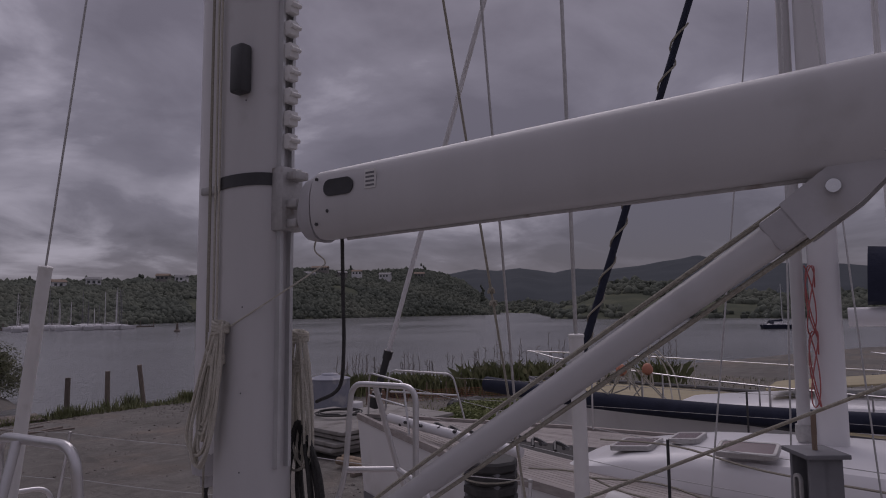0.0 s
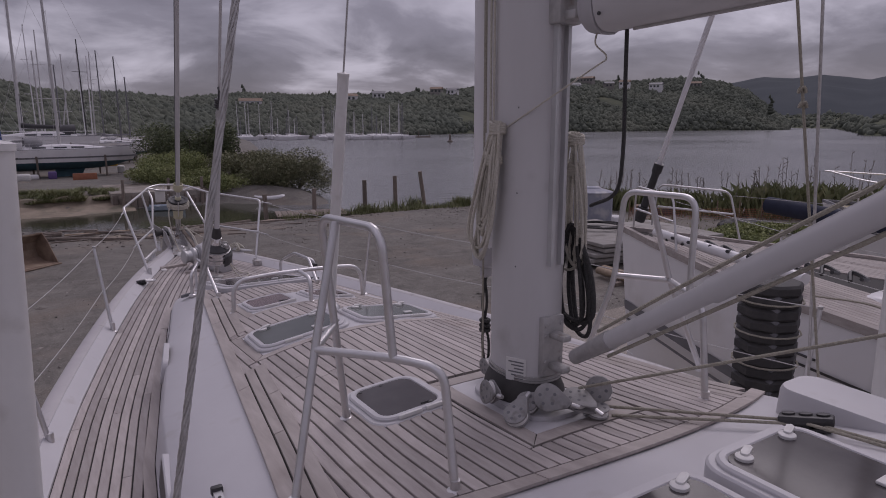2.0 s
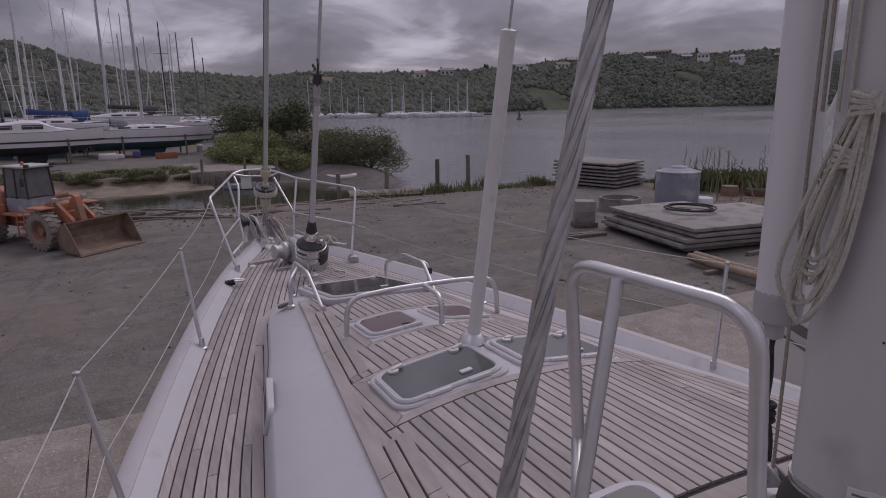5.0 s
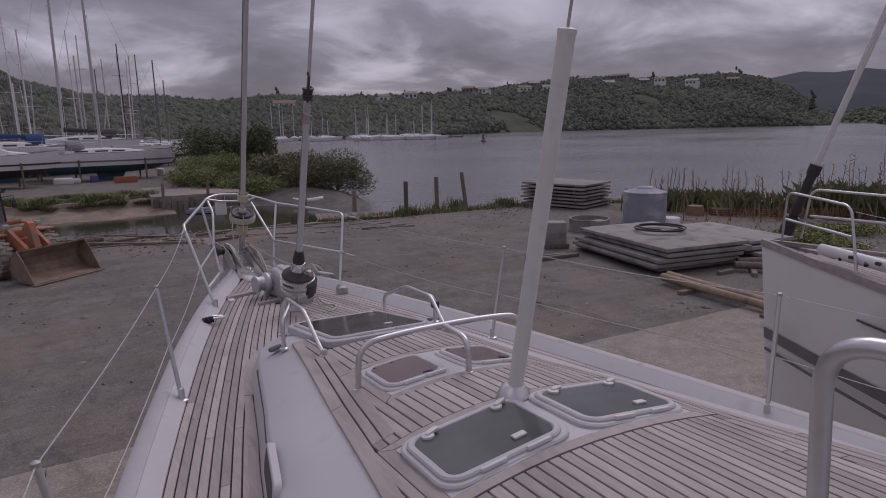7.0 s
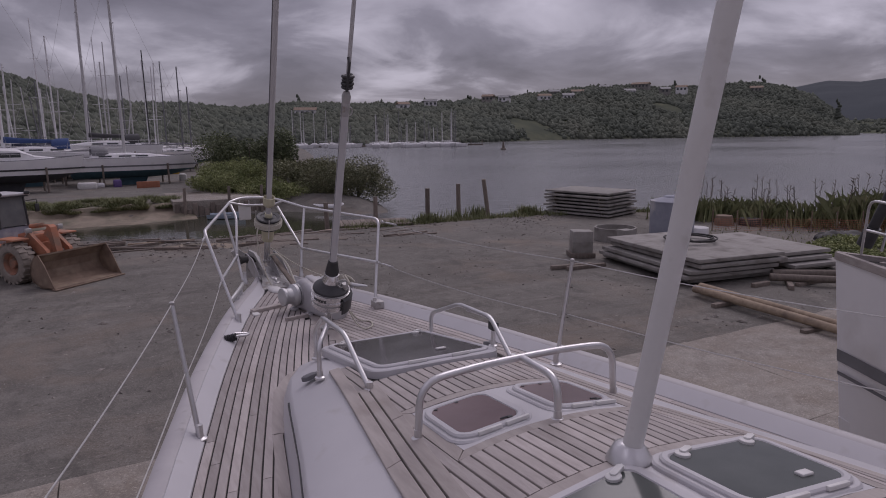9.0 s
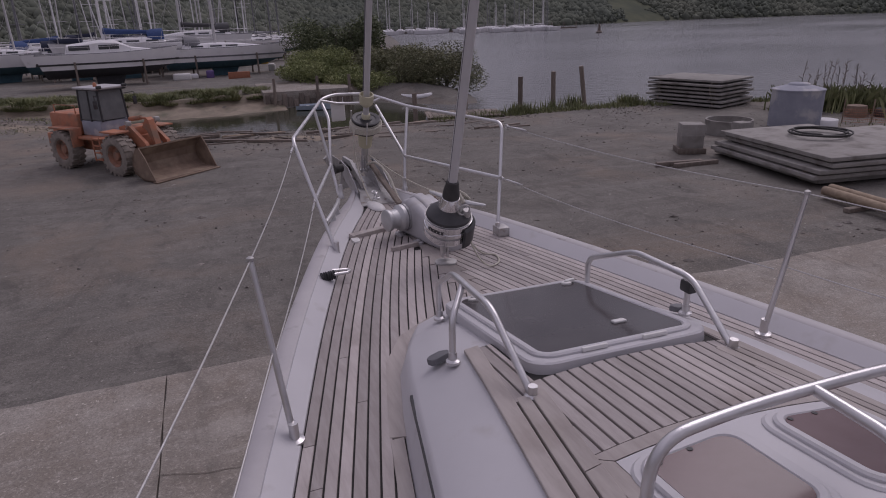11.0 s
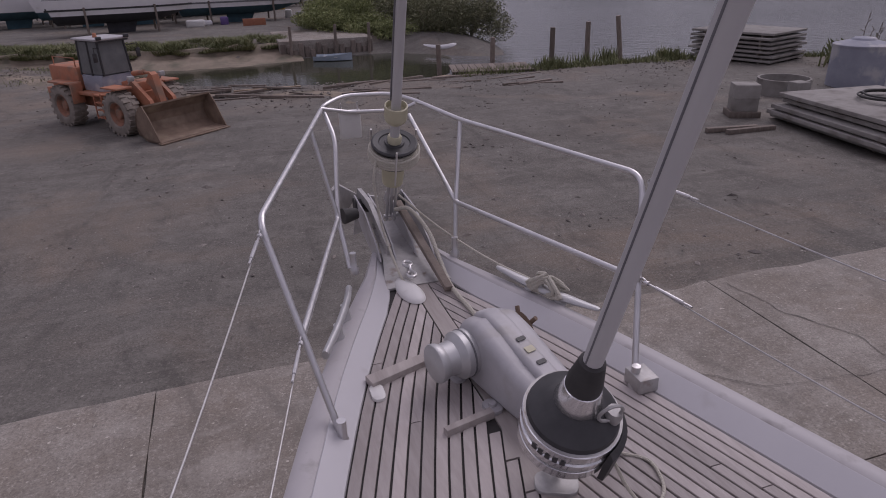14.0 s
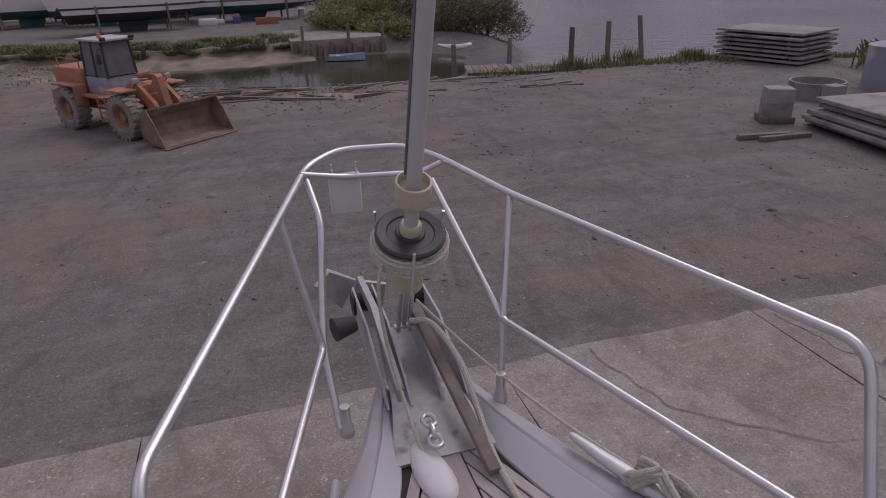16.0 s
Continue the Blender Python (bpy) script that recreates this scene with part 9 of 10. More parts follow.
# creek landing of concrete and timber
ld = thing("creek_landing", (9, 61, GZ), "old concrete slipway with a timber-faced end", "slipway")
bm = B()
box(bm, (5.2, 59.3, WZ - 0.8), (12.6, 68, GZ + 0.5), None, 0.05)
part("slab", bm, CONC, ld)
for k_ in range(16):
    bm = B()
    box(bm, (5.3 + k_ * 0.46, 59.15, WZ - 0.8), (5.68 + k_ * 0.46, 59.3, GZ + 0.3 - 0.25 * ((k_ * 7) % 3)), None, 0.02)
    part("fender_board", bm, WOODOLD, ld)
for x_ in (6.0, 9.5, 12.2):
    bm = B()
    tube(bm, [(x_, 58.9, WZ - 1), (x_ + 0.1, 58.9, GZ + 1.6)], 0.12, 8)
    part("post", bm, WOODOLD, ld)
for k_, (x_, y_, sx_, sy_, sz_, m_, l_) in enumerate(((-1.2, 78, 1.8, 0.8, 0.7, PLAST, "white sheet-covered heap under the boats"), (1.6, 79, 0.8, 0.6, 0.8, mat("purple_plastic", [(0.1, 0.06, 0.2), (0.14, 0.09, 0.25)], 0.5), "purple plastic drum under the boats"), (4.4, 76, 2.2, 0.15, 0.7, TERRA, "orange mesh panel leaning in the yard"), (8.6, 84, 0.8, 0.8, 0.9, PLAST, "white plastic tub in the yard"), (9.8, 84, 0.6, 0.6, 0.6, GREYP, "grey crate in the yard"), (8.9, 99, 1.6, 1.2, 1.6, YELL, "yellow painted machine behind the boats"), (-0.2, 79.5, 1.2, 0.7, 0.5, HULLW, "pale tarpaulin bundle in the yard"))):
    bm = B()
    box(bm, (x_ - sx_ / 2, y_ - sy_ / 2, fz - 0.05), (x_ + sx_ / 2, y_ + sy_ / 2, fz + sz_), None, min(sx_, sy_) * 0.25, 3)
    tagged(part("stored_item", bm, m_), l_, "yard clutter")


# ---- the neighbouring yachts alongside ----


def neighbour():
    NX = 7.25
    hb = [(-7, 1.9), (-3, 2.1), (0, 1.98), (0.9, 1.93), (2.3, 1.66), (4.1, 1.2), (5.0, 0.8), (6.0, 0.35), (6.5, 0.1), (6.7, 0.015)]
    deck = lambda y: -0.12 + 0.16 * max(0, (y - 1) / 5.7) ** 1.5
    n = thing("neighbour_yacht", (NX, 0, GZ), "cream-white yacht standing ashore alongside, with a teak deck", "boat")
    ys = [-7 + 0.5 * i for i in range(25)] + [5.3, 5.6, 5.9, 6.2, 6.4, 6.6, 6.7]
    bm, wl, st = B(), B(), B()
    secs, sec2, s3, s4 = [], [], [[], []], [[], []]
    for y in ys:
        b = lerp(hb, y)
        k = max(0.0, min(1.0, (6.9 - y) / 3.5))
        lean = 0.12 * max(0, (y - 3) / 3.7)
        d = deck(y)
        pr = [(b, d), (b * 0.99, d - 0.4), (b * 0.94, -1.0), (b * 0.86 * k ** 0.3, -1.5), (b * 0.62 * k, -1.95), (0.02, -1.7 - 0.55 * k)]
        secs.append([(NX - x, y - lean * (d - z), z) for x, z in pr] + [(NX + x, y - lean * (d - z), z) for x, z in reversed(pr)])
        for q, s in enumerate((-1, 1)):
            s3[q].append([(NX + s * (b * 0.94 * (1 if z > -1.02 else 0.985) + 0.012), y - lean * (d - z), z) for z in (-0.98, -1.11)])
            s4[q].append([(NX + s * (b * f + 0.012), y - lean * (d - z), z) for f, z in ((0.905, -1.22), (0.9, -1.26))])
    loft(bm, secs, closed=False)
    part("hull", bm, HULLW, n)
    for s in s3 + s4:
        bm = B()
        loft(bm, s, closed=False)
        part("stripe", bm, GREYP, n, "dark grey boot stripe")
    for i, (y0, y1, z) in enumerate(((5.2, 4.7, -0.42), (3.9, 3.2, -0.52), (2.4, 1.4, -0.55), (0.6, -0.4, -0.55))):
        bm = B()
        pts = [(NX - lerp(hb, y) * 0.985 - 0.012, y, z) for y in (y0, (y0 + y1) / 2, y1)]
        tube(bm, pts, 0.012, 6)
        part("hull_scupper", bm, BLACK, n)
    bm = B()
    loft(bm, [[(NX - lerp(hb, y) * 0.985 - 0.016, y, -0.62), (NX - lerp(hb, y) * 0.985 - 0.016, y, -0.595)] for y in [-6 + 0.5 * i for i in range(21)]], closed=False)
    part("sheer_line", bm, BLACK, n)
    bm = B()
    loft(bm, [[(NX - 0.2, -1.5, z), (NX + 0.2, -1.5, z), (NX + 0.05, 1.5, z), (NX - 0.05, 1.5, z)] for z in (-2.1, GZ)])
    part("keel", bm, ANTIB, n)
    bm = B()
    loft(bm, [[(NX - lerp(hb, y) + 0.05, y, deck(y) - 0.03), (NX + lerp(hb, y) - 0.05, y, deck(y) - 0.03)] for y in ys[:-1]], closed=False)
    part("deck_bed", bm, CAULK, n)
    for s in (-1, 1):
        bm = B()
        loft(bm, [[(NX + s * x, y, z) for x, z in ((lerp(hb, y) + 0.015, deck(y) - 0.06), (lerp(hb, y) + 0.015, deck(y) + 0.02), (max(0, lerp(hb, y) - 0.05), deck(y) + 0.02), (max(0, lerp(hb, y) - 0.05), deck(y) - 0.04))] for y in ys], closed=False)
        part("toe_rail", bm, TEAKX, n)
        for k in range(15):
            o = 0.07 + k * 0.065
            yy = [y / 10 for y in range(-60, 64) if lerp(hb, y / 10) - o - 0.058 > (1.02 - 0.1 * max(0, y / 10 - 0) if y / 10 < 3.2 else 0.02)]
            if len(yy) < 5:
                continue
            bm = B()
            f = lambda q: NX + s * (lerp(hb, q) - o)
            g = lambda q: NX + s * (lerp(hb, q) - o - 0.057)
            plank_mesh(bm, f if s > 0 else f, g, lambda x, q: deck(q) - 0.03, stations(yy[0], yy[-1], 0.6), 0.012)
            part("plank", bm, TEAKX, n, smooth=False)
    bm = B()
    secs = []
    for y in [-6, -3, -1, 0, 1, 2, 2.6, 3.0, 3.2, 3.3]:
        w = 1.0 - 0.1 * max(0, y) - (0.12 if y > 3.1 else 0)
        h = 0.4 * (1 if y < 1 else max(0.02, 1 - ((y - 1) / 2.32) ** 2.2))
        d = deck(y) - 0.035
        secs.append([(NX + x * w, y, d + h * z) for x, z in ((-1, 0), (-0.97, 0.6), (-0.88, 0.88), (-0.7, 0.97), (-0.35, 1.02), (0.0, 1.04), (0.35, 1.02), (0.7, 0.97), (0.88, 0.88), (0.97, 0.6), (1, 0))])
    loft(bm, secs, closed=False)
    part("coachroof", bm, HULLW, n)
    for x, y, w, l, rz_ in ((7.0, 2.62, 0.5, 0.42, 0.0), (7.15, 2.15, 0.4, 0.3, 0.0), (6.58, 1.5, 0.32, 0.5, -9.0)):
        m = Matrix.Translation((x, y, deck(y) + 0.4 * (1 - max(0, (y - 1) / 2.32) ** 2.2) - 0.02)) @ Matrix.Rotation(radians(-6 if y > 2 else -2), 4, "X") @ Matrix.Rotation(radians(rz_), 4, "Y")
        bm = B()
        ring_prism(bm, w, l, 0.05, 0.035, 0.0, 0.05, m)
        part("hatch_frame", bm, STEELD, n)
        bm = B()
        prism(bm, rounded(w - 0.06, l - 0.06, 0.04), 0.0, 0.045, m)
        part("hatch_pane", bm, TINTR, n)
    # rig
    bm = B()
    loft(bm, [oval(0.13, 0.1, NX + 0.05, 0.9, 0.2), oval(0.13, 0.1, NX + 0.05, 0.88, 15)])
    part("mast", bm, HULLW, n)
    bm = B()
    tube(bm, [(NX + 0.05, 1.13, 0.42), (NX + 0.05, 1.09, 9.0)], 0.058, 16)
    part("furled_pole", bm, ALLOY, n)
    bm = B()
    lathe(bm, [(0.03, 0.2), (0.07, 0.28), (0.08, 0.36), (0.075, 0.42)], Matrix.Translation((NX + 0.05, 1.13, 0)), 12)
    part("pole_foot", bm, STEELD, n)
    for k, (z0, z1) in enumerate(((0.6, 1.3), (1.25, 1.9))):
        bm = B()
        pts = []
        for i in range(26):
            t = i / 25
            pts.append((NX - 0.1 + 0.03 * math.sin(i * 1.3), 1.0 + 0.04 * math.cos(i * 0.9), z0 + (z1 - z0) * (0.5 + 0.5 * math.cos(i * 0.55))))
        tube(bm, smooth_path(pts, 2), 0.006, 5)
        part("red_line", bm, REDR, n, "hank of faded red rope")
    bm = B()
    tube(bm, [(NX + 0.05, 0.72, 1.42), (NX + 0.05, 0.4, 1.43), (NX + 0.05, -4, 1.5)], 0.09, 12)
    part("boom", bm, HULLW, n)
    bm = B()
    tube(bm, [(NX + 0.05, 0.55, 1.8), (NX + 0.05, -0.5, 1.75), (NX + 0.05, -4, 1.66)], 0.28, 10, 0.2, flat=0.55)
    part("sail_cover", bm, NAVY, n)
    fs0, fs1 = Vector((NX + 0.04, 6.45, 0.16)), Vector((NX + 0.05, 1.2, 15))
    d = (fs1 - fs0).normalized()
    bm = B()
    tube(bm, [fs0, fs0 + d * 0.2, fs0 + d * 0.21], 0.075, 12)
    tube(bm, [fs0 + d * 0.15, fs0 + d * 0.75], 0.05, 12)
    tube(bm, [fs0 + d * 0.72, fs0 + d * 0.84], 0.065, 12)
    part("furler", bm, BLACK, n)
    bm = B()
    tube(bm, [fs0 + d * 0.7, fs1], 0.034, 10)
    part("furled_foil", bm, HULLW, n)
    # pulpit, rails and clutter
    for pts in ([(NX - 0.62, 5.3, 0.0), (NX - 0.55, 5.45, 0.62), (NX - 0.22, 6.3, 0.66), (NX - 0.18, 6.35, 0.1)], [(NX + 0.62, 5.3, 0.0), (NX + 0.55, 5.45, 0.62), (NX + 0.22, 6.3, 0.66), (NX + 0.18, 6.35, 0.1)], [(NX - 0.58, 5.4, 0.33), (NX - 0.22, 6.3, 0.36)], [(NX + 0.58, 5.4, 0.33), (NX + 0.22, 6.3, 0.36)]):
        bm = B()
        tube(bm, fillet(pts, 0.1), 0.0135, 8)
        part("pulpit_rail", bm, STEEL, n)
    for y in (3.7, 1.9, 0.2, -1.6):
        for s in (-1, 1):
            bm = B()
            x = NX + s * (lerp(hb, y) - 0.06)
            tube(bm, [(x, y, deck(y)), (x, y, deck(y) + 0.6)], 0.0125, 8)
            part("stanchion", bm, STEEL if y != 1.9 else BLACK, n)
    for s in (-1, 1):
        for z in (0.3, 0.58):
            bm = B()
            tube(bm, [(NX + s * (lerp(hb, y) - 0.06), y, deck(y) + z) for y in (-1.6, 0.2, 1.9, 3.7, 5.4)], 0.003, 5)
            part("lifeline", bm, WIRE, n)
    bm = B()
    tube(bm, [(NX - 0.45, 5.75, 0.14), (NX - 0.62, 4.9, 0.1), (NX - 0.95, 3.6, 0.05)], 0.06, 10)
    part("rolled_sail", bm, HULLW, n, "rolled white cloth along the side deck")
    rgn = random.Random(4)
    for k in range(9):
        bm = B()
        q = Vector((NX - 0.5 - 0.05 * k + rgn.uniform(-0.1, 0.1), 5.5 - 0.28 * k, 0.09))
        tube(bm, smooth_path([q, q + Vector((0.12, 0.05, 0.06)), q + Vector((0.1, -0.1, 0.02)), q + Vector((-0.06, -0.12, 0.05))], 4), 0.02, 6)
        part("deck_gear", bm, BLACK, n, "dark ropes and blocks on the side deck")
    for k, (a, b) in enumerate((((5.9, 3.3, 0.02), (5.55, 1.6, 0.0)), ((6.2, 2.7, 0.3), (5.6, 0.3, 0.28)), ((5.75, 2.6, 0.06), (5.5, 0.6, 0.02)))):
        bm = B()
        va, vb = Vector(a), Vector(b)
        tube(bm, smooth_path([va, va.lerp(vb, 0.3) + Vector((0.04, 0, 0.05)), va.lerp(vb, 0.6) + Vector((-0.04, 0, 0)), vb], 5), 0.009, 5)
        part("side_line", bm, ROPEG, n)
    for y in (0.5, 1.05, 1.6):
        bm = B()
        tube(bm, [(5.55, y, 0.0), (6.4 + 0.2 * y, 0.95, 6 + y)], 0.007, 6)
        part("shroud", bm, WIRE, n)
        bm = B()
        lathe(bm, [(0.06, 0.0), (0.055, 0.015), (0.014, 0.03), (0.013, 0.2)], Matrix.Translation((5.55, y, deck(y))), 12)
        part("chainplate", bm, STEEL, n)


neighbour()


def third_yacht():
    y, M = yacht((13.4, -0.2, GZ), 2, 15.0, 4.4, 1.75, 2.6, "neighbour_yacht", "broad white yacht ashore beyond, with an ochre roof panel", "", house=1.1, mast=0, deckm=OCHRE, stripe=BLUEC, sup=False, bowrise=0.3)
    bm = B()
    prism(bm, rounded(1.6, 2.8, 0.2), 0, 0.03, Matrix.Translation((13.5, 0.9, 0.22)) @ Matrix.Rotation(radians(-7), 4, "X"), 0.01)
    part("roof_panel", bm, OCHRE, y, "ochre non-slip roof panel")
    for k in range(6):
        bm = B()
        x, yy = 11.6 + 0.05 * k, 5.2 - 1.5 * k
        tube(bm, [(x, yy, -0.3), (x, yy, 0.35)], 0.014, 6)
        part("stanchion", bm, STEEL, y)
    c = thing("furled_sail", (10.9, 4.5, -0.3), "long furled sail in a navy cover lying along the deck edge", "sail")
    bm = B()
    tube(bm, smooth_path([(11.6, 7.2, 0.0), (11.4, 5.0, -0.12), (11.3, 2.5, -0.16), (11.35, 0.0, -0.12), (11.5, -2.4, -0.12)], 5), 0.15, 12)
    part("cover", bm, NAVY, c)
    s = thing("forestay", (12.6, 5.6, 0.2), "forestay wrapped in a black furled sail", "stay")
    a, b = Vector((12.7, 5.55, 0.3)), Vector((12.7, 0.6, 15.0))
    a = Vector((12.5, 5.6, 0.35))
    b = a + (Vector((12.5, 4.387, 3.759)) - Vector((12.5, 5.31, 1.135))) * 5
    bm = B()
    tube(bm, [a, a.lerp(b, 0.05), a.lerp(b, 0.1), a.lerp(b, 0.3), b], 0.085, 10, 0.06)
    part("furled_luff", bm, NAVY, s)
    bm = B()
    d = (b - a)
    tube(bm, [a + d * (i / 160) + Vector((0.1 * math.cos(i * 0.7), 0.1 * math.sin(i * 0.7), 0)) for i in range(80)], 0.02, 5)
    part("lashing", bm, ROPEG, s)
    rg = random.Random(8)
    t = thing("net", (12, 4.6, 0), "tangle of white ropes and small orange floats at the bow rail", "net")
    for k in range(16):
        bm = B()
        q = Vector((rg.uniform(11.4, 12.4), rg.uniform(4.0, 5.4), 0.1))
        tube(bm, smooth_path([q, q + Vector((rg.uniform(-0.3, 0.3), rg.uniform(-0.3, 0.3), rg.uniform(0.3, 0.7))), q + Vector((rg.uniform(-0.5, 0.5), rg.uniform(-0.5, 0.5), rg.uniform(0.0, 0.3))), q + Vector((rg.uniform(-0.4, 0.4), rg.uniform(-0.6, 0.6), -0.35))], 4), 0.014, 5)
        part("strand", bm, ROPEW, t)
    for p in ((11.6, 4.4, 0.4), (11.8, 4.0, 0.42)):
        bm = B()
        lathe(bm, [(0.02, -0.1), (0.09, -0.05), (0.1, 0.02), (0.06, 0.09), (0.02, 0.11)], Matrix.Translation(p), 12)
        part("float", bm, mat("orange_float", [(0.45, 0.17, 0.1), (0.55, 0.25, 0.16)], 0.6), t)
    rg2 = random.Random(31)
    for k in range(7):
        x, yy = 15 + rg2.uniform(0, 14), -1.5 + rg2.uniform(-5, 4)
        bm = B()
        tube(bm, [(x, yy, GZ), (x + rg2.gauss(0, 0.1), yy, 13)], 0.09, 8, 0.07)
        for z in (5, 8.5):
            tube(bm, [(x - 0.8, yy, z), (x + 0.8, yy, z)], 0.025, 5)
        for s2 in (-1, 1):
            tube(bm, [(x + s2 * 1.6, yy, -0.5), (x + s2 * 0.8, yy, 8.5), (x, yy, 12.5)], 0.008, 4)
        tagged(part("yacht_mast", bm, HULLW), "bare yacht mast with spreaders and stays", "mast", "bare masts")
    yacht((20.5, -5.5, GZ), 8, 13, 4.2, 1.7, 2.4, "sailing_yacht", "white sailing yacht ashore further along the row", "yachts ashore", mast=14, sup=True)


third_yacht()


def cradle_posts():
    p = thing("cradle_post", (4.1, 2.62, GZ), "steel cradle post wrapped in black ribbed rubber", "post", "cradle posts")
    bm = B()
    box(bm, (3.98, 2.52, GZ), (4.24, 2.78, 0.5), None, 0.01)
    part("post", bm, GREYP, p)
    for k in range(13):
        bm = B()
        z = 0.5 - k * 0.075
        lathe(bm, [(0.17, -0.036), (0.185, -0.02), (0.185, 0.02), (0.17, 0.036)], Matrix.Translation((4.11, 2.65, z)) @ Matrix.Rotation(radians(45), 4, "Z"), 8)
        part("rubber_ring", bm, RUBBER, p)
    for k in range(4):
        bm = B()
        z = 0.42 - k * 0.2
        tube(bm, [(4.11 + 0.19 * math.cos(t), 2.65 + 0.19 * math.sin(t), z) for t in (2 * math.pi * i / 16 for i in range(17))], 0.006, 5)
        part("lashing", bm, ROPEG, p)
    p = thing("cradle_post", (4.45, 0.75, GZ), "dark grey steel cradle post with a chain hanging on it", "post", "cradle posts")
    m = Matrix.Translation((4.45, 0.78, 0)) @ Matrix.Rotation(radians(-55), 4, "Z")
    bm = B()
    for y in (-0.1, 0.075):
        box(bm, (-0.09, y, GZ), (0.09, y + 0.025, 0.72), m, 0.004)
    box(bm, (-0.012, -0.1, GZ), (0.012, 0.1, 0.72), m)
    part("column", bm, GREYP, p)
    bm = B()
    box(bm, (-0.12, -0.13, 0.72), (0.12, 0.13, 0.745), m, 0.004)
    part("cap_plate", bm, GREYP, p)
    bm = B()
    tube(bm, [m @ Vector((-0.0, 0.0, 0.72)), m @ Vector((0, 0, 0.95))], 0.014, 8)
    part("spike", bm, RUST, p)
    bm = B()
    ring_prism(bm, 0.075, 0.24, 0.035, 0.018, -0.01, 0.01, m @ Matrix.Translation((-0.1, 0, 0.5)) @ Matrix.Rotation(radians(90), 4, "Y") @ Matrix.Rotation(radians(90), 4, "Z"))
    part("lug_plate", bm, STEELD, p)
    for k in range(12):
        bm = B()
        mm = m @ Matrix.Translation((-0.115, 0, 0.4 - k * 0.045)) @ Matrix.Rotation(radians(90 * (k % 2)), 4, "Z")
        tube(bm, [mm @ Vector((0, 0.019 * math.sin(t), 0.03 * math.cos(t))) for t in (2 * math.pi * i / 12 for i in range(13))], 0.0075, 6)
        part("chain_link", bm, STEELD, p)
    # a low post beside the port quarter
    p = thing("cradle_post", (-0.35, 0.9, GZ), "steel cradle post wrapped in black ribbed rubber", "post", "cradle posts")
    bm = B()
    box(bm, (-0.62, 1.2, GZ), (-0.4, 1.42, 0.2), None, 0.01)
    part("post", bm, GREYP, p)
    for k in range(6):
        bm = B()
        lathe(bm, [(0.16, -0.036), (0.175, -0.02), (0.175, 0.02), (0.16, 0.036)], Matrix.Translation((-0.51, 1.31, 0.18 - k * 0.075)), 8)
        part("rubber_ring", bm, RUBBER, p)


cradle_posts()


# ---- far woods and houses ----


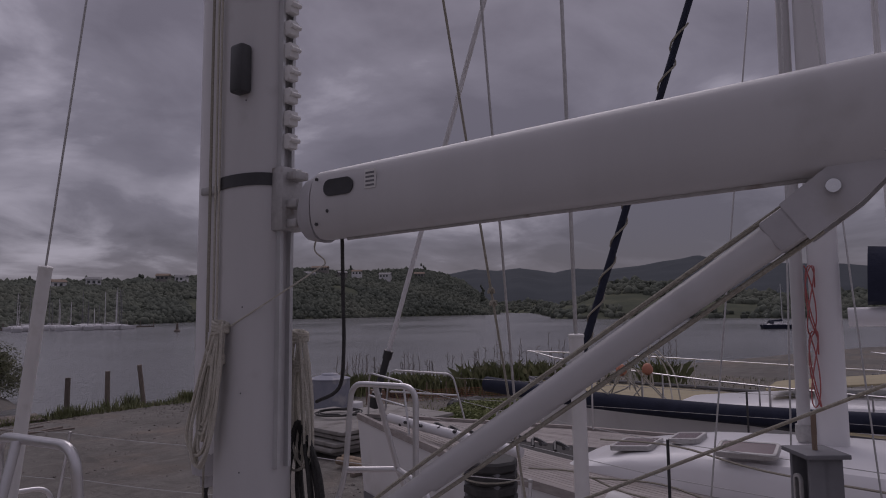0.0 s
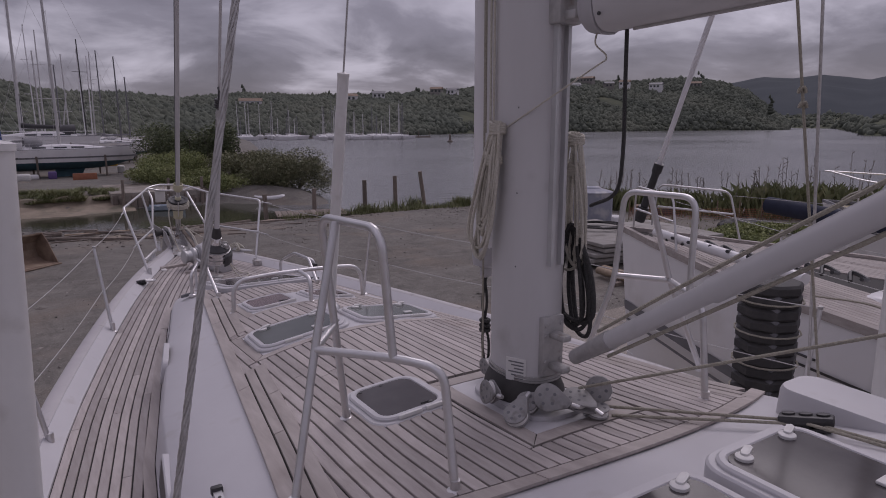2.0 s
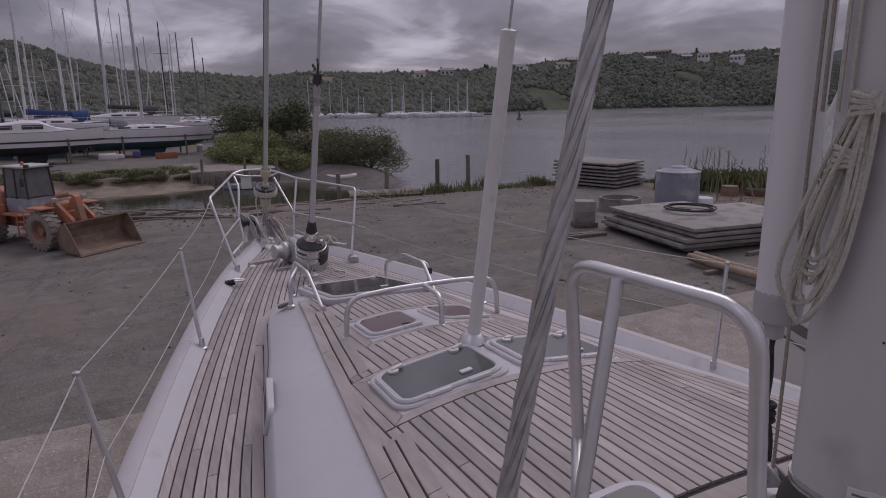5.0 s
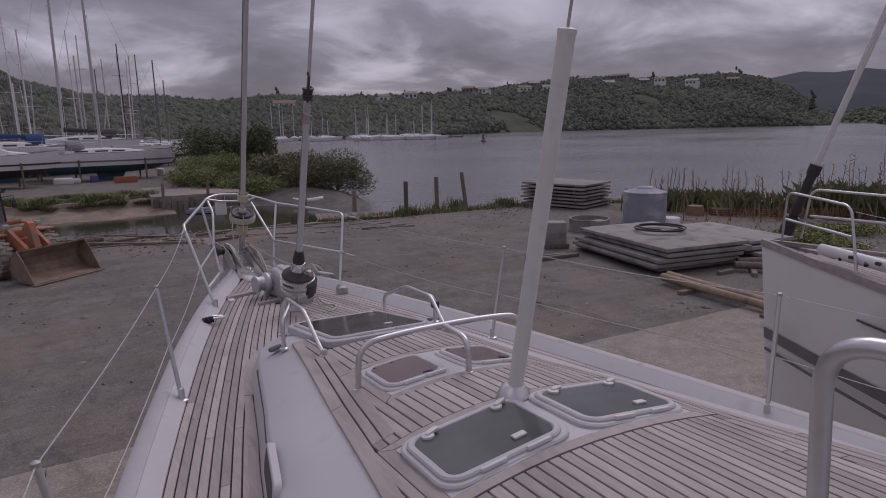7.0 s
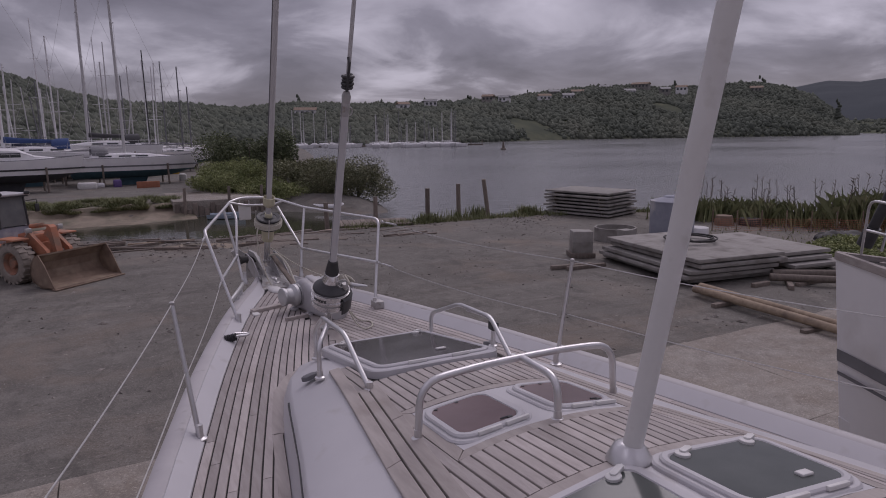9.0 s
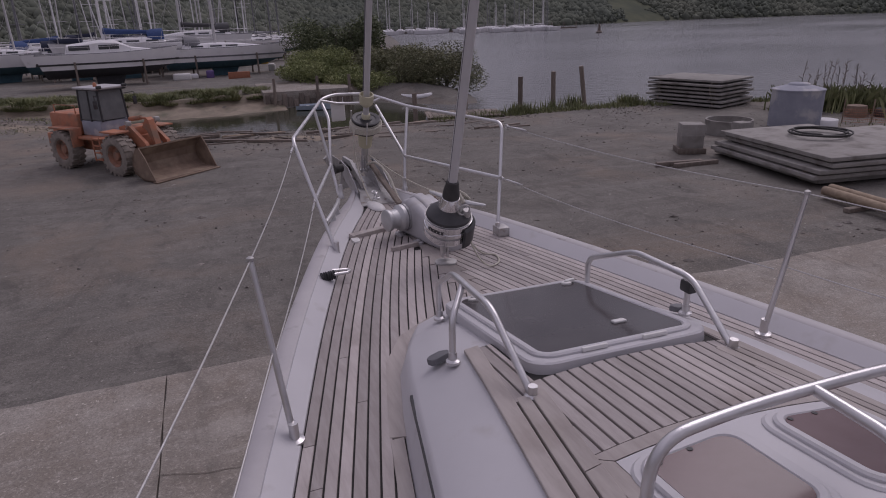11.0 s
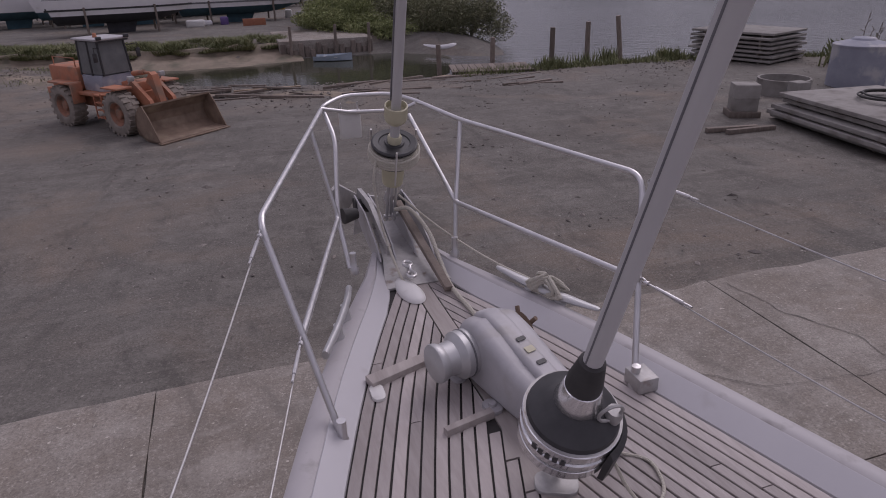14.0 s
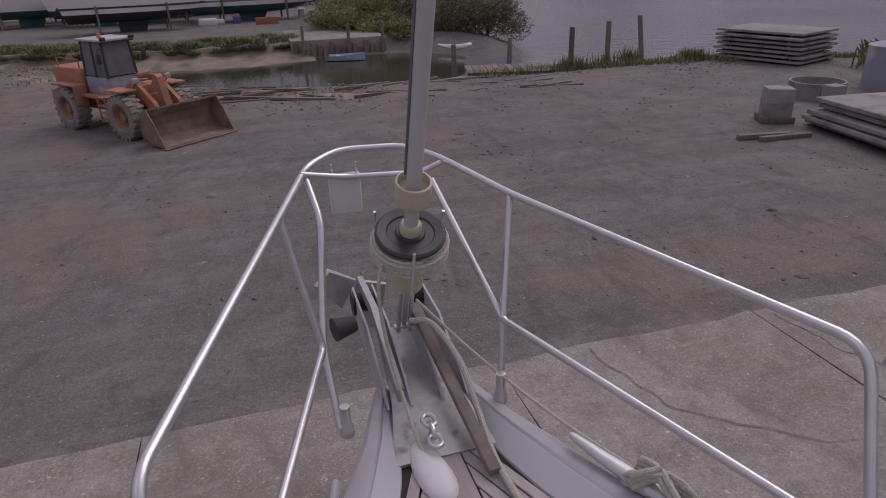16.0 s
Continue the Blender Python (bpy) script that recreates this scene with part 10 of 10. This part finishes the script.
def woods():
    rg = random.Random(99)
    ib = bmesh.new()
    bmesh.ops.create_icosphere(ib, subdivisions=1, radius=1)
    base = np.array([v.co for v in ib.verts])
    tri = np.array([[v.index for v in f.verts] for f in ib.faces])
    ib.free()
    nrs = np.random.RandomState(99)
    crowns = []

    def cover(grid, n, r0, r1, skip, first=0, lo=0.0, hi=None):
        cols, rows_ = len(grid), len(grid[0]) - 2
        for _ in range(n):
            i = rg.uniform(first, cols - 1.001)
            j = rg.uniform(lo, (rows_ if hi is None else hi) - 0.001)
            a, b = int(i), int(j)
            p = Vector(grid[a][b]).lerp(Vector(grid[a + 1][b]), i - a).lerp(Vector(grid[a][b + 1]).lerp(Vector(grid[a + 1][b + 1]), i - a), j - b)
            if p.z < WZ + 0.2 or noise.noise((p.x * 0.014, p.y * 0.014, 7)) > skip:
                continue
            r = rg.uniform(r0, r1) * (1.35 if rg.random() < 0.08 else 1)
            crowns.append((p.x, p.y, p.z + r * 0.1, r, r * rg.uniform(0.8, 1.35)))
    cover(HGRID, 34000, 0.9, 2.4, 0.5, 46)
    cover(HGRID, 5200, 0.8, 2.3, 0.6, 56, 11, 13.99)
    cover(HGRID, 3000, 0.7, 1.5, 0.7, 56, 0.3, 2)
    cover(SGRID, 2500, 1.2, 3.2, 0.3)
    # lone tall pines breaking the skyline
    for b, r, h in ((15.4, 515, 13), (22.5, 515, 8), (53.4, 690, 15), (35.0, 590, 9), (40.2, 610, 8), (30, 545, 8), (58.6, 640, 16), (26, 520, 8), (47, 645, 9)):
        x, y = polar(b, r)
        z = lerp(TOPS, b) - 4
        for k in range(7):
            crowns.append((x + rg.gauss(0, 0.8), y + rg.gauss(0, 0.8), z + h * k / 7, 2.8 * (1.2 - k / 7), 2.0))
    c = np.array(crowns)
    nv = len(base)
    lump = nrs.uniform(0.5, 1.35, (len(c), nv, 1))
    verts = base[None] * lump * np.stack([c[:, 3], c[:, 3], c[:, 4]], 1)[:, None] + c[:, None, :3]
    faces = (tri[None] + (np.arange(len(c)) * nv)[:, None, None]).reshape(-1, 3)
    me = bpy.data.meshes.new("far_woods")
    me.from_pydata(verts.reshape(-1, 3).tolist(), [], faces.tolist())
    me.polygons.foreach_set("use_smooth", [True] * len(me.polygons))
    me.materials.append(FOREST)
    tagged(new("far_woods", me), "dark mixed woods covering the far hills", "woods", kind="stuff")
    # houses along the crest
    for k, (b, v, w) in enumerate(((44.3, 0.9, 15), (43.4, 0.84, 9), (36.4, 0.9, 10), (37.2, 0.93, 9), (39.2, 0.9, 11), (38.4, 0.86, 9), (53.0, 0.85, 10), (26.6, 0.92, 9), (15.9, 0.7, 13), (41.5, 0.94, 10), (47.5, 0.92, 9), (50.0, 0.9, 11), (31.6, 0.93, 9), (33.0, 0.9, 8), (24.2, 0.9, 8), (46.2, 0.82, 8))):
        v -= 0.0 if k == 0 else 0.05 + 0.05 * (k % 3)
        r = lerp(SHORE_R, b) + (lerp(CREST_R, b) - lerp(SHORE_R, b)) * v
        x, y = polar(b, r)
        z = (WZ - 1) + (lerp(TOPS, b) - WZ + 1) * v ** 0.75 + (1.5 if k == 0 else 0.3)
        h = thing("house", (x, y, z), "small pale house among the trees on the hill", "house", "hill houses")
        m = Matrix.Translation((x, y, z)) @ Matrix.Rotation(radians(-b + (k * 37) % 40 - 20), 4, "Z")
        bm = B()
        box(bm, (-w / 2, -3.5, -4), (w / 2, 3.5, 3.2), m)
        part("wall", bm, HULLW if k % 3 else SLABC, h, smooth=False)
        bm = B()
        loft(bm, [[m @ Vector(q) for q in ((sx * (w / 2 + 0.5), -4.0, 3.2), (sx * (w / 2 + 0.5), 0, 5.0), (sx * (w / 2 + 0.5), 4.0, 3.2))] for sx in (-1, 1)])
        part("roof", bm, GREYP if k % 2 else RUST, h, smooth=False)
        for q in range(int(w / 3)):
            bm = B()
            box(bm, (-w / 2 + 1 + q * 3, -3.58, 0.8), (-w / 2 + 2.6 + q * 3, -3.5, 2.4), m)
            part("window", bm, CABGLASS, h, smooth=False)


woods()
